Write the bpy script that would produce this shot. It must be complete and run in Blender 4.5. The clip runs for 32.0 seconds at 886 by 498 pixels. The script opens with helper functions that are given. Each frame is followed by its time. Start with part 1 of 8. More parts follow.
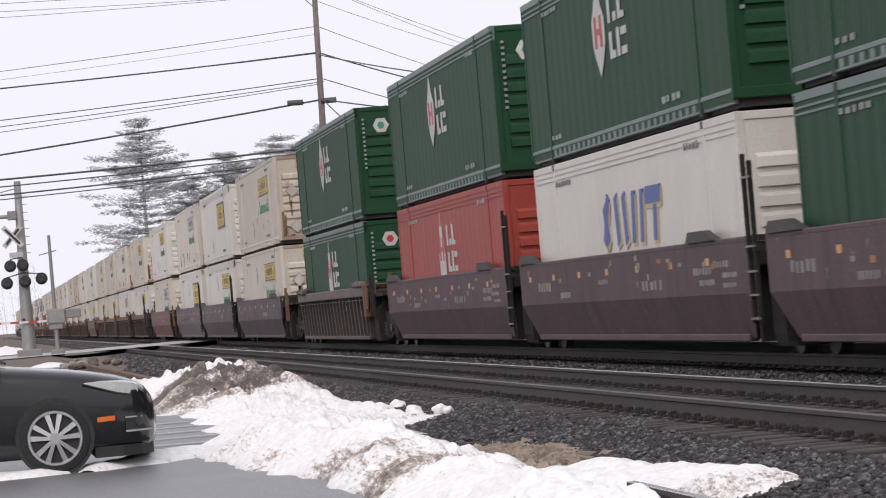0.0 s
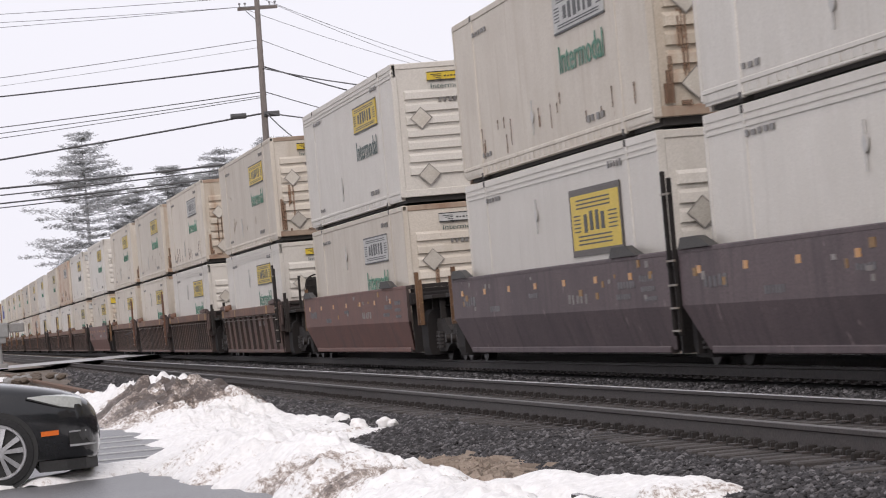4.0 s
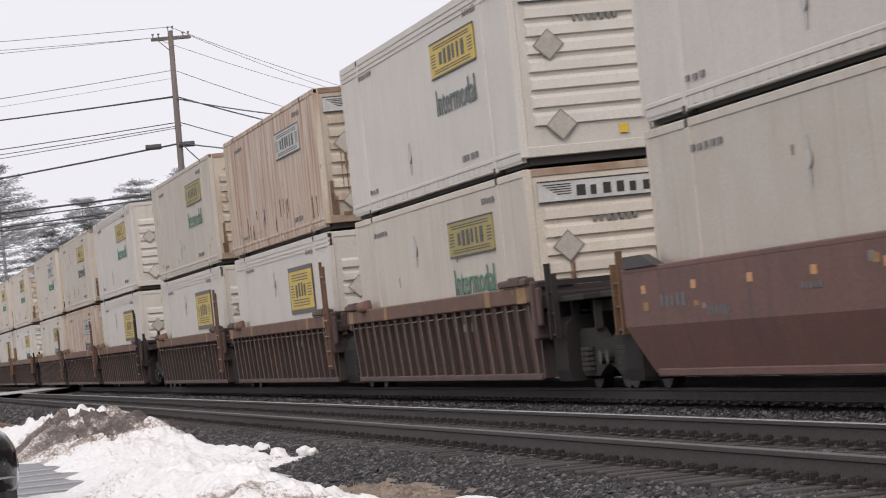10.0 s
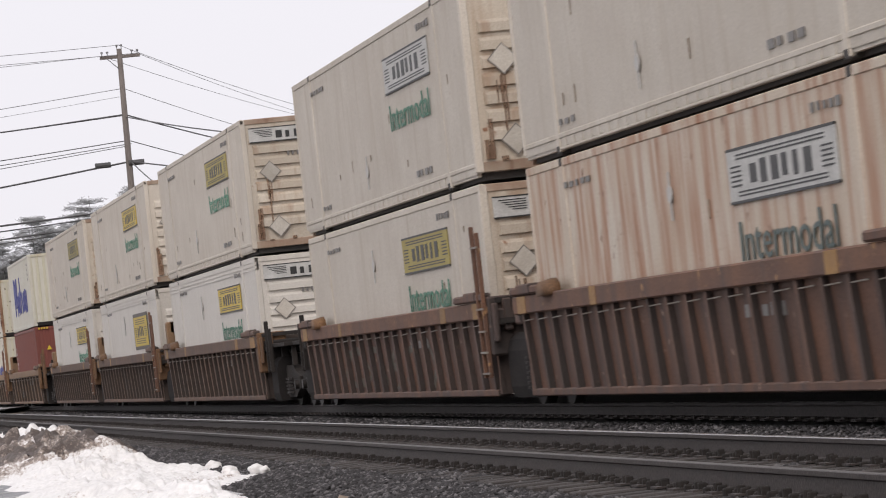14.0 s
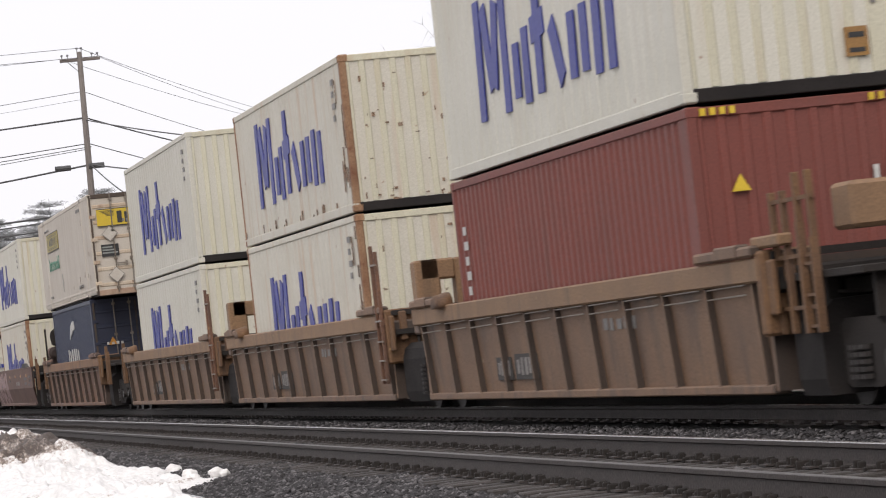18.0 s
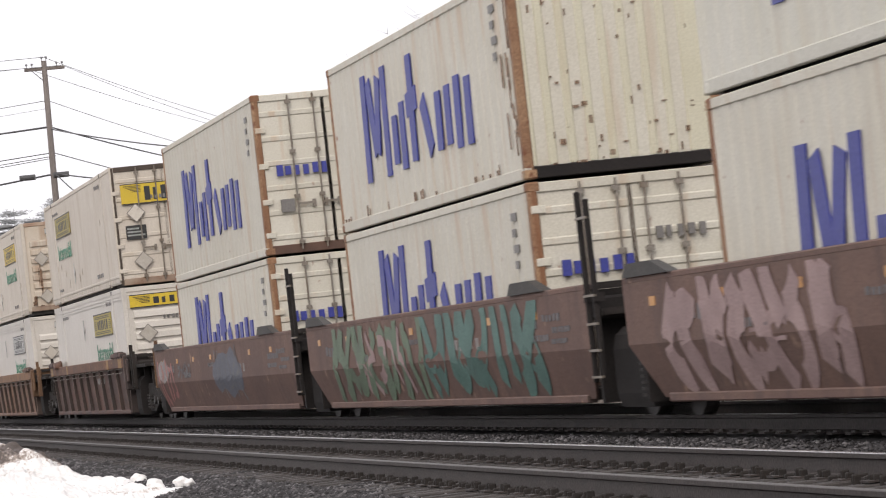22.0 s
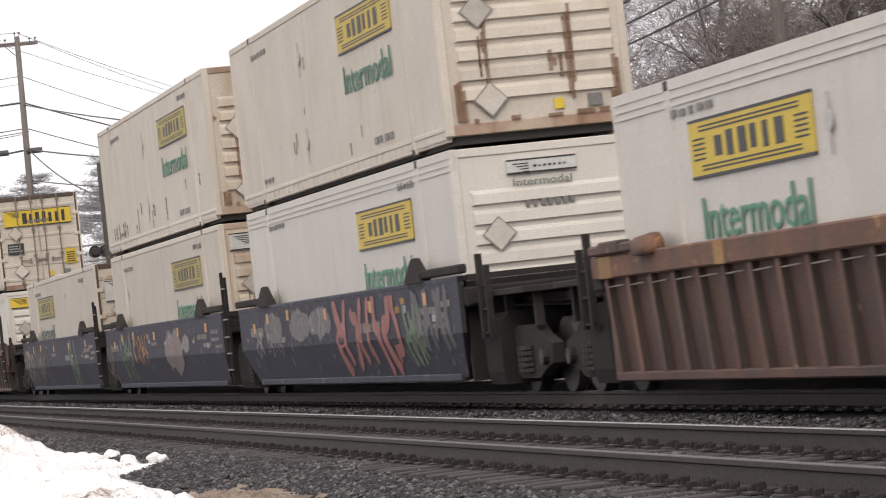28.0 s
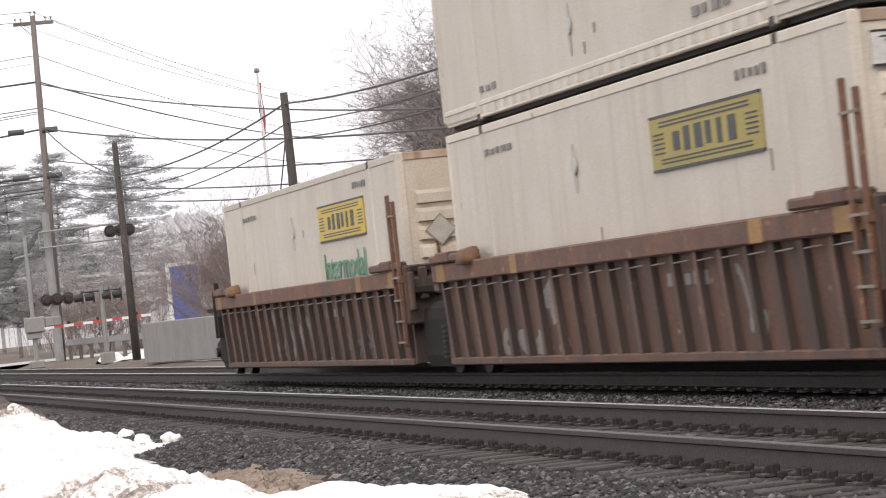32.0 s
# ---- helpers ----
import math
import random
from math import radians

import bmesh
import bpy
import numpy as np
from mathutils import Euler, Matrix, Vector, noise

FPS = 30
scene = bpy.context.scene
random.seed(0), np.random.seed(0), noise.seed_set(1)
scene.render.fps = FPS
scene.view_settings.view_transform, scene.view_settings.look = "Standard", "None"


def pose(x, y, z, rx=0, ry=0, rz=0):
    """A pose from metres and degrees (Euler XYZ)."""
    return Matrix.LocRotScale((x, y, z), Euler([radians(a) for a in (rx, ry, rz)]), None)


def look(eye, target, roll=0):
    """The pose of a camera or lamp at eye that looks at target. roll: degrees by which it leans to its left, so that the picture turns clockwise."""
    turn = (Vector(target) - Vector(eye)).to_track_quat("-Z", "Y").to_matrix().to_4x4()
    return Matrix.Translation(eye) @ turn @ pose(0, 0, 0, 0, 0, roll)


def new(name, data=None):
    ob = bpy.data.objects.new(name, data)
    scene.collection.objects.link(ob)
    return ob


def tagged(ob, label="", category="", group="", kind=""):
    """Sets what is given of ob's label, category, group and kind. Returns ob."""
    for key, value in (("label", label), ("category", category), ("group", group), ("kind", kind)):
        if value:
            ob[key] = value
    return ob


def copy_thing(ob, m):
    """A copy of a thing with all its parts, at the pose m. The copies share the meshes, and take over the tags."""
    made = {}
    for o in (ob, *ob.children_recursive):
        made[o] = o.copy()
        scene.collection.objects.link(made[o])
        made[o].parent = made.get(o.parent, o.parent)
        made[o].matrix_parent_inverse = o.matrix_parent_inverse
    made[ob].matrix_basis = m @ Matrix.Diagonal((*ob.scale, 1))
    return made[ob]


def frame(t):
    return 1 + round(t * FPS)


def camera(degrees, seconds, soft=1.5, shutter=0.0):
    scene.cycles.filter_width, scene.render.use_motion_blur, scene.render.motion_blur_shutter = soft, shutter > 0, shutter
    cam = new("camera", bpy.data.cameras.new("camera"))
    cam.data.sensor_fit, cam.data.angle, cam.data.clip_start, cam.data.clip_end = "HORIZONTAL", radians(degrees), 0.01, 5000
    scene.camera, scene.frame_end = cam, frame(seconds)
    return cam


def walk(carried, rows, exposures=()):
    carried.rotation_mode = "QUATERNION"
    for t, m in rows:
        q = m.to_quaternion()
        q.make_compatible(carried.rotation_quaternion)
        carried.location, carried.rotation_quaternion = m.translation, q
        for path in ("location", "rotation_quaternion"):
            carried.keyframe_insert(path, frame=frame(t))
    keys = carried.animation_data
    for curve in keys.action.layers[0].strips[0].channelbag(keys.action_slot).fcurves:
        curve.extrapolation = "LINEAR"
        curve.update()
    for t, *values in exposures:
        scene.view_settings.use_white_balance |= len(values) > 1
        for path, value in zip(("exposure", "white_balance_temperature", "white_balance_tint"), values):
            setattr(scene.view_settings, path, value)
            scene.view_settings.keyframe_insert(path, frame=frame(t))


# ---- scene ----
# x: along the tracks, the way the train runs; y: across them, away from the camera; z: up, 0 at the rail tops.
EYE = (0.0, 0.0, 1.12)
cam = camera(15.0, 32.0, soft=1.1, shutter=0.14)
# seconds, degrees left of square to the track, up, lean
PATH = [
    (0, 82.025, 0.808, -4.75), (0.5, 82.080, 0.853, -4.80), (1, 82.106, 0.888, -4.85),
    (1.5, 81.999, 0.909, -4.92), (2, 81.437, 0.820, -5.00), (2.5, 81.058, 0.766, -4.93),
    (3, 81.185, 0.834, -4.77), (3.5, 81.153, 0.878, -4.80), (5.5, 80.699, 1.080, -5.51),
    (6, 80.571, 1.100, -5.35), (6.5, 80.339, 1.123, -5.36), (7, 80.262, 1.127, -5.47),
    (7.5, 80.177, 1.135, -5.65), (8, 80.068, 1.141, -5.74), (8.5, 79.962, 1.179, -5.68),
    (9, 79.860, 1.200, -5.67), (9.5, 79.735, 1.239, -5.77), (10, 79.606, 1.274, -5.89),
    (10.5, 79.499, 1.303, -5.97), (11, 79.375, 1.342, -6.02), (11.5, 79.248, 1.353, -6.01),
    (12, 79.159, 1.362, -5.96), (12.5, 79.055, 1.371, -5.99), (13, 78.951, 1.419, -6.05),
    (13.5, 78.847, 1.450, -6.19), (15.5, 78.502, 1.515, -6.20), (16, 78.458, 1.510, -6.29),
    (16.5, 78.379, 1.493, -6.43), (17, 78.220, 1.449, -6.38), (17.5, 78.146, 1.461, -6.27),
    (18, 78.062, 1.448, -6.27), (18.5, 77.983, 1.465, -6.36), (19, 77.864, 1.481, -6.51),
    (19.5, 77.779, 1.480, -6.50), (20, 77.739, 1.494, -6.31), (20.5, 77.662, 1.517, -6.21),
    (21, 77.587, 1.536, -6.21), (21.5, 77.526, 1.559, -6.25), (22, 77.452, 1.540, -6.28),
    (22.5, 77.403, 1.588, -6.23), (23, 77.374, 1.601, -6.22), (23.5, 77.318, 1.607, -6.29),
    (24, 77.253, 1.561, -6.41), (24.5, 77.186, 1.555, -6.52), (25, 77.107, 1.507, -6.43),
    (25.5, 77.061, 1.522, -6.22), (27.5, 76.936, 1.127, -6.53), (28, 77.050, 1.084, -6.28),
    (28.5, 77.176, 1.036, -6.24), (29, 77.289, 0.969, -6.27), (29.5, 77.280, 0.953, -6.32),
    (30, 77.270, 0.901, -6.33), (30.5, 77.249, 0.903, -6.12), (31, 77.261, 0.897, -5.98),
    (31.5, 77.281, 0.844, -6.04), (32, 77.335, 0.786, -6.05),
]


def heading(yaw, pitch):
    a, b = radians(yaw), radians(pitch)
    return Vector((-math.sin(a) * math.cos(b), math.cos(a) * math.cos(b), math.sin(b)))


walk(cam, [(t, look(EYE, Vector(EYE) + heading(a, b), c)) for t, a, b, c in PATH],
     exposures=[(0, 0.2, 6380, 15.5), (6, 0.2, 6450, 15), (10, 0.12, 6500, 14.5), (16, 0.18, 6550, 14), (18, 0.3, 6550, 13), (20, 0.42, 6550, 12), (21, 0.63, 6550, 12), (22, 0.42, 6600, 13), (23, 0.15, 6650, 14), (25, 0.08, 6680, 13.5), (28, 0.42, 6700, 13), (30, 0.5, 6680, 12.5), (31, 0.65, 6680, 12.8), (32, 0.6, 6650, 13)])

# ---- sky and sun: overcast winter day ----
world = bpy.data.worlds.new("overcast_sky")
scene.world = world
world.use_nodes = True
wn, wl = world.node_tree.nodes, world.node_tree.links
sky = wn.new("ShaderNodeTexSky")
sky.sky_type, sky.sun_disc = "NISHITA", False
sky.sun_elevation, sky.sun_rotation, sky.dust_density, sky.air_density = radians(43), radians(113), 6.0, 1.0
cloud = wn.new("ShaderNodeMix")
cloud.data_type = "RGBA"
cloud.inputs["Factor"].default_value = 0.93
cloud.inputs["B"].default_value = (8.4, 8.45, 8.8, 1)
wl.new(sky.outputs["Color"], cloud.inputs["A"])
wl.new(cloud.outputs["Result"], wn["Background"].inputs["Color"])
wn["Background"].inputs["Strength"].default_value = 0.1
sun = new("sun", bpy.data.lights.new("sun", "SUN"))
sun.data.energy, sun.data.angle, sun.data.color = 1.2, radians(40), (1.0, 0.93, 0.84)
sun.matrix_world = look((0, 0, 60), Vector((0, 0, 60)) + Vector((-0.7, 0.3, -0.7)))


# ---- materials ----
MATS = {}


def surface(name, c1, c2=None, scale=3.0, rough=0.6, metal=0.0, bump=0.0, fine=40.0, streak=0.0, streak_col=(0.2, 0.1, 0.05),
            spread=0.06, spots=0.0, spot_col=(0.1, 0.08, 0.07), stretch=(1, 1, 1), spec=0.5):
    """A worn surface: two tones at a large scale, fine grain, downward streaks, spots, and a small shift from thing to thing."""
    if name in MATS:
        return MATS[name]
    m = bpy.data.materials.new(name)
    m.use_nodes = True
    n, l = m.node_tree.nodes, m.node_tree.links
    b = n["Principled BSDF"]
    b.inputs["Roughness"].default_value, b.inputs["Metallic"].default_value = rough, metal
    b.inputs["Specular IOR Level"].default_value = spec
    c2 = c2 or tuple(v * 0.8 for v in c1)
    tc, info = n.new("ShaderNodeTexCoord"), n.new("ShaderNodeObjectInfo")
    shift = n.new("ShaderNodeVectorMath")
    shift.operation = "MULTIPLY_ADD"
    shift.inputs[1].default_value = stretch
    l.new(tc.outputs["Object"], shift.inputs[0])
    rnd = n.new("ShaderNodeVectorMath")
    rnd.operation = "SCALE"
    rnd.inputs[0].default_value = (31.0, 17.0, 7.0)
    l.new(info.outputs["Random"], rnd.inputs["Scale"])
    l.new(rnd.outputs[0], shift.inputs[2])

    def tex(sc, vec, detail=4.0):
        t = n.new("ShaderNodeTexNoise")
        t.inputs["Scale"].default_value, t.inputs["Detail"].default_value = sc, detail
        l.new(vec, t.inputs["Vector"])
        return t.outputs["Fac"]

    def ramp(val, a, z):
        r = n.new("ShaderNodeMapRange")
        r.inputs["From Min"].default_value, r.inputs["From Max"].default_value = a, z
        l.new(val, r.inputs["Value"])
        return r.outputs["Result"]

    def mix(fac, a, bb):
        x = n.new("ShaderNodeMix")
        x.data_type = "RGBA"
        if isinstance(fac, float):
            x.inputs["Factor"].default_value = fac
        else:
            l.new(fac, x.inputs["Factor"])
        for key, v in (("A", a), ("B", bb)):
            if isinstance(v, tuple):
                x.inputs[key].default_value = (*v, 1)
            else:
                l.new(v, x.inputs[key])
        return x.outputs["Result"]

    vec = shift.outputs[0]
    col = mix(ramp(tex(scale, vec), 0.3, 0.7), c1, c2)
    grain = tex(fine, vec, 3.0)
    col = mix(ramp(grain, 0.35, 0.9), col, tuple(v * (0.8 if max(c2) > 0.3 else 0.62) for v in c2))
    if streak:
        tall = n.new("ShaderNodeVectorMath")
        tall.operation = "MULTIPLY"
        tall.inputs[1].default_value = (2.2, 2.2, 0.22)
        l.new(vec, tall.inputs[0])
        s = ramp(tex(1.6, tall.outputs[0], 5.0), 0.66 - 0.22 * streak, 0.92 - 0.22 * streak)
        col = mix(s, col, streak_col)
    if spots:
        col = mix(ramp(tex(scale * 4.5, vec, 6.0), 0.74 - 0.16 * spots, 0.8 - 0.14 * spots), col, spot_col)
    if spread:
        hsv = n.new("ShaderNodeHueSaturation")
        l.new(col, hsv.inputs["Color"])
        v = n.new("ShaderNodeMapRange")
        v.inputs["To Min"].default_value, v.inputs["To Max"].default_value = 1 - spread, 1 + spread
        l.new(info.outputs["Random"], v.inputs["Value"])
        l.new(v.outputs["Result"], hsv.inputs["Value"])
        col = hsv.outputs["Color"]
    l.new(col, b.inputs["Base Color"])
    rr = n.new("ShaderNodeMapRange")
    rr.inputs["To Min"].default_value, rr.inputs["To Max"].default_value = max(0.05, rough - 0.12), min(1, rough + 0.12)
    l.new(grain, rr.inputs["Value"])
    l.new(rr.outputs["Result"], b.inputs["Roughness"])
    if bump:
        bp = n.new("ShaderNodeBump")
        bp.inputs["Strength"].default_value, bp.inputs["Distance"].default_value = min(1, bump), 0.02
        l.new(grain, bp.inputs["Height"])
        l.new(bp.outputs["Normal"], b.inputs["Normal"])
    MATS[name] = m
    return m


def plain(name, c, rough=0.5, metal=0.0):
    return surface(name, c, tuple(v * 0.9 for v in c), scale=6, rough=rough, metal=metal, spread=0.02)


RUST = (0.22, 0.085, 0.035)
WHITE = surface("white_container_paint", (0.64, 0.607, 0.553), (0.575, 0.542, 0.487), 1.0, 0.45, streak=0.4, streak_col=(0.48, 0.45, 0.4), spread=0.05)
CREAM = surface("dirty_cream_container_paint", (0.625, 0.575, 0.5), (0.535, 0.48, 0.405), 0.9, 0.55, streak=0.55, streak_col=(0.45, 0.39, 0.31), spread=0.1, spots=0.12, spot_col=(0.3, 0.2, 0.13))
ENDCREAM = surface("rust_washed_cream_end", (0.57, 0.52, 0.44), (0.47, 0.4, 0.315), 0.9, 0.6, streak=0.75, streak_col=(0.31, 0.2, 0.125), spread=0.12, spots=0.35, spot_col=(0.22, 0.1, 0.05))
DOORRUST = surface("rust_stained_door_paint", (0.64, 0.57, 0.46), (0.48, 0.36, 0.25), 0.8, 0.65, streak=0.8, streak_col=(0.22, 0.1, 0.05), spread=0.1, spots=0.6, spot_col=(0.13, 0.06, 0.035))
SILLRUST = surface("rusted_sill_steel", (0.24, 0.12, 0.07), (0.42, 0.34, 0.26), 2.2, 0.7, streak=0.4, streak_col=(0.14, 0.06, 0.03), spread=0.2)


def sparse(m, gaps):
    """Lets part of what lies behind through: thin rust stains, and far trees faded for haze."""
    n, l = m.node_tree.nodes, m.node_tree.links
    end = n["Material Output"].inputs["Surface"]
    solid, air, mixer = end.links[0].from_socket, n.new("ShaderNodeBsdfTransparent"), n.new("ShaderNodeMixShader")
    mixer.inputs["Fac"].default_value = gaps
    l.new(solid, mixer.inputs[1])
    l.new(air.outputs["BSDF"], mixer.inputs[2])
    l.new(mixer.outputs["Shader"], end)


STREAK = surface("brown_rust_run", (0.19, 0.092, 0.05), (0.31, 0.2, 0.13), 4.0, 0.7, spread=0.2)
sparse(STREAK, 0.42)
TAGS = {"pink": surface("faded_pink_spray_paint", (0.42, 0.17, 0.15), (0.3, 0.12, 0.11), 2.5, 0.6, spread=0.05), "grey": surface("faded_grey_spray_paint", (0.15, 0.145, 0.15), (0.1, 0.095, 0.1), 2.5, 0.6, spread=0.1),
        "lilac": surface("faded_lilac_spray_paint", (0.4, 0.28, 0.265), (0.27, 0.18, 0.175), 2.0, 0.6), "teal": surface("faded_teal_spray_paint", (0.1, 0.21, 0.18), (0.07, 0.145, 0.125), 2.0, 0.6),
        "green": surface("faded_green_spray_paint", (0.15, 0.22, 0.14), (0.11, 0.15, 0.1), 2.0, 0.6), "pale": surface("pale_spray_paint", (0.3, 0.28, 0.265), (0.18, 0.16, 0.15), 2.5, 0.6, spread=0.15),
        "tan": surface("tan_spray_paint", (0.15, 0.125, 0.095), (0.09, 0.08, 0.07), 2.0, 0.65), "slate": surface("faded_slate_spray_paint", (0.12, 0.13, 0.165), (0.085, 0.09, 0.115), 2.0, 0.6), "orange": surface("orange_spray_paint", (0.4, 0.21, 0.09), (0.28, 0.15, 0.08), 2.0, 0.6), "magenta": surface("magenta_spray_paint", (0.4, 0.09, 0.26), (0.3, 0.08, 0.2), 2.0, 0.6)}
RUSTY = surface("rust_streaked_container_paint", (0.62, 0.57, 0.49), (0.52, 0.42, 0.32), 0.8, 0.6, streak=1.05, streak_col=(0.33, 0.15, 0.075), spread=0.05, spots=0.5, spot_col=(0.2, 0.09, 0.05))
GREEN = surface("dark_green_container_paint", (0.014, 0.056, 0.026), (0.018, 0.064, 0.032), 1.0, 0.58, streak=0.3, streak_col=(0.028, 0.07, 0.042), spread=0.05, spec=0.14)
REDP = surface("faded_red_container_paint", (0.37, 0.05, 0.032), (0.3, 0.048, 0.033), 0.9, 0.55, streak=0.3, streak_col=(0.4, 0.13, 0.09), spec=0.35)
REDBROWN = surface("red_brown_container_paint", (0.2, 0.052, 0.038), (0.17, 0.05, 0.038), 0.9, 0.6, streak=0.3, streak_col=(0.12, 0.05, 0.04))
NAVY = surface("navy_container_paint", (0.012, 0.022, 0.062), (0.016, 0.026, 0.064), 1.0, 0.5, streak=0.2, streak_col=(0.04, 0.045, 0.08))
PALE = surface("pale_grey_cream_container_paint", (0.62, 0.605, 0.535), (0.56, 0.545, 0.465), 0.9, 0.5, streak=0.45, streak_col=(0.5, 0.45, 0.36), spread=0.06, spots=0.12, spot_col=RUST)
PALEEND = surface("yellowed_cream_end_paint", (0.61, 0.59, 0.47), (0.55, 0.525, 0.4), 0.9, 0.55, streak=0.5, streak_col=(0.45, 0.36, 0.24), spread=0.06, spots=0.2, spot_col=RUST)
PALE_RUST = surface("rusting_cream_container_paint", (0.62, 0.6, 0.525), (0.55, 0.52, 0.435), 0.9, 0.55, streak=0.5, streak_col=(0.46, 0.33, 0.22), spread=0.05, spots=0.22, spot_col=RUST)
RUSTPOST = surface("rusted_corner_steel", (0.4, 0.26, 0.15), (0.2, 0.09, 0.045), 1.3, 0.7, streak=0.9, streak_col=(0.2, 0.08, 0.035), spots=0.9, spot_col=(0.16, 0.06, 0.028))
GREYRAIL = surface("grey_green_rail_steel", (0.17, 0.21, 0.2), (0.12, 0.17, 0.155), 1.5, 0.5)
# black for oily gear, and for shade painted into gaps
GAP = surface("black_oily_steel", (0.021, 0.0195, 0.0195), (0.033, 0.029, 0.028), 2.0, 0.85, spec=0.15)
# rusted sill, darkened further to paint the shaded gap between stacked boxes
DARKSILL = surface("dark_rusted_door_sill", (0.07, 0.04, 0.03), (0.12, 0.065, 0.045), 2.2, 0.75, streak=0.5, streak_col=(0.03, 0.02, 0.018), spread=0.2)
SMUDGE = surface("brown_scuff", (0.42, 0.355, 0.29), (0.34, 0.28, 0.22), 6.0, 0.7, spread=0.2)
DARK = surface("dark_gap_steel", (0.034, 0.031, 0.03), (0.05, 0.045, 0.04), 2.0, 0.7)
RODS = surface("galvanised_lock_rod", (0.3, 0.28, 0.25), (0.2, 0.16, 0.12), 3.0, 0.5, metal=0.4)
GASKET = surface("black_door_frame", (0.05, 0.045, 0.04), (0.09, 0.06, 0.04), 2.0, 0.7)
YELLOW = surface("yellow_decal", (0.66, 0.47, 0.03), (0.58, 0.42, 0.04), 2.0, 0.5, spread=0.1)
YELLOW_OLD = surface("faded_yellow_decal", (0.44, 0.36, 0.1), (0.38, 0.31, 0.09), 2.0, 0.6, spread=0.12)
BLACK = plain("black_decal", (0.03, 0.03, 0.03))
BROWNFRAME = plain("dark_brown_decal", (0.075, 0.06, 0.05))
GREENTXT = surface("green_decal", (0.04, 0.2, 0.12), (0.07, 0.24, 0.16), 4.0, 0.5, spread=0.2)
DARKTXT = surface("dark_green_grey_decal", (0.06, 0.1, 0.095), (0.1, 0.14, 0.13), 4.0, 0.5, spread=0.15)
BLUETXT = surface("blue_decal", (0.035, 0.045, 0.3), (0.045, 0.055, 0.27), 3.0, 0.5)
BLUE2 = plain("faded_blue_decal", (0.05, 0.1, 0.32))
TAN = plain("tan_decal_outline", (0.5, 0.4, 0.22))
WHITETXT = surface("worn_white_decal", (0.6, 0.6, 0.58), (0.46, 0.46, 0.44), 5.0, 0.55, spread=0.1)
STENCIL = surface("faded_white_stencil", (0.4, 0.41, 0.4), (0.24, 0.27, 0.25), 7.0, 0.6, spread=0.2)
GREYTXT = plain("grey_stencil_marks", (0.2, 0.19, 0.18))
REDTXT = plain("red_decal", (0.45, 0.04, 0.035))
ORANGE = plain("orange_reflector", (0.55, 0.25, 0.04), 0.35)
PATCH = surface("ochre_paint_patch", (0.34, 0.19, 0.05), (0.26, 0.14, 0.05), 3.0, 0.6, spread=0.2, spots=0.4, spot_col=(0.12, 0.07, 0.05))
PLACARD = surface("pale_placard_plate", (0.56, 0.53, 0.47), (0.46, 0.42, 0.36), 5.0, 0.5, metal=0.0, spread=0.2)
PLACEDGE = plain("worn_placard_edge", (0.24, 0.22, 0.2))
HATCH = plain("pale_vent_cover", (0.5, 0.49, 0.47))

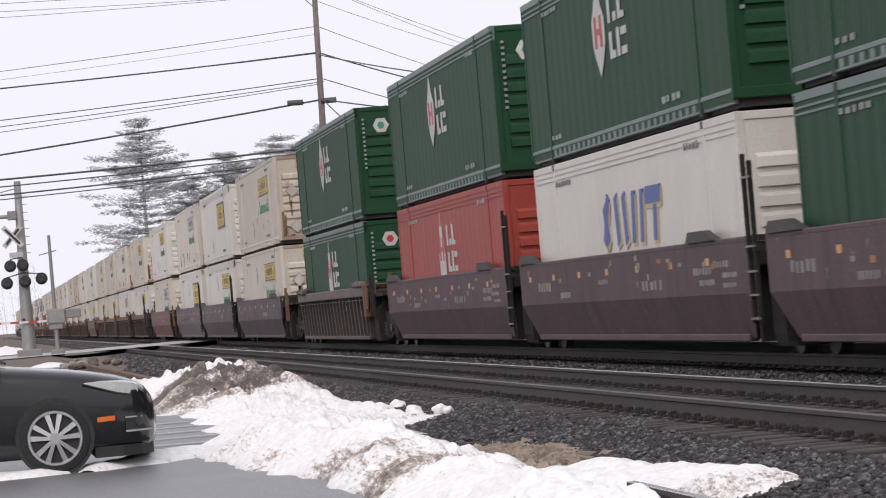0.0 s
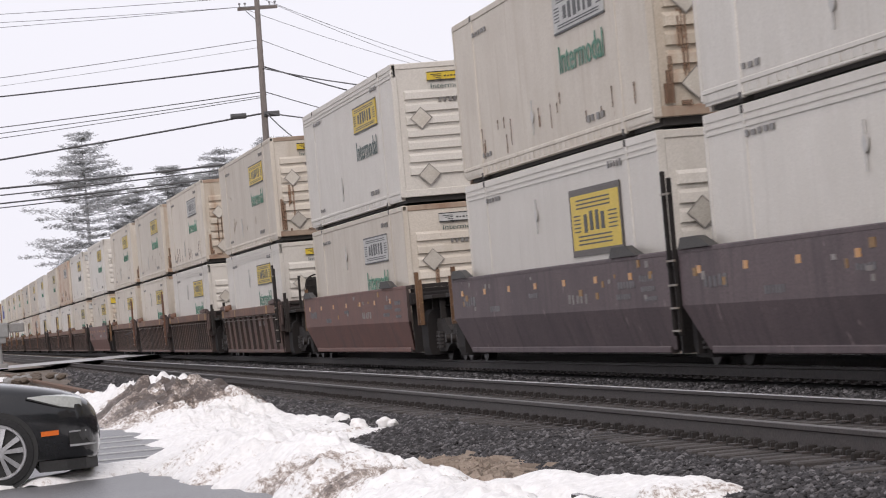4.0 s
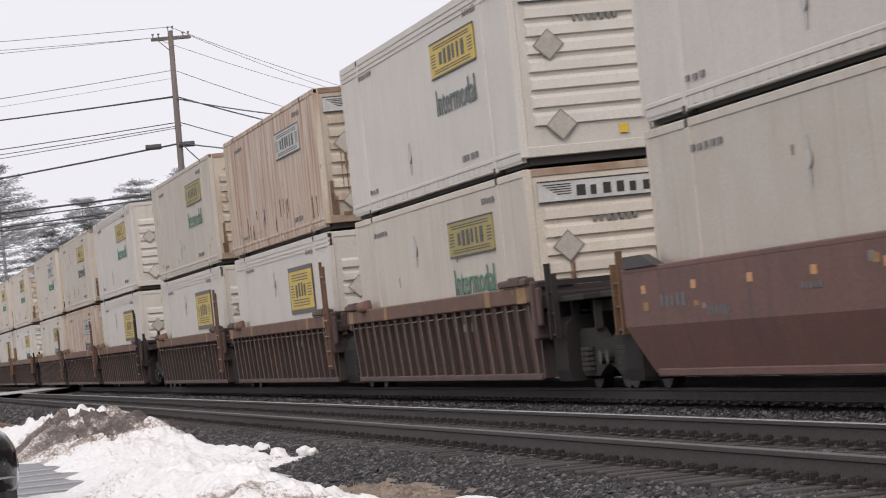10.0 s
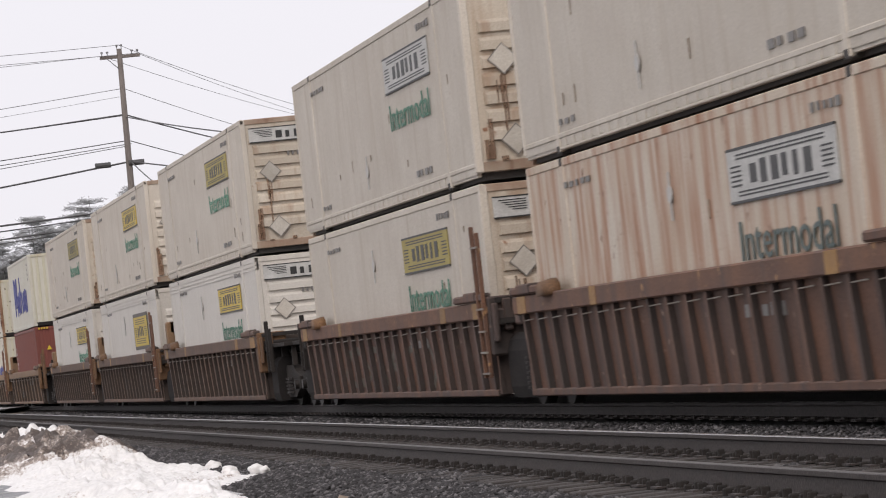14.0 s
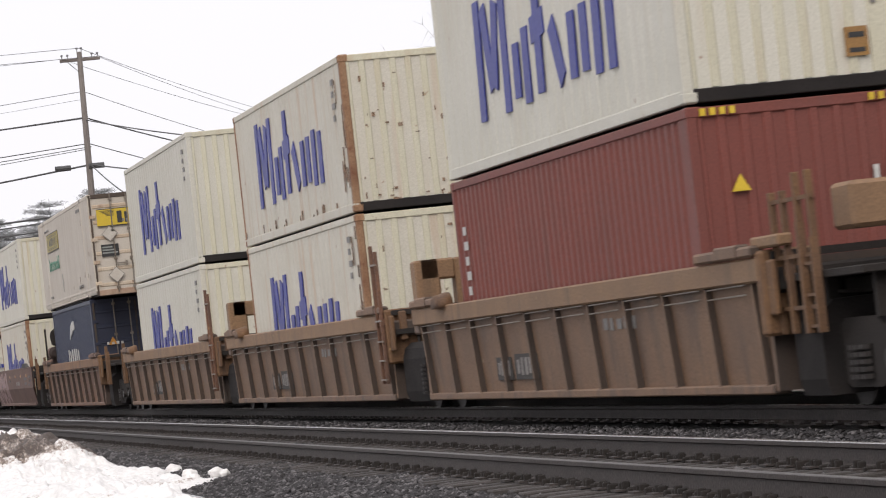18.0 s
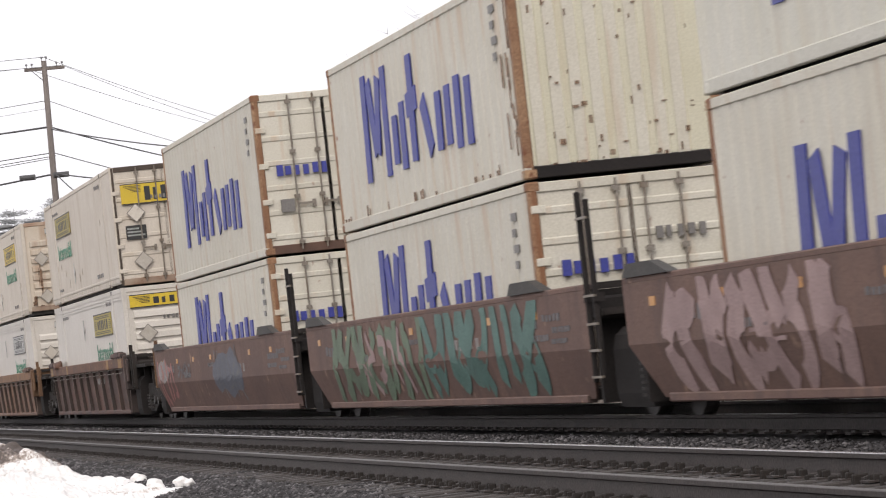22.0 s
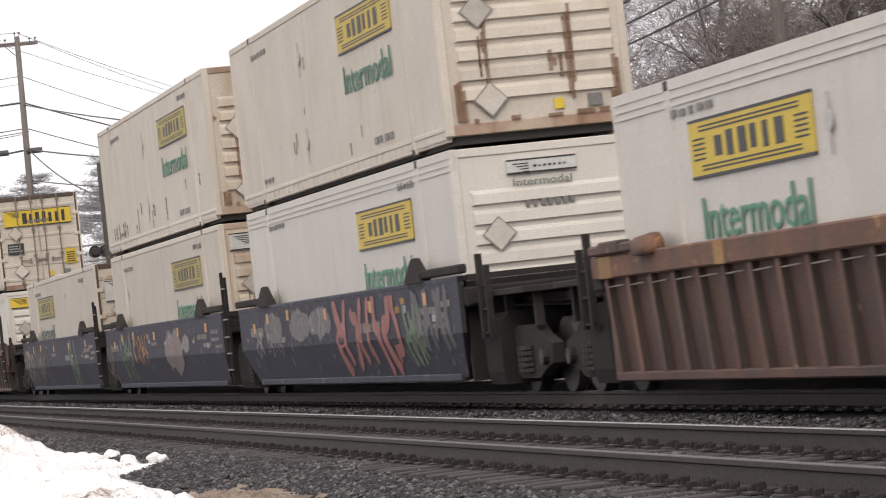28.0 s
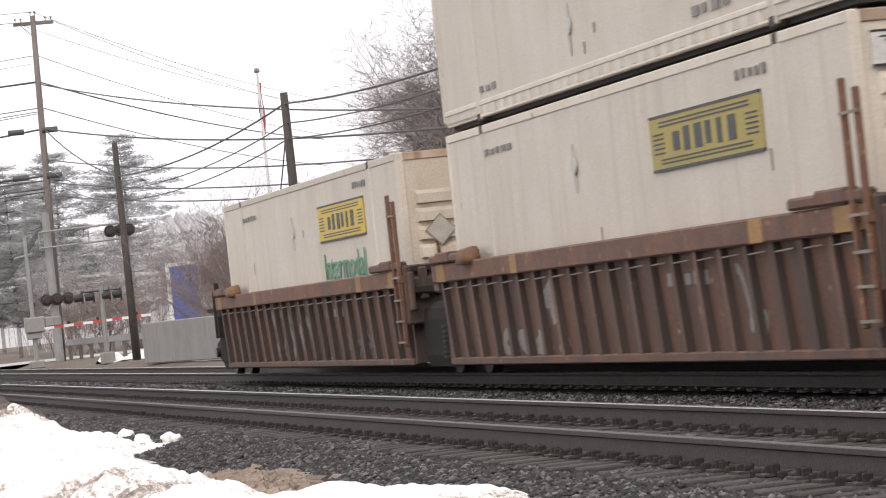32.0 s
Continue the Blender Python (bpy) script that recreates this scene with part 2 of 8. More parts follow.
CARS = {
    "brown_grey": surface("grime_brown_car_paint", (0.121, 0.073, 0.081), (0.084, 0.054, 0.060), 0.8, 0.65, streak=0.7, streak_col=(0.052, 0.037, 0.042), spots=0.45, spot_col=(0.187, 0.129, 0.135), spec=0.3),
    "dark": surface("dark_grey_brown_car_paint", (0.114, 0.080, 0.070), (0.081, 0.059, 0.054), 1.1, 0.7, streak=0.6, streak_col=(0.215, 0.125, 0.096)),
    "grey": surface("grey_grime_car_paint", (0.139, 0.103, 0.106), (0.092, 0.069, 0.074), 0.8, 0.65, streak=0.7, streak_col=(0.059, 0.045, 0.048), spots=0.45, spot_col=(0.236, 0.180, 0.186), spec=0.3),
    "redbrown": surface("red_brown_car_paint", (0.18, 0.079, 0.058), (0.124, 0.06, 0.047), 1.0, 0.65, streak=0.5, streak_col=(0.069, 0.044, 0.039)),
    "brown": surface("brown_car_paint", (0.165, 0.075, 0.048), (0.06, 0.036, 0.031), 0.9, 0.68, streak=0.9, streak_col=(0.067, 0.043, 0.039), spots=0.25, spot_col=(0.359, 0.217, 0.163)),
    "ochre": surface("ochre_brown_car_paint", (0.17, 0.09, 0.052), (0.11, 0.064, 0.043), 1.1, 0.66, streak=0.8, streak_col=(0.068, 0.048, 0.039), spots=0.15, spot_col=(0.285, 0.217, 0.160)),
    "tan_brown": surface("mottled_tan_brown_car_paint", (0.2, 0.118, 0.09), (0.135, 0.082, 0.068), 0.8, 0.66, streak=0.7, streak_col=(0.09, 0.058, 0.05), spots=0.55, spot_col=(0.28, 0.18, 0.13), spec=0.3),
    "orange": surface("orange_brown_car_paint", (0.265, 0.137, 0.073), (0.15, 0.086, 0.06), 1.3, 0.66, streak=0.95, streak_col=(0.1, 0.06, 0.048), spots=0.6, spot_col=(0.3, 0.2, 0.16)),
    "yellow": surface("dull_tan_yellow_car_paint", (0.25, 0.145, 0.08), (0.165, 0.1, 0.064), 1.1, 0.62, streak=0.7, streak_col=(0.088, 0.061, 0.046), spots=0.15, spot_col=(0.309, 0.248, 0.185)),
    "blue": surface("slate_blue_car_paint", (0.058, 0.06, 0.086), (0.045, 0.046, 0.064), 1.0, 0.65, streak=0.6, streak_col=(0.034, 0.034, 0.041), spots=0.7, spot_col=(0.144, 0.140, 0.144), spec=0.3),
    "rust": surface("rusty_car_paint", (0.185, 0.088, 0.052), (0.105, 0.057, 0.041), 1.2, 0.72, streak=1.0, streak_col=(0.071, 0.049, 0.043), spots=0.4, spot_col=(0.387, 0.268, 0.213)),
}


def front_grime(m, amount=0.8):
    """Darkens the faces that look ahead: their shade is put into the paint colour."""
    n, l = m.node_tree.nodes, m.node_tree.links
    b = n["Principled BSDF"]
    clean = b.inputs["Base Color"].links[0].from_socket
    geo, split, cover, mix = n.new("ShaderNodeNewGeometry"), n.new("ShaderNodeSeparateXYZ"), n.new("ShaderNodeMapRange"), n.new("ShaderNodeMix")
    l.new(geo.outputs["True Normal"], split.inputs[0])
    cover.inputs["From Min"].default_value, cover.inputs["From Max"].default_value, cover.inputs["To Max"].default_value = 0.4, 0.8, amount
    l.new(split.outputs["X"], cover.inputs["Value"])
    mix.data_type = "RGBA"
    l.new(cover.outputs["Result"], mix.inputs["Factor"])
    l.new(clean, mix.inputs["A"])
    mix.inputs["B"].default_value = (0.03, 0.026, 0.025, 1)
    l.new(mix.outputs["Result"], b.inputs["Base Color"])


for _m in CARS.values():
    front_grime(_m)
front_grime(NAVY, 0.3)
RUSTRIB = surface("rust_worn_rib_steel", (0.185, 0.096, 0.062), (0.105, 0.06, 0.047), 1.0, 0.72, streak=0.9, streak_col=(0.06, 0.042, 0.038), spots=0.5, spot_col=(0.3, 0.19, 0.13), spread=0.3)
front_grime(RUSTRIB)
TANCHORD = surface("dull_tan_chord_steel", (0.3, 0.178, 0.09), (0.215, 0.13, 0.075), 1.4, 0.66, streak=0.5, streak_col=(0.11, 0.075, 0.05), spots=0.3, spot_col=(0.36, 0.26, 0.13))
WORNCHORD = surface("worn_tan_chord_steel", (0.2, 0.155, 0.135), (0.12, 0.09, 0.082), 1.6, 0.7, streak=0.5, streak_col=(0.08, 0.06, 0.055), spots=0.5, spot_col=(0.3, 0.2, 0.11))
RUSTCHORD = surface("rust_orange_chord_steel", (0.21, 0.1, 0.055), (0.12, 0.064, 0.045), 1.4, 0.72, streak=0.7, streak_col=(0.085, 0.055, 0.045), spots=0.6, spot_col=(0.33, 0.185, 0.085))
ORANGECHORD = surface("worn_orange_tan_chord_steel", (0.3, 0.16, 0.075), (0.19, 0.105, 0.06), 1.6, 0.7, streak=0.7, streak_col=(0.1, 0.062, 0.045), spots=0.5, spot_col=(0.36, 0.22, 0.1))
OCHREPOST = surface("rust_ochre_post_steel", (0.2, 0.105, 0.045), (0.12, 0.065, 0.036), 2.0, 0.75, streak=0.6, streak_col=(0.09, 0.055, 0.04), spots=0.4, spot_col=(0.32, 0.22, 0.1))
GRIMY = surface("black_running_gear_grime", (0.025, 0.023, 0.022), (0.038, 0.032, 0.029), 3.0, 0.85, bump=0.3, spread=0.1, spec=0.25)
WHEELS = surface("dark_wheel_steel", (0.028, 0.026, 0.025), (0.044, 0.037, 0.034), 4.0, 0.5, metal=0.5)
RAILSIDE = surface("weathered_rail_steel", (0.068, 0.055, 0.051), (0.05, 0.042, 0.04), 5.0, 0.7, bump=0.2, metal=0.2)
RAILTOP = surface("worn_rail_head", (0.55, 0.54, 0.54), (0.42, 0.41, 0.41), 6.0, 0.28, metal=0.85)
TIE = surface("creosoted_tie_timber", (0.04, 0.035, 0.033), (0.066, 0.058, 0.055), 6.0, 0.85, bump=0.6, fine=60, spread=0.2)
BED = surface("ballast_bed", (0.058, 0.054, 0.054), (0.074, 0.069, 0.068), 2.0, 0.9, bump=1.0, fine=26, spread=0, spots=0.4, spot_col=(0.014, 0.013, 0.013), spec=0.2)
SOIL = surface("wet_brown_soil", (0.1, 0.075, 0.055), (0.15, 0.12, 0.095), 0.6, 0.9, bump=0.6, fine=14, spread=0, spots=0.3, spot_col=(0.28, 0.25, 0.22))
ASPHALT = surface("wet_asphalt", (0.125, 0.125, 0.13), (0.165, 0.165, 0.17), 0.5, 0.4, bump=0.3, fine=45, spread=0, spots=0.35, spot_col=(0.09, 0.09, 0.092))
ROADM = surface("salt_grey_road", (0.34, 0.34, 0.34), (0.42, 0.42, 0.42), 0.5, 0.6, bump=0.2, fine=30, spread=0)
SNOW = surface("old_snow", (0.88, 0.872, 0.862), (0.79, 0.78, 0.768), 1.4, 0.6, bump=0.9, fine=16, spread=0)


def dirt_on(m, places, amount):
    """Grit and soil lying on old snow: patches round the given places, and thin specks elsewhere."""
    n, l = m.node_tree.nodes, m.node_tree.links
    b = n["Principled BSDF"]
    clean = b.inputs["Base Color"].links[0].from_socket
    tc = n.new("ShaderNodeTexCoord")

    def math_node(op, a, c):
        x = n.new("ShaderNodeMath")
        x.operation = op
        for k, v in enumerate((a, c)):
            if isinstance(v, (int, float)):
                x.inputs[k].default_value = v
            else:
                l.new(v, x.inputs[k])
        return x.outputs[0]

    def cloud_of(scale, detail, rough):
        t = n.new("ShaderNodeTexNoise")
        t.inputs["Scale"].default_value, t.inputs["Detail"].default_value, t.inputs["Roughness"].default_value = scale, detail, rough
        wide = n.new("ShaderNodeMapping")
        wide.inputs["Scale"].default_value = (0.3, 1.0, 1.0)
        l.new(tc.outputs["Object"], wide.inputs["Vector"])
        l.new(wide.outputs["Vector"], t.inputs["Vector"])
        return t.outputs["Fac"]
    mask = None
    for (x, y, z), reach, k in places:
        d = n.new("ShaderNodeVectorMath")
        d.operation = "DISTANCE"
        l.new(tc.outputs["Object"], d.inputs[0])
        d.inputs[1].default_value = (x, y, z)
        r = n.new("ShaderNodeMapRange")
        r.inputs["From Min"].default_value, r.inputs["From Max"].default_value = reach * 0.25, reach
        r.inputs["To Min"].default_value, r.inputs["To Max"].default_value = k, 0.0
        l.new(d.outputs["Value"], r.inputs["Value"])
        mask = r.outputs[0] if mask is None else math_node("MAXIMUM", mask, r.outputs[0])
    big, small = cloud_of(1.6, 6.0, 0.75), cloud_of(20.0, 6.0, 0.8)
    lump_dirt = math_node("ADD", math_node("MULTIPLY", math_node("SUBTRACT", big, 0.5), 2.9), math_node("MULTIPLY", math_node("SUBTRACT", small, 0.5), 4.2))
    whole = math_node("ADD", lump_dirt, math_node("ADD", mask, amount))
    r = n.new("ShaderNodeMapRange")
    r.inputs["From Min"].default_value, r.inputs["From Max"].default_value = 0.1, 0.62
    l.new(whole, r.inputs["Value"])
    earth = n.new("ShaderNodeMix")
    earth.data_type = "RGBA"
    earth.inputs["A"].default_value, earth.inputs["B"].default_value = (0.4, 0.33, 0.28, 1), (0.075, 0.055, 0.045, 1)
    r2 = n.new("ShaderNodeMapRange")
    r2.inputs["From Min"].default_value, r2.inputs["From Max"].default_value = 0.45, 1.25
    l.new(whole, r2.inputs["Value"])
    l.new(r2.outputs[0], earth.inputs["Factor"])
    x = n.new("ShaderNodeMix")
    x.data_type = "RGBA"
    l.new(r.outputs[0], x.inputs["Factor"])
    l.new(clean, x.inputs["A"])
    l.new(earth.outputs["Result"], x.inputs["B"])
    l.new(x.outputs["Result"], b.inputs["Base Color"])


# the 0.3 m place puts a small hole's dark into the snow's colour
dirt_on(SNOW, [((-23.4, 2.75, 0.0), 1.7, 1.3), ((-25.8, 2.6, -0.1), 1.7, 1.1), ((-21.6, 4.75, -0.1), 1.1, 0.95), ((-34.0, 4.0, 0.0), 1.3, 0.7), ((-21.7, 2.95, 0.1), 0.3, 0.9), ((-28.5, 2.2, -0.1), 1.3, 0.65), ((-31.3, 1.95, -0.15), 1.3, 0.6),
               ((-53.0, 4.4, 0.3), 3.6, 2.4), ((-49.3, 3.6, 0.1), 2.8, 1.7), ((-52.0, 3.2, 0.0), 2.2, 1.7), ((-47.0, 3.1, -0.1), 1.6, 1.1), ((-28.3, 4.45, -0.2), 1.0, 1.1), ((-39.5, 4.7, -0.2), 1.2, 0.8)], -0.5)
DIRTSNOW = SNOW
DARKPOLE = surface("creosoted_pole_wood", (0.085, 0.072, 0.066), (0.055, 0.048, 0.045), 4.0, 0.85, bump=0.4, stretch=(1, 1, 0.15))
# weathered wood, its grey lightened further to stand in for haze
WOODPOLE = surface("weathered_pole_wood", (0.2, 0.175, 0.16), (0.15, 0.13, 0.12), 4.0, 0.85, bump=0.4, stretch=(1, 1, 0.15))
GALV = surface("galvanised_mast_steel", (0.36, 0.36, 0.35), (0.29, 0.29, 0.28), 3.0, 0.5, metal=0.5)
# cable black is raised to grey in place of fog over the wires
CABLE = plain("weathered_black_cable", (0.075, 0.075, 0.078), 0.6)
CONCRETE = surface("grey_concrete", (0.3, 0.29, 0.28), (0.24, 0.235, 0.225), 1.2, 0.85, bump=0.3, streak=0.4, streak_col=(0.16, 0.15, 0.14))


# ---- helpers for meshes ----
MESHES = {}


def linked(name, mesh, parent=None, label="", at=None):
    ob = new(name, mesh)
    if parent:
        ob.parent = parent
    if at is not None:
        ob.matrix_basis = at if isinstance(at, Matrix) else Matrix.Translation(at)
    return tagged(ob, label)


def made(key, build, material, smooth=False):
    """One shared mesh for each key and material; build returns vertices and faces."""
    k = (key, material.name)
    if k not in MESHES:
        v, f = build()
        me = bpy.data.meshes.new(key)
        me.from_pydata([tuple(p) for p in v], [], f)
        me.materials.append(material)
        if smooth:
            me.polygons.foreach_set("use_smooth", [True] * len(me.polygons))
        me.update()
        MESHES[k] = me
    return MESHES[k]


def part(name, key, build, material, parent, label="", at=None, smooth=False):
    return linked(name, made(key, build, material, smooth), parent, label, at)


def join(*lists):
    V, F = [], []
    for v, f in lists:
        o = len(V)
        V += [tuple(p) for p in v]
        F += [tuple(i + o for i in q) for q in f]
    return V, F


def box(x0, x1, y0, y1, z0, z1, b=0.0):
    """A box; b chamfers its four long x edges' corners and its upright edges."""
    if b <= 0:
        v = [(x, y, z) for x in (x0, x1) for y in (y0, y1) for z in (z0, z1)]
        return v, [(0, 1, 3, 2), (4, 6, 7, 5), (0, 4, 5, 1), (2, 3, 7, 6), (0, 2, 6, 4), (1, 5, 7, 3)]
    V = []
    for sx, x in ((-1, x0), (1, x1)):
        for sy, y in ((-1, y0), (1, y1)):
            for sz, z in ((-1, z0), (1, z1)):
                V += [(x, y - sy * b, z - sz * b), (x - sx * b, y, z - sz * b), (x - sx * b, y - sy * b, z)]

    def i(sx, sy, sz, k):
        return ((sx * 2 + sy) * 2 + sz) * 3 + k
    F = []
    for s in (0, 1):
        q = [i(s, 0, 0, 0), i(s, 0, 1, 0), i(s, 1, 1, 0), i(s, 1, 0, 0)]
        F.append(q if s == 0 else q[::-1])
        q = [i(0, s, 0, 1), i(1, s, 0, 1), i(1, s, 1, 1), i(0, s, 1, 1)]
        F.append(q if s == 0 else q[::-1])
        q = [i(0, 0, s, 2), i(0, 1, s, 2), i(1, 1, s, 2), i(1, 0, s, 2)]
        F.append(q if s == 0 else q[::-1])
    for a in (0, 1):
        for c in (0, 1):
            q = [i(0, a, c, 1), i(1, a, c, 1), i(1, a, c, 2), i(0, a, c, 2)]
            F.append(q if a != c else q[::-1])
            q = [i(a, 0, c, 0), i(a, 1, c, 0), i(a, 1, c, 2), i(a, 0, c, 2)]
            F.append(q[::-1] if a != c else q)
            q = [i(a, c, 0, 0), i(a, c, 1, 0), i(a, c, 1, 1), i(a, c, 0, 1)]
            F.append(q if a != c else q[::-1])
            for e in (0, 1):
                q = [i(a, c, e, 0), i(a, c, e, 1), i(a, c, e, 2)]
                F.append(q if (a + c + e) % 2 == 0 else q[::-1])
    return V, F


def prism(outline, x0, x1):
    """A (y, z) outline, counter-clockwise seen from +x, drawn out along x."""
    n = len(outline)
    V = [(x0, y, z) for y, z in outline] + [(x1, y, z) for y, z in outline]
    F = [(i, (i + 1) % n, n + (i + 1) % n, n + i) for i in range(n)]
    return V, F + [tuple(range(n))[::-1], tuple(range(n, 2 * n))]


def disc(r, x0, x1, n=24, axis="y", c=(0, 0, 0)):
    V, F = [], []
    for x in (x0, x1):
        for k in range(n):
            a = 2 * math.pi * k / n
            p, q = r * math.cos(a), r * math.sin(a)
            V.append({"y": (c[0] + p, c[1] + x, c[2] + q), "x": (c[0] + x, c[1] + p, c[2] + q), "z": (c[0] + p, c[1] + q, c[2] + x)}[axis])
    F = [(k, (k + 1) % n, n + (k + 1) % n, n + k) for k in range(n)]
    return V, F + [tuple(range(n))[::-1], tuple(range(n, 2 * n))]


def tube(points, radii, n=6):
    """A tapered tube along points, closed at its ends."""
    pts = [Vector(p) for p in points]
    if not isinstance(radii, (list, tuple)):
        radii = [radii] * len(pts)
    V, F = [], []
    for i, p in enumerate(pts):
        d = (pts[min(i + 1, len(pts) - 1)] - pts[max(i - 1, 0)]).normalized()
        a = d.orthogonal().normalized() if abs(d.z) > 0.9 else Vector((0, 0, 1)).cross(d).normalized()
        b = d.cross(a)
        for k in range(n):
            w = 2 * math.pi * k / n
            V.append(tuple(p + (a * math.cos(w) + b * math.sin(w)) * radii[i]))
    for i in range(len(pts) - 1):
        for k in range(n):
            F.append((i * n + k, i * n + (k + 1) % n, (i + 1) * n + (k + 1) % n, (i + 1) * n + k))
    return V, F + [tuple(range(n))[::-1], tuple(range((len(pts) - 1) * n, len(pts) * n))]


def torus(R, r, n=24, m=6, axis="x"):
    V, F = [], []
    for i in range(n):
        a = 2 * math.pi * i / n
        for j in range(m):
            b = 2 * math.pi * j / m
            p, q, s = (R + r * math.cos(b)) * math.cos(a), (R + r * math.cos(b)) * math.sin(a), r * math.sin(b)
            V.append((s, p, q) if axis == "x" else (p, s, q))
            F.append((i * m + j, ((i + 1) % n) * m + j, ((i + 1) % n) * m + (j + 1) % m, i * m + (j + 1) % m))
    return V, F


def moved(g, d):
    return [(p[0] + d[0], p[1] + d[1], p[2] + d[2]) for p in g[0]], g[1]


WORDS = {}


def lettering(word, width, height, material):
    """A word in the built-in font as a thin mesh facing -y, its left end at x = 0."""
    k = (word, width, height, material.name)
    if k not in WORDS:
        cu = bpy.data.curves.new("word", "FONT")
        cu.body, cu.extrude = word, 0.004
        cu.resolution_u = 2
        tmp = new("word", cu)
        bpy.context.view_layer.update()
        me = bpy.data.meshes.new_from_object(tmp.evaluated_get(bpy.context.evaluated_depsgraph_get()))
        bpy.data.objects.remove(tmp)
        co = np.array([v.co for v in me.vertices])
        lo, hi = co.min(0), co.max(0)
        for v in me.vertices:
            x, y, z = v.co
            v.co = ((x - lo[0]) / (hi[0] - lo[0]) * width, -z, (y - lo[1]) / (hi[1] - lo[1]) * height)
        me.materials.clear()
        me.materials.append(material)
        WORDS[k] = me
    return WORDS[k]


# ---- ground, ballast and tracks ----
NEAR_Y, TRAIN_Y, GAUGE = 7.19, 11.36, 0.7525


def smooth(a, b, v):
    t = min(1.0, max(0.0, (v - a) / (b - a)))
    return t * t * (3 - 2 * t)


def ground_z(x, y):
    """The lot by the camera lies a little under the rails and the ground climbs to the road at the crossing."""
    z = -0.27 + 0.25 * smooth(-75, -135, x)
    if 3.6 < y < 14.8:
        z -= 0.2
    return z


def sheet(xs, ys, zf):
    nx, ny = len(xs), len(ys)
    V = [(x, y, zf(x, y)) for x in xs for y in ys]
    F = [(i * ny + j, (i + 1) * ny + j, (i + 1) * ny + j + 1, i * ny + j + 1) for i in range(nx - 1) for j in range(ny - 1)]
    return V, F


def cells(a, b, n):
    return [a + (b - a) * i / n for i in range(n + 1)]


ground = part("ground", "ground", lambda: sheet([-3000, -1200, -600, -400] + cells(-300, 60, 90) + [200, 600, 1200, 3000],
              [-3000, -1000, -300, -100, -50] + cells(-20, 30, 50) + [60, 100, 300, 1000, 3000],
              lambda x, y: ground_z(x, y) + (0.03 * noise.noise((x * 0.3, y * 0.5, 0)) if y < 40 else 0)), SOIL, None)
tagged(ground, "damp brown soil and verge beside the railway", "ground", kind="structure")
lot = part("asphalt_lot", "lot", lambda: sheet(cells(-62, 25, 60), cells(-26, 3.3, 16),
           lambda x, y: -0.225 + 0.012 * noise.noise((x * 0.4, y * 0.4, 3))), ASPHALT, None)
tagged(lot, "wet dark asphalt parking lot beside the tracks", "pavement", kind="structure")
LINE = plain("worn_white_road_paint", (0.5, 0.5, 0.5), 0.5)
for i in range(5):
    x = -36.0 - 1.9 * i
    part("parking_line", "parking_line", lambda: box(0, 0.12, 0, 2.3, 0, 0.006), LINE, lot, at=(x, 0.3, -0.214))


def bed_z(y):
    """Ballast across both tracks: shoulder, two crowns and the dip between."""
    if y < 5.75:
        return -0.235 - 0.165 * smooth(5.75, 4.2, y)
    if y > 12.9:
        return -0.235 - 0.185 * smooth(12.9, 14.4, y)
    mid = (NEAR_Y + TRAIN_Y) / 2
    return -0.235 - 0.06 * max(0.0, 1 - abs(y - mid) / 0.6)


bed = part("ballast_bed", "ballast_bed", lambda: sheet([-900, -600] + cells(-420, 70, 490), cells(3.8, 14.6, 36),
           lambda x, y: bed_z(y) + 0.035 * noise.noise((x * 1.1, y * 1.4, 0))), BED, None)
tagged(bed, "dark grey crushed stone ballast under two tracks", "ballast", kind="structure")


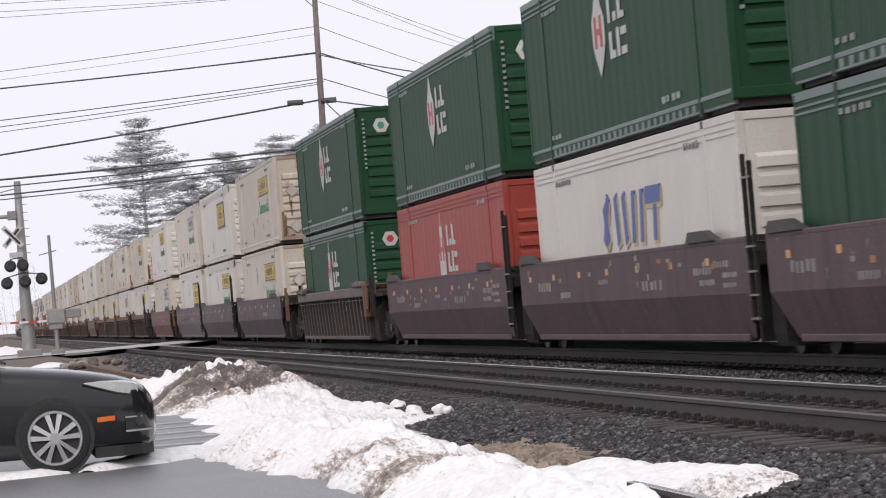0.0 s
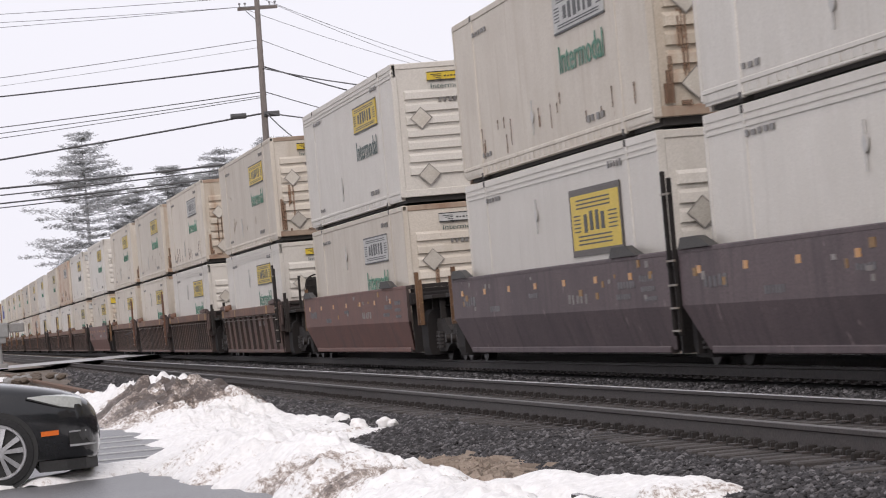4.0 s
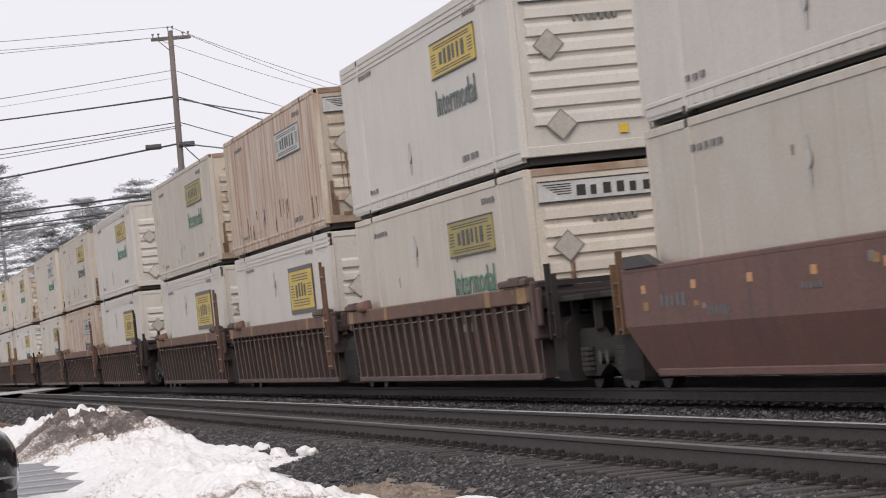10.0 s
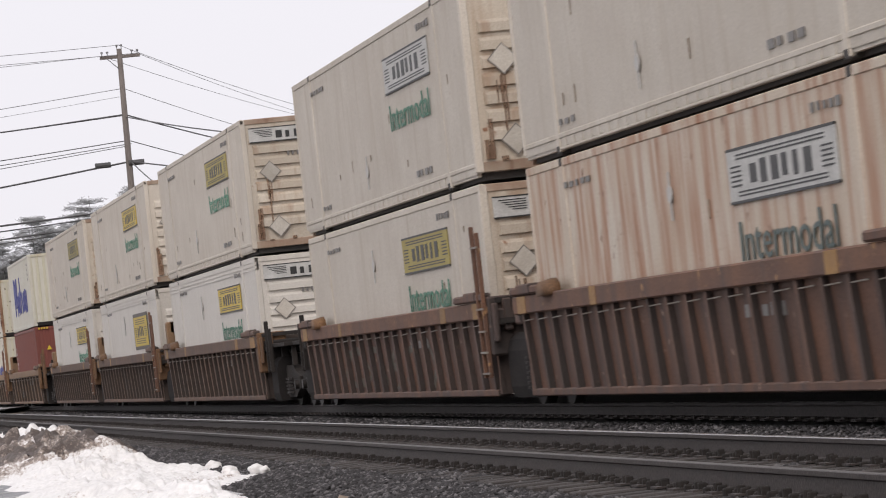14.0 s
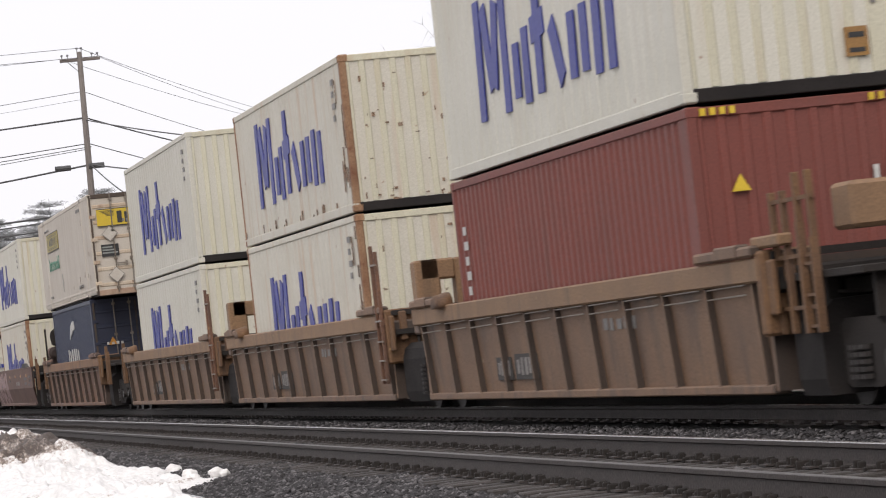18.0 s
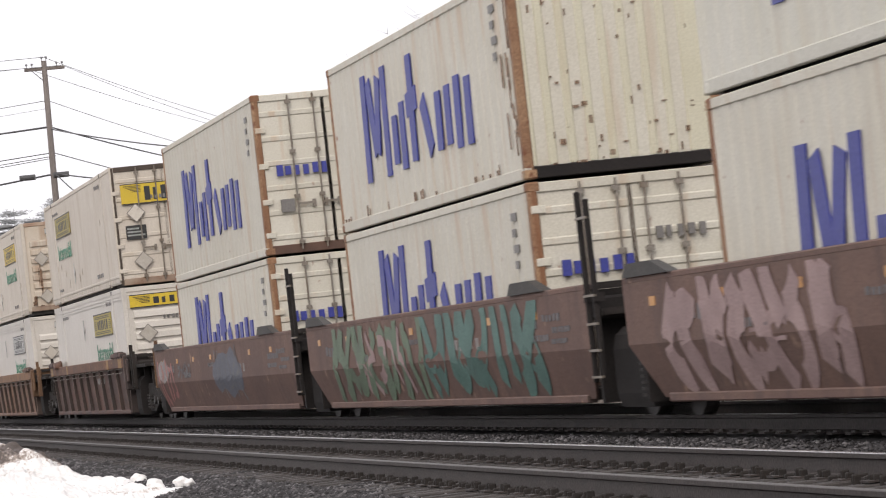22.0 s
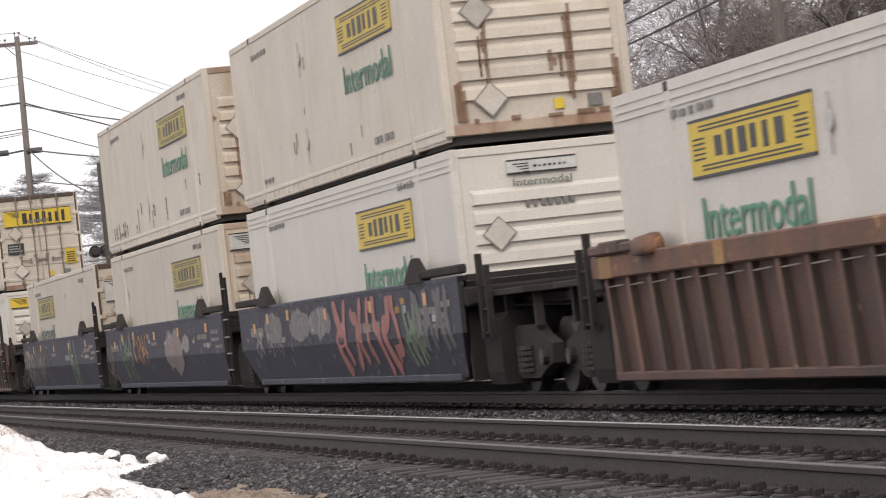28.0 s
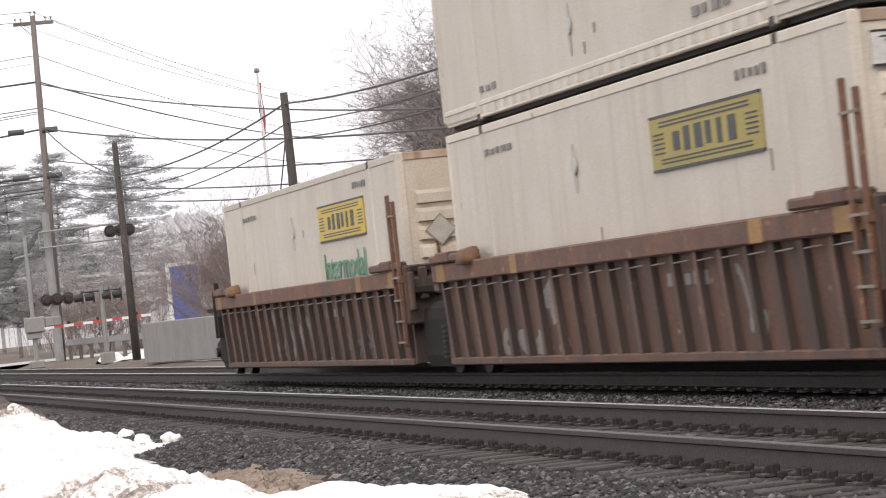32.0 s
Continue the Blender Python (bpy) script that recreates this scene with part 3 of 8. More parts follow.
def stones(n, x0, x1, y0, y1, s0, s1, seed):
    """Loose angular stones, each an eight-sided lump, lying on the ballast."""
    r = np.random.RandomState(seed)
    base = np.array([(1, 0, 0), (0, 1, 0), (-1, 0, 0), (0, -1, 0), (0, 0, 1), (0, 0, -1)], float)
    tri = np.array([(0, 1, 4), (1, 2, 4), (2, 3, 4), (3, 0, 4), (1, 0, 5), (2, 1, 5), (3, 2, 5), (0, 3, 5)])
    c = np.c_[r.uniform(x0, x1, n), r.uniform(y0, y1, n), np.zeros(n)]
    bay = (c[:, 0] + 17.0) / 0.53
    on_tie = (np.abs(bay - np.round(bay)) * 0.53 < 0.15) & (np.abs(c[:, 1] - NEAR_Y) < 1.31) & (r.uniform(size=n) < np.where(np.abs(c[:, 1] - NEAR_Y) < 0.9, 0.93, 0.66))
    c = c[~on_tie]
    n = len(c)
    c[:, 2] = [bed_z(y) + 0.035 * noise.noise((x * 1.1, y * 1.4, 0)) for x, y, _ in c]
    s = r.uniform(s0, s1, (n, 1, 3)) * np.array([1.45, 1.0, 0.62])
    v = base[None] * s * r.uniform(0.7, 1.25, (n, 6, 1)) + r.uniform(-0.25, 0.25, (n, 6, 3)) * s
    a = r.uniform(0, 6.3, n)
    ca, sa = np.cos(a)[:, None], np.sin(a)[:, None]
    v = np.stack([v[..., 0] * ca - v[..., 1] * sa, v[..., 0] * sa + v[..., 1] * ca, v[..., 2] + r.uniform(0, 0.02, (n, 1))], -1)
    v += c[:, None]
    f = (tri[None] + 6 * np.arange(n)[:, None, None]).reshape(-1, 3)
    me = bpy.data.meshes.new("ballast_stones")
    me.vertices.add(6 * n)
    me.vertices.foreach_set("co", v.astype(np.float32).ravel())
    me.loops.add(24 * n)
    me.loops.foreach_set("vertex_index", f.astype(np.int32).ravel())
    me.polygons.add(8 * n)
    me.polygons.foreach_set("loop_start", np.arange(0, 24 * n, 3, dtype=np.int32))
    me.materials.append(ROCKS)
    me.update(calc_edges=True)
    return me


ROCKS = bpy.data.materials.new("crushed_stone")
ROCKS.use_nodes = True
_n, _l = ROCKS.node_tree.nodes, ROCKS.node_tree.links
_g, _r = _n.new("ShaderNodeNewGeometry"), _n.new("ShaderNodeValToRGB")
_r.color_ramp.elements[0].color, _r.color_ramp.elements[1].color = (0.032, 0.031, 0.032, 1), (0.18, 0.172, 0.176, 1)
_e = _r.color_ramp.elements.new(0.7)
_e.color = (0.06, 0.057, 0.059, 1)
_l.new(_g.outputs["Random Per Island"], _r.inputs["Fac"])
_l.new(_r.outputs["Color"], _n["Principled BSDF"].inputs["Base Color"])
_n["Principled BSDF"].inputs["Roughness"].default_value = 0.8
_n["Principled BSDF"].inputs["Specular IOR Level"].default_value = 0.2
for i, a in enumerate(((44000, -52, -17, 4.3, 6.45, 0.017, 0.041), (14000, -52, -17, 6.45, 7.95, 0.017, 0.036), (18000, -52, -17, 7.9, 10.3, 0.017, 0.04),
                       (16000, -90, -52, 4.3, 6.45, 0.03, 0.06), (9000, -90, -52, 6.45, 10.2, 0.03, 0.06), (9000, -145, -90, 4.3, 10.2, 0.045, 0.09))):
    st = linked("ballast_stones", stones(*a, seed=20 + i), bed)
    tagged(st, kind="stuff")

RAIL = [(-0.07, -0.185), (0.07, -0.185), (0.07, -0.172), (0.012, -0.155), (0.009, -0.05), (0.036, -0.036), (0.036, -0.004),
        (-0.036, -0.004), (-0.036, -0.036), (-0.009, -0.05), (-0.012, -0.155), (-0.07, -0.172)]
HEAD = [(-0.031, -0.004), (0.031, -0.004), (0.027, 0.001), (-0.027, 0.001)]


RAILDULL = surface("dull_rail_head", (0.12, 0.11, 0.108), (0.085, 0.078, 0.076), 6.0, 0.55, metal=0.3)


def track(y, ties_near):
    ob = tagged(new("railway_track"), "steel rails spiked to dark timber ties on ballast", "track", "tracks", "structure")
    ob.location = (0, y, 0)
    for s in (-1, 1):
        r = part("rail", "rail", lambda: prism(RAIL, -900, 70), RAILSIDE, ob, at=(0, s * GAUGE, 0))
        part("rail_head", "rail_head", lambda: prism(HEAD, -900, 70), RAILTOP if s > 0 or y > 9 else RAILDULL, r, "worn rail head")
    rnd = random.Random(4)
    tie = lambda: box(-0.115, 0.115, -1.295, 1.295, -0.18, 0, 0.012)
    x, k, rest, plates, spikes = -17.0, 0, [], [], []
    while x > -420:
        dx, a = rnd.uniform(-0.04, 0.04), rnd.uniform(-1.2, 1.2)
        if k < ties_near:
            part("tie", "tie", tie, TIE, ob, at=pose(x + dx, rnd.uniform(-0.05, 0.05), -0.185 - rnd.uniform(0, 0.012), 0, 0, a))
        else:
            rest.append(moved(box(-0.115, 0.115, -1.295, 1.295, -0.18, 0), (x + dx, 0, -0.19)))
        if x > -190:
            for s in (-1, 1):
                c = (x + dx, s * GAUGE, 0)
                plates.append(moved(box(-0.09, 0.09, -0.19, 0.19, -0.187, -0.172), c))
                for e in (-1, 1):
                    if y > 9:
                        spikes.append(moved(box(-0.06, 0.06, e * 0.1 - 0.02, e * 0.1 + 0.02, -0.19, -0.15), c))
                        continue
                    for f in (-0.045, 0.045):
                        spikes.append(moved(box(-0.02, 0.024, e * 0.105 - 0.03, e * 0.105 + 0.03, -0.19, -0.125, 0.008), (c[0] + f, c[1], rnd.uniform(-0.01, 0.015))))
                    spikes.append(moved(box(-0.028, 0.028, -0.125, 0.115, -0.235, -0.148, 0.01), (c[0] + e * 0.15, c[1], rnd.uniform(-0.015, 0.01))))
        x -= 0.53
        k += 1
    for nm, lst, m in (("far_ties", rest, TIE), ("tie_plates", plates, RAILSIDE), ("spikes_and_anchors", spikes, GRIMY if y < 9 else RAILSIDE)):
        tagged(part(nm, nm, lambda: join(*lst), m, ob), kind="stuff")
    return ob


track(NEAR_Y, 230)
track(TRAIN_Y, 0)


# ---- the train ----
W = 2.59
HALF = W / 2
BASE = 0.335


def wave(L, pitch, depth, z0, z1, y, s):
    """A folded sheet wall along x, its folds upright; s is the side that it faces."""
    xs, d, x, k = [-L / 2], [0.0], -L / 2 + pitch * 0.3, 0
    while x + pitch < L / 2 - 0.05:
        for fx, dd in ((0.0, 0), (0.14, 1), (0.5, 1), (0.64, 0)):
            xs.append(x + fx * pitch)
            d.append(depth * dd)
        x += pitch
    xs.append(L / 2)
    d.append(0.0)
    V = [(x, y - s * dd, z) for x, dd in zip(xs, d) for z in (z0, z1)]
    F = [(2 * i, 2 * i + 2, 2 * i + 3, 2 * i + 1) if s < 0 else (2 * i + 1, 2 * i + 3, 2 * i + 2, 2 * i) for i in range(len(xs) - 1)]
    return V, F


def shell(L, h, pitch, depth, s):
    return wave(L - 0.1, pitch, depth, 0.1, h - 0.06, s * (HALF - 0.012), s)


def core(L, h):
    return (box(-L / 2 + 0.03, L / 2 - 0.03, -HALF + 0.06, HALF - 0.06, 0.12, h - 0.05))


def end_ribs(h, n=7):
    return [0.66 + (h * 0.77 - 0.66) * i / (n - 1) for i in range(n)]


def nose(ob, L, h, m, end, sign, sd, style):
    """The closed end: a frame, a flat sheet and level ribs, or upright folds."""
    x = L / 2
    turn = Matrix.Identity(4) if sign > 0 else pose(0, 0, 0, 0, 0, 180)
    tag = f"{L:.1f}_{h:.1f}"
    if style == "folds":
        def folds():
            V, F, y, pts = [], [], -HALF + 0.16, []
            pts.append((-HALF + 0.12, 0))
            while y + 0.26 < HALF - 0.1:
                pts += [(y, 0), (y + 0.05, 1), (y + 0.13, 1), (y + 0.18, 0)]
                y += 0.26
            pts.append((HALF - 0.12, 0))
            for yy, d in pts:
                V += [(x - 0.01 - 0.065 * d, yy, 0.16), (x - 0.01 - 0.065 * d, yy, h - 0.1)]
            F = [(2 * i, 2 * i + 2, 2 * i + 3, 2 * i + 1) for i in range(len(pts) - 1)]
            return V, F
        part("end_wall", "folded_end" + tag, folds, m, ob, at=turn)
    else:
        part("end_wall", "flat_end" + tag, lambda: box(x - 0.06, x - 0.02, -HALF + 0.1, HALF - 0.1, 0.13, h - 0.06), m, ob, at=turn)
        for z in end_ribs(h):
            part("rib", "end_rib", lambda: ([(0, -HALF + 0.23, -0.1), (0, HALF - 0.2, -0.1), (0.05, HALF - 0.23, -0.085), (0.05, -HALF + 0.26, -0.085),
                   (0.038, HALF - 0.23, 0.045), (0.038, -HALF + 0.26, 0.045), (0, HALF - 0.2, 0.1), (0, -HALF + 0.23, 0.1)],
                  [(0, 1, 2, 3), (3, 2, 4, 5), (5, 4, 6, 7), (0, 3, 5, 7), (1, 6, 4, 2)]), m, ob,
                 at=turn @ Matrix.Translation((x - 0.02, 0, z)))
    low = 0.0 if style == "folds" else 0.12
    # cream ends: the sill is black, painting the shaded gap under the box
    part("end_sill", "end_sill" + tag, lambda: box(x - 0.09, x, -HALF + 0.1, HALF - 0.1, low, low + 0.15, 0.01), GAP if m is PALEEND else end, ob, at=turn)
    part("end_header", "end_header" + tag, lambda: box(x - 0.09, x, -HALF + 0.1, HALF - 0.1, h - 0.12, h - 0.005, 0.01), m if m is PALEEND else end, ob, at=turn)


def doors(ob, L, h, m, sign, frame_mat, gear=True):
    """Two leaves with hinges and four upright lock rods with cams and handles."""
    x = L / 2
    turn = Matrix.Identity(4) if sign > 0 else pose(0, 0, 0, 0, 0, 180)
    tag = f"{L:.1f}_{h:.1f}"
    part("end_sill", "door_sill" + tag, lambda: box(x - 0.1, x - 0.005, -HALF + 0.1, HALF - 0.1, 0.0, 0.16, 0.01), SILLRUST if m in (DOORRUST, CREAM, ENDCREAM) else DARKSILL if m in (PALE, PALE_RUST) else m, ob, at=turn)
    part("end_header", "door_header" + tag, lambda: box(x - 0.1, x - 0.005, -HALF + 0.1, HALF - 0.1, h - 0.13, h - 0.005, 0.01), frame_mat if sign > 0 and L > 13 else m, ob, at=turn)
    if sign > 0:
        part("door_seam", "door_seam" + tag, lambda: box(x - 0.075, x - 0.03, -0.032, 0.032, 0.16, h - 0.135), GASKET, ob, "black rubber seal between the doors", at=turn)
    for s in (-1, 1):
        if sign > 0:
            part("door_jamb", f"door_jamb{s}" + tag, lambda: box(x - 0.06, x + 0.006, min(s * (HALF - 0.1), s * (HALF - 0.045)), max(s * (HALF - 0.1), s * (HALF - 0.045)), 0.02, h - 0.02), frame_mat, ob, at=turn)

        def leaf():
            y0, y1 = (0.035, HALF - 0.1) if s > 0 else (-HALF + 0.1, -0.035)
            front = [(x - 0.035, 0.17)]
            for k in range(6):
                z0 = 0.3 + (h - 0.66) * k / 5
                front += [(x - 0.035, z0 - 0.06), (x - 0.012, z0 - 0.035), (x - 0.012, z0 + 0.035), (x - 0.035, z0 + 0.06)]
            front += [(x - 0.035, h - 0.14), (x - 0.07, h - 0.14), (x - 0.07, 0.17)]
            n = len(front)
            V = [(u, y0, v) for u, v in front] + [(u, y1, v) for u, v in front]
            return V, [(i, n + i, n + (i + 1) % n, (i + 1) % n) for i in range(n)] + [tuple(range(n)), tuple(range(n, 2 * n))[::-1]]
        d = part("door", f"door{s}" + tag, leaf, m, ob, at=turn)
        for e in (0.16, 0.62) if gear else ():
            y = s * (0.02 + e)
            rod = part("lock_rod", f"lock_rod{s}{e}" + tag, lambda: join(tube([(x + 0.03, y, 0.06), (x + 0.03, y, h - 0.04)], 0.019),
                       *[box(x, x + 0.05, y - 0.05, y + 0.05, z, z + 0.07) for z in (0.16, h * 0.34, h * 0.62, h - 0.2)]), RODS, d)
            part("handle", f"rod_handle{s}{e}" + tag, lambda: join(box(x + 0.03, x + 0.055, min(y, y - s * 0.3), max(y, y - s * 0.3), 0.86, 0.9),
                 box(x, x + 0.05, y - s * 0.3 - 0.03, y - s * 0.3 + 0.03, 0.8, 0.94)), RODS, rod)
        for z in (0.35, 0.95, 1.6, 2.25) if gear else ():
            part("hinge", f"hinge{s}" + tag, lambda: box(x - 0.05, x + 0.015, min(s * (HALF - 0.2), s * (HALF - 0.02)), max(s * (HALF - 0.2), s * (HALF - 0.02)), -0.05, 0.05, 0.008),
                 m, d, at=(0, 0, z))


def shell_frame(ob, L, h, m, rail, post, wide_foot, beaded):
    tag = f"{L:.1f}_{h:.1f}"
    # coloured dark to put shade into the gap between stacked boxes
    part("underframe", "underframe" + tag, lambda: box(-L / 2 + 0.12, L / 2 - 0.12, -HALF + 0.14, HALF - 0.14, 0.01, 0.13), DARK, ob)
    part("roof", "roof" + tag, lambda: box(-L / 2 + 0.05, L / 2 - 0.05, -HALF + 0.05, HALF - 0.05, h - 0.05, h - 0.012), m, ob)
    for s in (-1, 1):
        y0, y1 = sorted((s * HALF, s * (HALF - 0.09)))
        if beaded:
            part("top_rail", f"top_rail_beaded{s}" + tag, lambda: prism([(s * u, h - v) for u, v in ((HALF, 0), (HALF, 0.11), (HALF - 0.045, 0.11), (HALF - 0.045, 0.17), (HALF + 0.002, 0.17), (HALF + 0.002, 0.2), (HALF - 0.045, 0.2),
                 (HALF - 0.045, 0.25), (HALF + 0.002, 0.25), (HALF + 0.002, 0.28), (HALF - 0.09, 0.28), (HALF - 0.09, 0))][::s], -L / 2, L / 2), rail, ob)
        else:
            part("top_rail", f"top_rail{s}" + tag, lambda: box(-L / 2, L / 2, y0, y1, h - 0.11, h, 0.012), rail, ob)
        if wide_foot:
            def foot():
                out = [box(-L / 2 + 0.1, L / 2 - 0.1, y0, y1, 0.2, 0.27, 0.012), box(-L / 2 + 0.1, L / 2 - 0.1, min(s * (HALF - 0.03), s * (HALF - 0.09)), max(s * (HALF - 0.03), s * (HALF - 0.09)), 0.06, 0.22),
                       box(-L / 2 + 2.0, L / 2 - 2.0, y0, y1, 0.05, 0.09, 0.012)]
                x = -L / 2 + 2.3
                while x < L / 2 - 2.4:
                    out.append(box(x, x + 0.2, min(s * (HALF - 0.006), s * (HALF - 0.06)), max(s * (HALF - 0.006), s * (HALF - 0.06)), 0.07, 0.2))
                    x += 0.45
                return join(*out)
            part("bottom_rail", f"bottom_rail_wide{s}" + tag, foot, rail, ob)
        else:
            part("bottom_rail", f"bottom_rail{s}" + tag, lambda: box(-L / 2, L / 2, y0, y1, 0.0, 0.15, 0.012), rail, ob)
        for e in (-1, 1):
            xa, xb = sorted((e * L / 2, e * (L / 2 - 0.13)))
            part("corner_post", f"corner_post{s}{e}" + tag, lambda: box(xa, xb, min(s * HALF, s * (HALF - 0.12)), max(s * HALF, s * (HALF - 0.12)), 0.12 if L > 13 else 0.02, h - 0.01, 0.014), post, ob)
            xm = e * 6.01
            if L > 13:
                part("middle_post", f"middle_post{s}" + tag, lambda: box(-0.1, 0.1, min(s * (HALF + 0.004), s * (HALF - 0.07)), max(s * (HALF + 0.004), s * (HALF - 0.07)), 0.02, h + 0.004, 0.02), post, ob, at=(xm, 0, 0))
            for z in (0.0, h - 0.118) if s < 0 or e > 0 else ():
                part("corner_casting", f"casting{s}", lambda: box(-0.09, 0.09, min(s * (HALF + 0.008), s * (HALF - 0.16)), max(s * (HALF + 0.008), s * (HALF - 0.16)), -0.004, 0.124, 0.02),
                     DARK if L > 13 else post, ob, at=(xm if L > 13 else e * (L / 2 - 0.083), 0, z))


def bar(ob, name, x0, x1, z0, z1, m, lift=0.006, label="", face="side", x=0.0, lean=0.0):
    """A flat decal: on the near side (x0..x1 along the container) or on its forward end (x0..x1 across it)."""
    key = f"decal{x0:.2f}_{x1:.2f}_{z0:.2f}_{z1:.2f}_{lift:.3f}_{face}{x:.2f}_{lean:.2f}"

    def build():
        g = box(x0, x1, -HALF - lift - 0.002, -HALF - max(0.0, lift - 0.03) + 0.004, z0, z1) if face == "side" else box(x - 0.01, x + lift, x0, x1, z0, z1)
        if lean:
            g = [(p[0] + lean * (p[2] - z0), p[1], p[2]) for p in g[0]], g[1]
        return g
    return part(name, key, build, m, ob, label)


def flat(x0, x1, z0, z1, lift, face, x):
    return box(x0, x1, -HALF - lift - 0.002, -HALF - max(0.0, lift - 0.03) + 0.004, z0, z1) if face == "side" else box(x - 0.01, x + lift, x0, x1, z0, z1)


def marks(ob, name, rects, m, lift, label="", face="side", x=0.0, lean=0.0):
    """Several flat rectangles of one paint as a single printed mark."""
    def build():
        g = join(*[flat(*r, lift, face, x) for r in rects])
        return ([(p[0] + lean * p[2], p[1], p[2]) for p in g[0]], g[1]) if lean else g
    return tagged(part(name, f"mark{name}{hash_of(rects)}_{lift:.3f}{face}{x:.2f}{lean}", build, m, ob, label), kind="stuff")


def hash_of(rects):
    return "_".join(f"{v:.2f}" for r in rects[:3] for v in r) + str(len(rects))


def poly_mark(ob, name, pts, m, lift, label=""):
    """A flat painted outline on the near side."""
    n = len(pts)

    def build():
        V = [(u, -HALF - lift, v) for u, v in pts] + [(u, -HALF + 0.004, v) for u, v in pts]
        return V, [tuple(range(n))] + [(i, (i + 1) % n, n + (i + 1) % n, n + i) for i in range(n)]
    return part(name, f"{name}{pts[0][0]:.2f}_{pts[0][1]:.2f}", build, m, ob, label)


def strokes_mark(ob, name, lines, w, m, lift, lean, label=""):
    """Painted strokes of one width on the near side; each line is a row of (x, z) points."""
    def build():
        V, F = [], []
        for pts in lines:
            closed = math.dist(pts[0], pts[-1]) < 1e-6
            o = len(V)
            for i, (x, z) in enumerate(pts):
                p = pts[i - 1] if i else (pts[-2] if closed else pts[0])
                q = pts[i + 1] if i + 1 < len(pts) else (pts[1] if closed else pts[-1])
                n = math.dist(p, q)
                nx, nz = (p[1] - q[1]) / n * w, (q[0] - p[0]) / n * w
                for y in (-HALF - lift, -HALF + 0.01):
                    V += [(x - nx + lean * (z - nz), y, z - nz), (x + nx + lean * (z + nz), y, z + nz)]
            for i in range(len(pts) - 1):
                k = o + 4 * i
                F += [(k, k + 4, k + 5, k + 1), (k + 1, k + 5, k + 7, k + 3), (k + 2, k + 6, k + 4, k)]
            k = o + 4 * (len(pts) - 1)
            F += [(o, o + 1, o + 3, o + 2), (k, k + 2, k + 3, k + 1)]
        return V, F
    return tagged(part(name, f"{name}{w}_{lines[0][0][0]:.2f}_{lines[0][0][1]:.2f}", build, m, ob, label), kind="stuff")


def bar_rects(x0, x1, z0, z1, n, seed):
    r = random.Random(seed)
    w, out = (x1 - x0) / n, []
    for i in range(n):
        a = x0 + w * (i + 0.12 + 0.1 * r.random())
        out.append((a, a + w * r.uniform(0.42, 0.7), z0 + (z1 - z0) * r.choice((0, 0, 0.08)), z1 - (z1 - z0) * r.choice((0, 0, 0.12))))
    return out


def bars_in(ob, x0, x1, z0, z1, n, m, lift, seed, face="side", x=0.0, name="dark_mark"):
    """Plain upright bars in place of a name that stays unlettered."""
    marks(ob, name, bar_rects(x0, x1, z0, z1, n, seed), m, lift, face=face, x=x)


def panel(ob, L, h, style, word_mat, flip):
    """The maker's panel and the word below it, near the closed end."""
    a, b = (L / 2 - 6.45, L / 2 - 2.65) if not flip else (-L / 2 + 2.7, -L / 2 + 6.45)
    if style == "n":
        return
    if style == "F":
        p = bar(ob, "logo_panel", a, b, 1.33, 2.36, BROWNFRAME, 0.004, "dark brown framed yellow panel")
        bar(p, "yellow_field", a + 0.12, b - 0.12, 1.43, 2.26, YELLOW, 0.008)
        marks(p, "dark_print", [(a + 0.55, b - 0.75, z, z + 0.022) for z in (1.5, 1.56, 1.62, 2.05, 2.11, 2.17)] + bar_rects(a + 1.0, b - 1.1, 1.68, 2.0, 4, 3)
              + [(a + 0.3, a + 0.8, 1.7 + 0.06 * k, 1.72 + 0.06 * k) for k in range(5)] + [(b - 0.9, b - 0.3, 1.7 + 0.06 * k, 1.72 + 0.06 * k) for k in range(5)], BLACK, 0.012)
        return
    field = {"y": YELLOW, "o": YELLOW_OLD, "q": YELLOW_OLD, "w": WHITETXT, "v": WHITETXT}[style]
    z0, z1 = (1.83, 2.42)
    p = bar(ob, "logo_panel", a, b, z0, z1, field, 0.006, "yellow panel with dark bars" if style not in "wv" else "white panel with dark bars")
    rects = [(a, b, z0, z0 + 0.03), (a, b, z1 - 0.03, z1)]
    rects += [(a + 0.35, b - 0.35, z, z + 0.018) for z in (z0 + 0.07, z0 + 0.11, z1 - 0.13, z1 - 0.09)]
    rects += [(e, e + 0.38, z0 + 0.18 + 0.05 * k, z0 + 0.2 + 0.05 * k) for k in range(5) for e in (a + 0.12, b - 0.5)]
    marks(p, "dark_print", rects + bar_rects(a + 0.75, b - 0.75, z0 + 0.17, z1 - 0.17, 6, 5), BLACK, 0.01)
    if word_mat and style not in "qv":
        linked("lettering", lettering("Intermodal", b - a - 0.45, 0.42, word_mat), ob, "green word", at=(a + 0.2, -HALF - 0.008, 1.22))


def diamond(s, d):
    return ([(0, -s, 0), (0, 0, -s), (0, s, 0), (0, 0, s), (d, -s, 0), (d, 0, -s), (d, s, 0), (d, 0, s)], [(4, 5, 6, 7), (0, 1, 5, 4), (1, 2, 6, 5), (2, 3, 7, 6), (3, 0, 4, 7)])


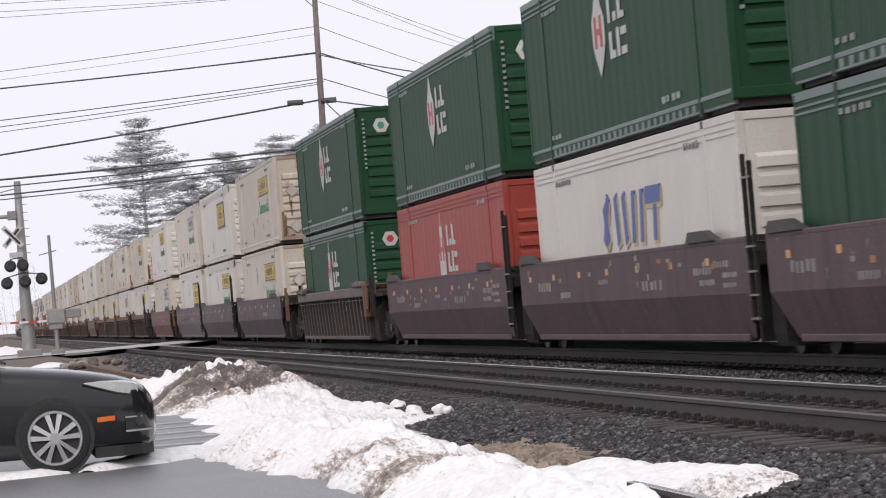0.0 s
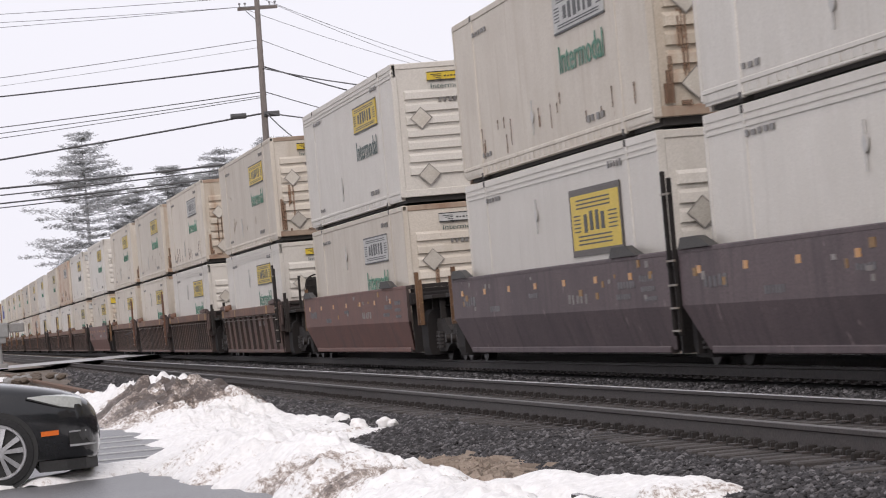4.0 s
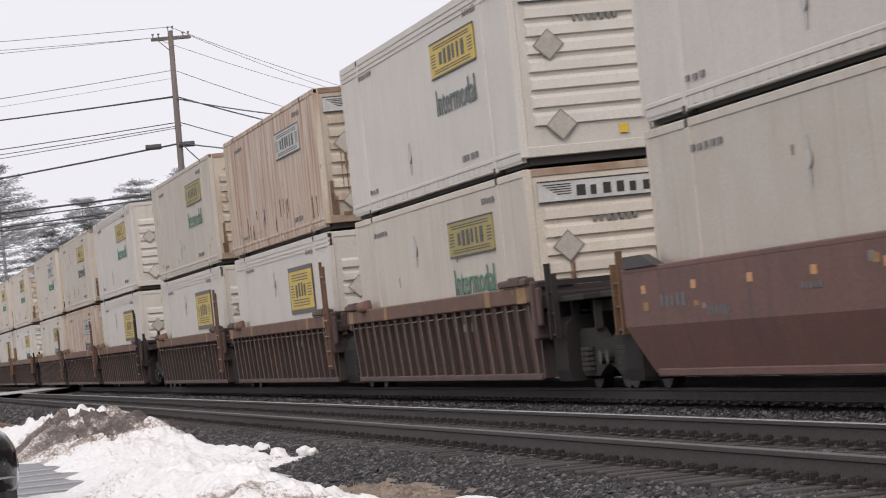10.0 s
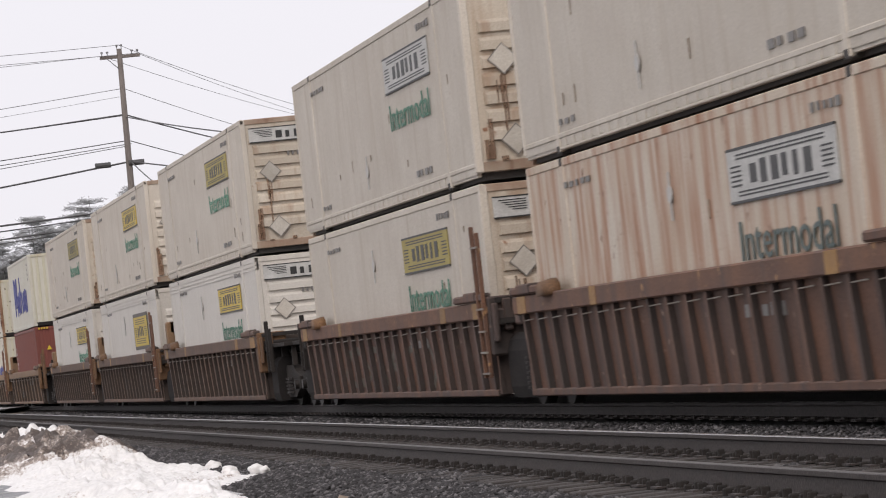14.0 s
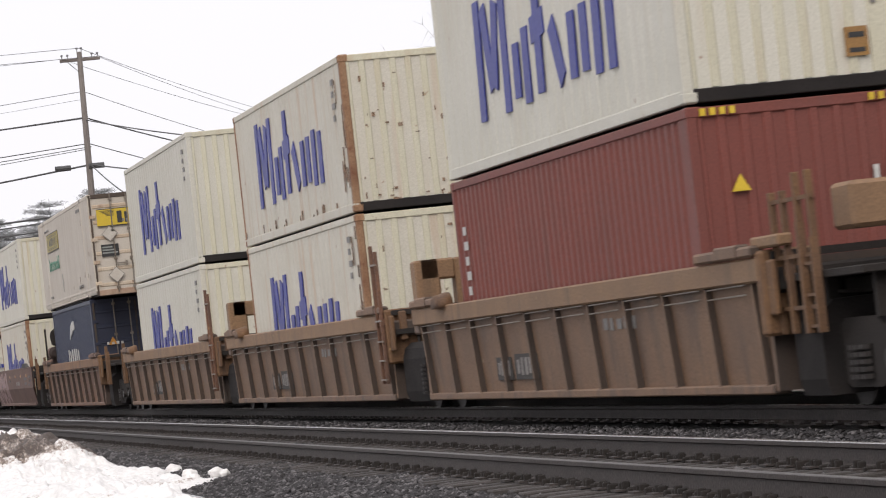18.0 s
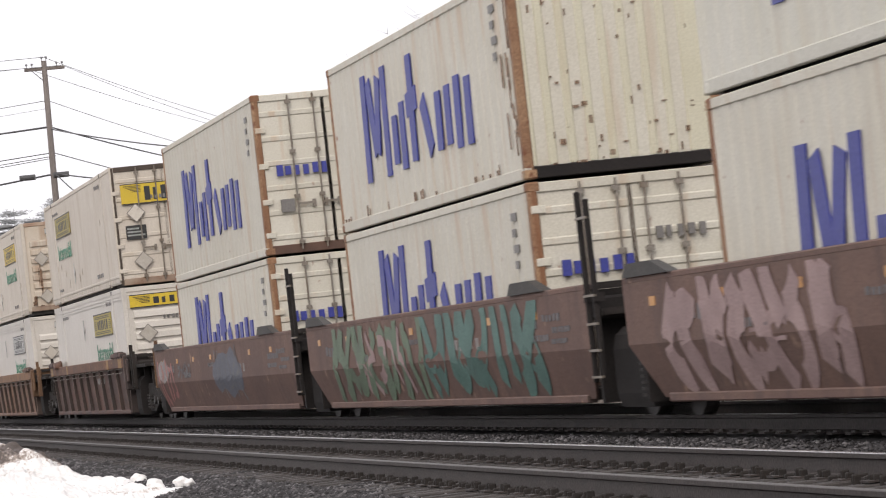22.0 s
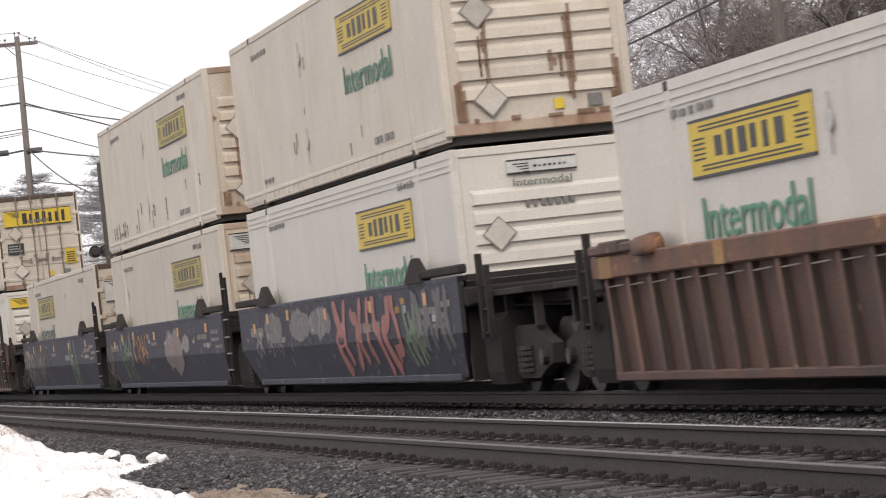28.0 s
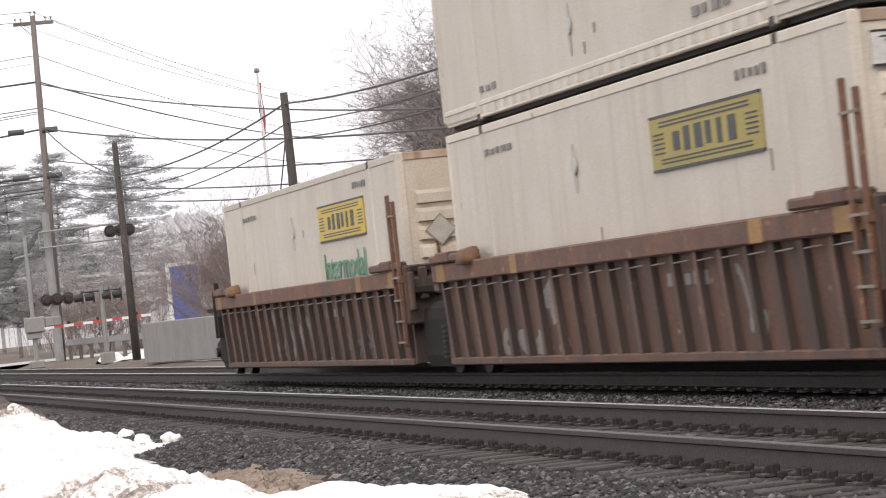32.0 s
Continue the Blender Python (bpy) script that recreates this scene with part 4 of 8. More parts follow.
def end_plate(ob, L, h, style, rusty=0, door=False):
    """Maker's plate, code bars, placards and stickers on the forward end."""
    x = L / 2 + 0.006
    if style in ("Y", "Wt", "y", "w"):
        big = style in ("Y", "Wt")
        m = YELLOW if style in ("Y", "y") else WHITETXT
        y0, y1, z0, z1 = (-1.06, 1.04, h - 0.94, h - 0.44) if big and door else (-1.12, 0.95, h - 0.52, h - 0.2) if big else (-0.55, 0.4, h - 0.4, h - 0.21)
        p = bar(ob, "logo_panel", y0, y1, z0, z1, m, 0.02, "yellow maker's panel" if m is YELLOW else "white maker's panel", "end", x)
        rects = [(y0, y1, z0, z0 + 0.02), (y0, y1, z1 - 0.02, z1)]
        rects += [(y0 + 0.08 + 0.05 * k, y0 + (0.5 if big else 0.3), z1 - 0.07 - 0.035 * k, z1 - 0.055 - 0.035 * k) for k in range(5)]
        marks(p, "dark_print", rects + bar_rects(y0 + (0.55 if big else 0.35), y1 - 0.12, z0 + 0.07, z1 - 0.09, 7, 8), BLACK, 0.025, face="end", x=x)
        if not big:
            linked("lettering", lettering("Intermodal", 0.8, 0.1, DARKTXT), ob, "small word under the panel", at=pose(x + 0.012, -0.48, z0 - 0.16, 0, 0, 90))
        bars_in(ob, -0.35, 0.35, h - 0.84, h - 0.75, 7, GREYTXT, 0.03, 4, "end", x, "code_mark")
    for y, z in ((-0.74, h * 0.6), (-0.66, 0.56)):
        e = part("placard", "placard_edge", lambda: diamond(0.235, 0.012), PLACEDGE, ob, "diamond placard holder", at=(x + 0.03, y, z))
        part("card", "placard_card", lambda: diamond(0.212, 0.003), PLACARD, e, at=(0.011, 0, 0))
    if rusty:
        r = random.Random(int(L * 100) + rusty)
        runs = []
        for y0, z1, n in ((-0.78 + r.uniform(-0.05, 0.1), h * 0.56, 4), (0.62 + r.uniform(-0.1, 0.2), h * 0.62, 6), (r.uniform(-0.3, 0.3), h * 0.4, 2)):
            for k in range(4):
                y, w, low = y0 + r.uniform(-0.09, 0.09), r.uniform(0.008, 0.028), z1 - n * 0.26 * r.uniform(0.35, 1.0)
                runs.append((y - w, y + w, low, z1 - r.uniform(0, 0.25)))
        marks(ob, "rust_run", runs, STREAK, 0.027, "brown rust runs down the ribs", face="end", x=x)
        edge = [(e * (1.1 - 0.04 * k) - 0.03, e * (1.1 - 0.04 * k) + 0.03, 0.3, 0.3 + r.uniform(0.1, 0.9)) for e in (-1, 1) for k in range(3)]
        marks(ob, "rust_run", edge + [(y, y + r.uniform(0.05, 0.25), 0.27, 0.27 + r.uniform(0.02, 0.08)) for y in (-0.9, -0.4, 0.1, 0.5, 0.8)], STREAK, 0.026, "brown rust along the foot", face="end", x=x)
    if door:
        n = bar(ob, "notice", 0.74, 1.08, 0.68, 1.14, YELLOW, 0.012, "yellow warning notice", "end", x)
        marks(n, "dark_print", [(0.78, 1.04, 0.72 + 0.07 * k, 0.755 + 0.07 * k) for k in range(5)], BLACK, 0.016, face="end", x=x)
        n = bar(ob, "notice", -1.02, -0.52, 1.1, 1.44, BLACK, 0.012, "dark notice plate with pale bars", "end", x)
        marks(n, "pale_print", [(-0.99, -0.7, 1.34, 1.38), (-0.99, -0.62, 1.26, 1.3), (-0.99, -0.56, 1.18, 1.22)], STENCIL, 0.016, face="end", x=x)
    bar(ob, "sticker", 0.2, 0.33, 0.36, 0.5, YELLOW, 0.01, "yellow sticker", "end", x)
    bar(ob, "sticker", 0.66, 0.86, 0.36, 0.52, GREYTXT, 0.01, "grey sticker", "end", x)


def small_marks(ob, L, h, m=None):
    """Stencilled marks and the round side hatch that the frames show on the near side."""
    m = m or GREYTXT
    bars_in(ob, L / 2 - 4.6, L / 2 - 3.2, 0.36, 0.46, 4, m, 0.005, 6, name="stencil_mark")
    bars_in(ob, -L / 2 + 2.2, -L / 2 + 3.2, 0.36, 0.44, 3, m, 0.005, 7, name="stencil_mark")
    bars_in(ob, L / 2 - 3.4, L / 2 - 2.4, h - 0.34, h - 0.24, 5, m, 0.005, 9, name="stencil_mark")
    bars_in(ob, -L / 2 + 2.1, -L / 2 + 3.6, h - 0.4, h - 0.32, 5, m, 0.005, 10, name="stencil_mark")


def side_rust(ob, L, h, n, seed):
    """Thin rust runs and scuffs that start at dents low on the near side."""
    r = random.Random(seed)
    rects = []
    for k in range(n):
        x, z, w = r.uniform(-L / 2 + 0.8, L / 2 - 0.8), r.uniform(0.45, 1.0) if n > 12 or k % 2 else r.uniform(0.5, h - 0.5), r.uniform(0.008, 0.02)
        tall = r.uniform(0.05, 0.2) if n < 12 else r.uniform(0.1, 0.5)
        rects += [(x - w, x + w, max(0.3, z - tall), z), (x - w * 2, x + w * 1.6, z - 0.03, z + 0.03)]
    marks(ob, "rust_run", rects, STREAK if n > 12 else SMUDGE, 0.004, "thin rust runs below dents")


def hatch(ob, x, z):
    part("vent_cover", "vent_cover", lambda: join(disc(0.1, -0.02, 0.0, 16), box(-0.015, 0.015, -0.02, 0, -0.3, 0.26)), HATCH, ob, "small grey vent cover", at=(x, -HALF, z))


LABELS = {"W": "white 53-foot intermodal container, clean paint", "C": "dirty cream 53-foot intermodal container", "R": "rust-streaked cream 53-foot intermodal container",
          "G": "dark green 53-foot intermodal container", "K": "faded red 53-foot intermodal container", "S": "white 53-foot container with blue block mark",
          "M": "pale cream 40-foot steel container with blue mark", "B": "red-brown 40-foot corrugated steel container", "N": "navy 40-foot corrugated steel container"}


COUNT = [0]


def container(spec, z):
    """spec: paint letter, panel style, forward end style (r ribs, d doors), end plate style, height."""
    paint, style, end, plate = spec[0], spec[1], spec[2], spec[3:].split("/")[0]
    short, drips = "/s" in spec, "/d" in spec
    h = 2.59 if short else 2.896
    L = 12.19 if paint in "MBN" else 16.15
    m = {"W": WHITE, "C": CREAM, "R": RUSTY, "G": GREEN, "K": REDP, "S": WHITE, "M": PALE_RUST if style == "R" or end == "d" else PALE, "B": REDBROWN, "N": NAVY}[paint]
    ob = tagged(new("shipping_container"), LABELS[paint] + (", doors facing forward" if end == "d" else ", ribbed end facing forward"), "container", "containers on the train")
    ob.empty_display_size = 0.2
    iso = paint in "MBN"
    pitch, depth = ((0.28, 0.034) if paint in "BN" else (0.42, 0.014)) if iso else ((0.61, 0.0045) if paint in "CR" else (0.62, 0.004))
    for s in (-1, 1):
        part("side_wall", f"shell{L:.1f}_{h:.1f}_{pitch}_{s}", lambda: shell(L, h, pitch, depth, s), m, ob)
    part("inner_box", f"core{L:.1f}_{h:.1f}", lambda: core(L, h), m, ob)
    rail = GREYRAIL if paint == "G" else m
    post = RUSTPOST if paint == "M" and (style == "R" or end == "d") else m
    shell_frame(ob, L, h, m, rail, post, not iso, paint in "WGKS")
    COUNT[0] += 1
    rusty = COUNT[0]
    front = {"C": ENDCREAM if rusty % 3 else CREAM, "R": ENDCREAM, "M": PALEEND}.get(paint, m)
    if end == "d":
        doors(ob, L, h, (DOORRUST if plate[-1:] == "r" else ENDCREAM if plate[:1] == "T" else CREAM) if paint in "CR" else m, 1, GASKET if not iso or paint == "N" else post)
        nose(ob, L, h, m, m, -1, 1, "folds" if iso else "ribs")
    else:
        nose(ob, L, h, front, post if iso else SILLRUST if paint in "CR" else m, 1, 1, "folds" if iso else "ribs")
        doors(ob, L, h, m, -1, m, False)
    flip = end == "d"
    if paint in "WCR":
        panel(ob, L, h, style, {"W": GREENTXT, "C": GREENTXT, "R": DARKTXT}[paint] if plate[-1:] != "b" else DARKTXT, flip)
        end_plate(ob, L, h, plate[:1] if plate[:1] != "T" else "Wt", rusty if paint in "CR" and not flip else 0, flip)
        small_marks(ob, L, h)
        if paint in "CR":
            side_rust(ob, L, h, 16 if drips else 8, rusty)
        hatch(ob, -1.6 + 0.4 * (rusty % 3), 0.75)
        if rusty % 2:
            hatch(ob, -1.6 + 0.4 * (rusty % 3), 2.1)
    elif paint in "GK":
        a = L / 2 - 9.6
        steps = ((0.2, 1.1), (1.1, 1.1), (1.1, 1.72), (0.98, 1.72), (0.98, 2.05), (0.85, 2.05), (0.85, 2.3), (0.68, 2.3), (0.65, 2.62), (0.62, 2.3), (0.45, 2.3), (0.45, 2.05), (0.32, 2.05), (0.32, 1.72), (0.2, 1.72))
        t = poly_mark(ob, "tower_mark", [(a + u, v) for u, v in steps if z < 1] or [(a + u, v) for u, v in ((0.3, 1.4), (0.65, 1.08), (1.0, 1.4), (1.15, 1.6), (1.15, 2.0), (0.95, 2.18), (0.78, 2.4), (0.65, 2.62), (0.52, 2.4), (0.35, 2.18), (0.15, 2.0), (0.15, 1.6))], WHITETXT, 0.006, "white tower-shaped mark")
        marks(t, "red_mark", [(a + 0.34, a + 0.52, 1.55, 2.05), (a + 0.78, a + 0.96, 1.55, 2.05), (a + 0.52, a + 0.78, 1.75, 1.85)], REDTXT, 0.01)
        marks(t, "white_mark", [(a + x0, a + x1, z0, z1) for x0, x1, z0, z1 in ((1.5, 1.68, 1.86, 2.3), (1.9, 2.15, 1.86, 2.0), (2.3, 2.75, 1.86, 1.96), (2.3, 2.5, 1.96, 2.3), (1.5, 1.95, 1.3, 1.42), (1.5, 1.7, 1.42, 1.72), (2.1, 2.3, 1.3, 1.74), (2.45, 2.85, 1.3, 1.42), (2.45, 2.85, 1.6, 1.72))], WHITETXT, 0.006)
        small_marks(ob, L, h, STENCIL)
        x = L / 2 + 0.006
        if paint == "G":
            part("hexagon_mark", "hexagon_mark", lambda: disc(0.21, 0.0, 0.03, 6, "x"), WHITETXT, ob, "white six-sided mark", at=(x, -0.62, h - 0.5))
            part("red_mark", "hexagon_core", lambda: disc(0.1, 0.0, 0.034, 6, "x"), REDTXT if z < 1 else GREENTXT, ob, at=(x, -0.62, h - 0.5))
            marks(ob, "code_column", [(-1.11, -1.05, zz, zz + 0.05) for zz in cells(h - 1.6, h - 0.35, 11)], STENCIL, 0.03, face="end", x=x)
            bars_in(ob, -0.25, 0.4, h - 0.5, h - 0.36, 4, WHITETXT, 0.03, 3, "end", x, "white_mark")
            bar(ob, "notice", 0.45, 0.95, h - 1.05, h - 0.9, WHITETXT, 0.03, "white notice", "end", x)
            bar(ob, "notice", 0.55, 0.95, h - 1.35, h - 1.12, WHITETXT, 0.03, "white notice", "end", x)
    elif paint == "S":
        a = L / 2 - 10.35
        blocks = [[(a + u, v) for u, v in line] for line in ([(0.25, 1.4), (0.6, 2.14)], [(0.6, 1.4), (0.25, 2.0)], [(1.2, 2.14), (1.45, 1.38)], [(1.85, 2.14), (2.1, 1.38)], [(2.65, 2.16), (2.65, 1.36)], [(3.3, 1.36), (3.3, 2.16)], [(3.6, 2.05), (4.7, 2.05)], [(4.3, 1.36), (4.3, 1.9)])]
        strokes_mark(ob, "mark_outline", [[(x + 0.07, z - 0.06) for x, z in line] for line in blocks], 0.15, TAN, 0.005, 0.2)
        strokes_mark(ob, "blue_block", blocks, 0.13, BLUE2, 0.01, 0.2, "blue mark of plain blocks")
        small_marks(ob, L, h)
    elif paint == "M":
        a = L / 2 - 9.85
        strokes_mark(ob, "blue_mark", [[(a + u, v) for u, v in line] for line in (
            [(0.2, 0.62), (0.2, 2.22)], [(0.55, 2.1), (0.9, 1.0)], [(1.0, 1.0), (1.3, 2.1)], [(1.7, 2.22), (1.7, 0.62)], [(2.3, 1.45), (2.3, 0.75)], [(2.85, 1.6), (2.85, 0.64)], [(3.55, 2.2), (3.55, 0.7)], [(3.2, 1.5), (3.9, 1.58)],
            [(4.25, 1.5), (4.7, 0.75)], [(5.25, 0.72), (5.25, 1.52)], [(5.85, 1.55), (5.85, 0.75)], [(6.45, 0.66), (6.45, 1.62)], [(7.08, 1.55), (7.08, 0.66)])], 0.165, BLUETXT, 0.008, 0.1, "large blue mark of plain strokes")
        marks(ob, "stencil_mark", [(L / 2 - 1.0, L / 2 - 0.72 - 0.1 * (k % 2), h - 0.42 - 0.2 * k, h - 0.32 - 0.2 * k) for k in range(4)], GREYTXT, 0.005)
        if style == "R":
            rr = random.Random(int(COUNT[0]))
            runs = [(x, x + rr.uniform(0.03, 0.09), z - rr.uniform(0.1, 0.55), z) for x, z in [(L / 2 - 0.2 - 0.5 * rr.random() ** 2, rr.uniform(0.5, h - 0.1)) for k in range(12)]]
            runs += [(x, x + rr.uniform(0.03, 0.12), 0.15, 0.15 + rr.uniform(0.03, 0.18)) for x in [rr.uniform(-L / 2 + 0.2, L / 2 - 0.3) for k in range(16)]]
            marks(ob, "rust_run", runs, STREAK, 0.004, "brown rust runs along the frame")
            marks(ob, "rust_run", [(y, y + 0.015 + 0.07 * rr.random() ** 2, z - 0.015 - 0.09 * rr.random() ** 2, z) for y, z in [(rr.uniform(-1.1, 1.05), 0.17 + (h - 0.4) * rr.random() ** 2.2) for k in range(46)]], STREAK, 0.004, "brown rust patches on the end", face="end", x=L / 2 - 0.008)
        x = L / 2 + 0.006
        if end == "d":
            bars_in(ob, -1.0, 0.0, 1.4, 1.6, 6, BLUETXT, 0.03, 2, "end", x, "blue_mark")
            bar(ob, "sticker", -0.95, -0.7, 0.75, 0.98, GREYTXT, 0.03, "grey sticker", "end", x)
            bars_in(ob, 0.25, 0.95, 1.75, 1.9, 5, GREYTXT, 0.03, 6, "end", x, "code_mark")
        elif plate.startswith("k"):
            n = bar(ob, "sticker", 0.56, 0.82, 0.34, 0.66, PATCH, 0.01, "orange sticker with dark bars", "end", x)
            marks(n, "dark_print", [(0.6, 0.78, 0.38, 0.43), (0.6, 0.78, 0.54, 0.6)], BLACK, 0.014, face="end", x=x)
            bars_in(ob, 0.88, 0.98, 0.9, 2.3, 1, GREYTXT, 0.006, 3, "end", x, "code_column")
    elif paint == "N":
        a = L / 2 - 8.1
        strokes_mark(ob, "white_swoosh", [[(a + u, v) for u, v in line] for line in ([(2.5, 2.36), (1.9, 2.34), (1.45, 2.2), (1.1, 1.92)], [(2.6, 2.24), (2.0, 2.2), (1.6, 2.06)])], 0.07, WHITETXT, 0.008, 0.0, "white curved mark")
        marks(ob, "white_mark", bar_rects(a, a + 1.6, 1.2, 1.58, 3, 4) + bar_rects(a + 1.8, a + 3.5, 1.2, 1.58, 3, 9) + bar_rects(a + 4.4, a + 6.4, 1.0, 1.1, 9, 2), WHITETXT, 0.006)
        part("sticker", "orange_triangle_sticker", lambda: disc(0.15, 0.0, 0.05, 3, "x"), ORANGE, ob, "orange warning triangle", at=pose(L / 2 + 0.006, -0.75, 1.62, 90, 0, 0))
        part("sticker", "round_white_sticker", lambda: disc(0.11, 0.0, 0.05, 18, "x"), WHITETXT, ob, "round white sticker", at=pose(L / 2 + 0.006, -0.2, 1.2))
        bar(ob, "sticker", -0.85, -0.55, 0.72, 0.9, GREYTXT, 0.05, "grey plate", "end", L / 2 + 0.006)
        bars_in(ob, 0.3, 1.0, 1.95, 2.1, 6, WHITETXT, 0.05, 6, "end", L / 2 + 0.006, "code_mark")
        bars_in(ob, -0.95, -0.4, 1.55, 1.63, 4, WHITETXT, 0.05, 7, "end", L / 2 + 0.006, "white_mark")
    elif paint == "B":
        marks(ob, "white_stencil_column", [(-L / 2 + 0.5, -L / 2 + 0.68 + 0.05 * (k % 2), 0.45 + 0.21 * k, 0.57 + 0.21 * k) for k in range(9)], WHITETXT, 0.005)
        part("sticker", "triangle_sticker", lambda: disc(0.12, 0.0, 0.03, 3, "x"), YELLOW, ob, "yellow warning triangle", at=pose(L / 2 + 0.006, -0.78, 2.02, 90, 0, 0))
        for e in (-1, 1):
            marks(ob, "hazard_stripe", [(e * 0.95 + 0.11 * k - 0.2, e * 0.95 + 0.11 * k - 0.14, h - 0.1, h - 0.02) for k in range(4)], YELLOW, 0.03, face="end", x=L / 2 + 0.006)
        bars_in(ob, 0.7, 0.78, 1.75, 2.1, 1, WHITETXT, 0.03, 2, "end", L / 2 + 0.006, "code_mark")
    return ob, h, L


# ---- well cars ----
CW = 1.52   # half width of a car, outside the containers
def side_plate(m, ob, half, style, s):
    yo, yi = s * CW, s * (CW - 0.14)
    a, b = sorted((yo, yi))
    if style == "smooth":
        def skin():
            o = [(yo - s * 0.0, 1.56), (yo, 0.84), (s * (CW - 0.17), 0.25), (s * (CW - 0.2), 0.25), (s * (CW - 0.06), 0.84), (s * (CW - 0.06), 1.56)]
            o = o if s < 0 else o[::-1]
            V, F = prism(o, -half, half)
            V = [(x - math.copysign(max(0.0, 0.84 - z) * 1.1, x), y, z) for x, y, z in V]
            return V, F
        part("side_plate", f"smooth_side{s}_{half}", skin, m, ob)
        part("top_chord", f"smooth_chord{s}_{half}", lambda: box(-half, half, min(yo + s * 0.004, yi), max(yo + s * 0.004, yi), 1.5, 1.575, 0.015), m, ob)
        part("bottom_sill", f"smooth_sill{s}_{half}", lambda: box(-half + 0.9, half - 0.9, min(s * (CW - 0.26), s * (CW - 0.13)), max(s * (CW - 0.26), s * (CW - 0.13)), 0.2, 0.3, 0.015), m, ob)
        return
    deep, wide = 0.1, 0.06 if style == "fine" else 0.035
    part("top_chord", f"ribbed_chord{s}_{half}", lambda: box(-half, half, min(yo + s * 0.01, yi), max(yo + s * 0.01, yi), 1.29, 1.54, 0.02), WORNCHORD if m is CARS["dark"] else TANCHORD if m is CARS["yellow"] else ORANGECHORD if m is CARS["orange"] else RUSTCHORD if m in (CARS["brown"], CARS["rust"], CARS["redbrown"]) else m, ob)
    lean_in = 0.085   # the side leans in towards its foot

    def sheet_side():
        o = [(s * (CW - deep), 1.35), (s * (CW - deep - lean_in), 0.2), (s * (CW - deep - lean_in - 0.025), 0.2), (s * (CW - deep - 0.025), 1.35)]
        return prism(o if s < 0 else o[::-1], -half + 0.1, half - 0.1)
    part("side_plate", f"ribbed_side{s}_{half}_{style}", sheet_side, m, ob)
    part("bottom_sill", f"ribbed_sill{s}_{half}", lambda: box(-half + 0.2, half - 0.2, min(s * (CW - 0.005 - lean_in), s * (CW - 0.2 - lean_in)), max(s * (CW - 0.005 - lean_in), s * (CW - 0.2 - lean_in)), 0.17, 0.27, 0.015), m, ob)
    step = 0.82 if style == "fine" else 1.55
    n = int((2 * half - 0.8) / step)
    for i in range(n + 1) if s < 0 else ():
        x = -half + 0.4 + (2 * half - 0.8) * i / n
        part("rib", f"side_rib{s}{style}", lambda: join(*[( [(-wide, s * (CW - 0.2), 1.3), (wide, s * (CW - 0.2), 1.3), (wide, s * (CW - 0.03), 1.3), (-wide, s * (CW - 0.03), 1.3),
             (-wide - 0.01, s * (CW - 0.2 - lean_in), 0.26), (wide + 0.01, s * (CW - 0.2 - lean_in), 0.26), (wide + 0.01, s * (CW - 0.008 - lean_in), 0.26), (-wide - 0.01, s * (CW - 0.008 - lean_in), 0.26)],
             [(0, 1, 2, 3), (7, 6, 5, 4), (0, 4, 5, 1), (1, 5, 6, 2), (2, 6, 7, 3), (3, 7, 4, 0)])]), RUSTRIB if m in (CARS["brown"], CARS["rust"]) else m, ob, at=(x, 0, 0))
    if s < 0:
        bays = [(-half + 0.4 + (2 * half - 0.8) * i / n, -half + 0.4 + (2 * half - 0.8) * (i + 1) / n) for i in range(n)]
        # a short pale bar in each bay stands for a glint of light
        part("tie_bar", f"tie_bars_{half}{style}", lambda: join(*[tube([(a + 0.16, -CW + 0.02, z), (b - 0.16, -CW + 0.02, z + 0.012)], 0.009, 5) for a, b in bays for z in ((1.2,) if style == "fine" else (1.27, 1.17))]), RODS, ob, "short pale steel bars drawn as glints under the chord")["kind"] = "stuff"
        for a, b in ((half - 0.95, half - 0.25), (half - 3.4, half - 3.0), (-half + 0.3, -half + 0.8), (-half + 4.5, -half + 4.8)):
            if m in (CARS["rust"], CARS["brown"], CARS["ochre"]):
                part("paint_patch", f"paint_patch{a:.2f}", lambda: box(a, b, -CW - 0.014, -CW + 0.01, 1.3, 1.53), PATCH, ob, "worn ochre paint patch")


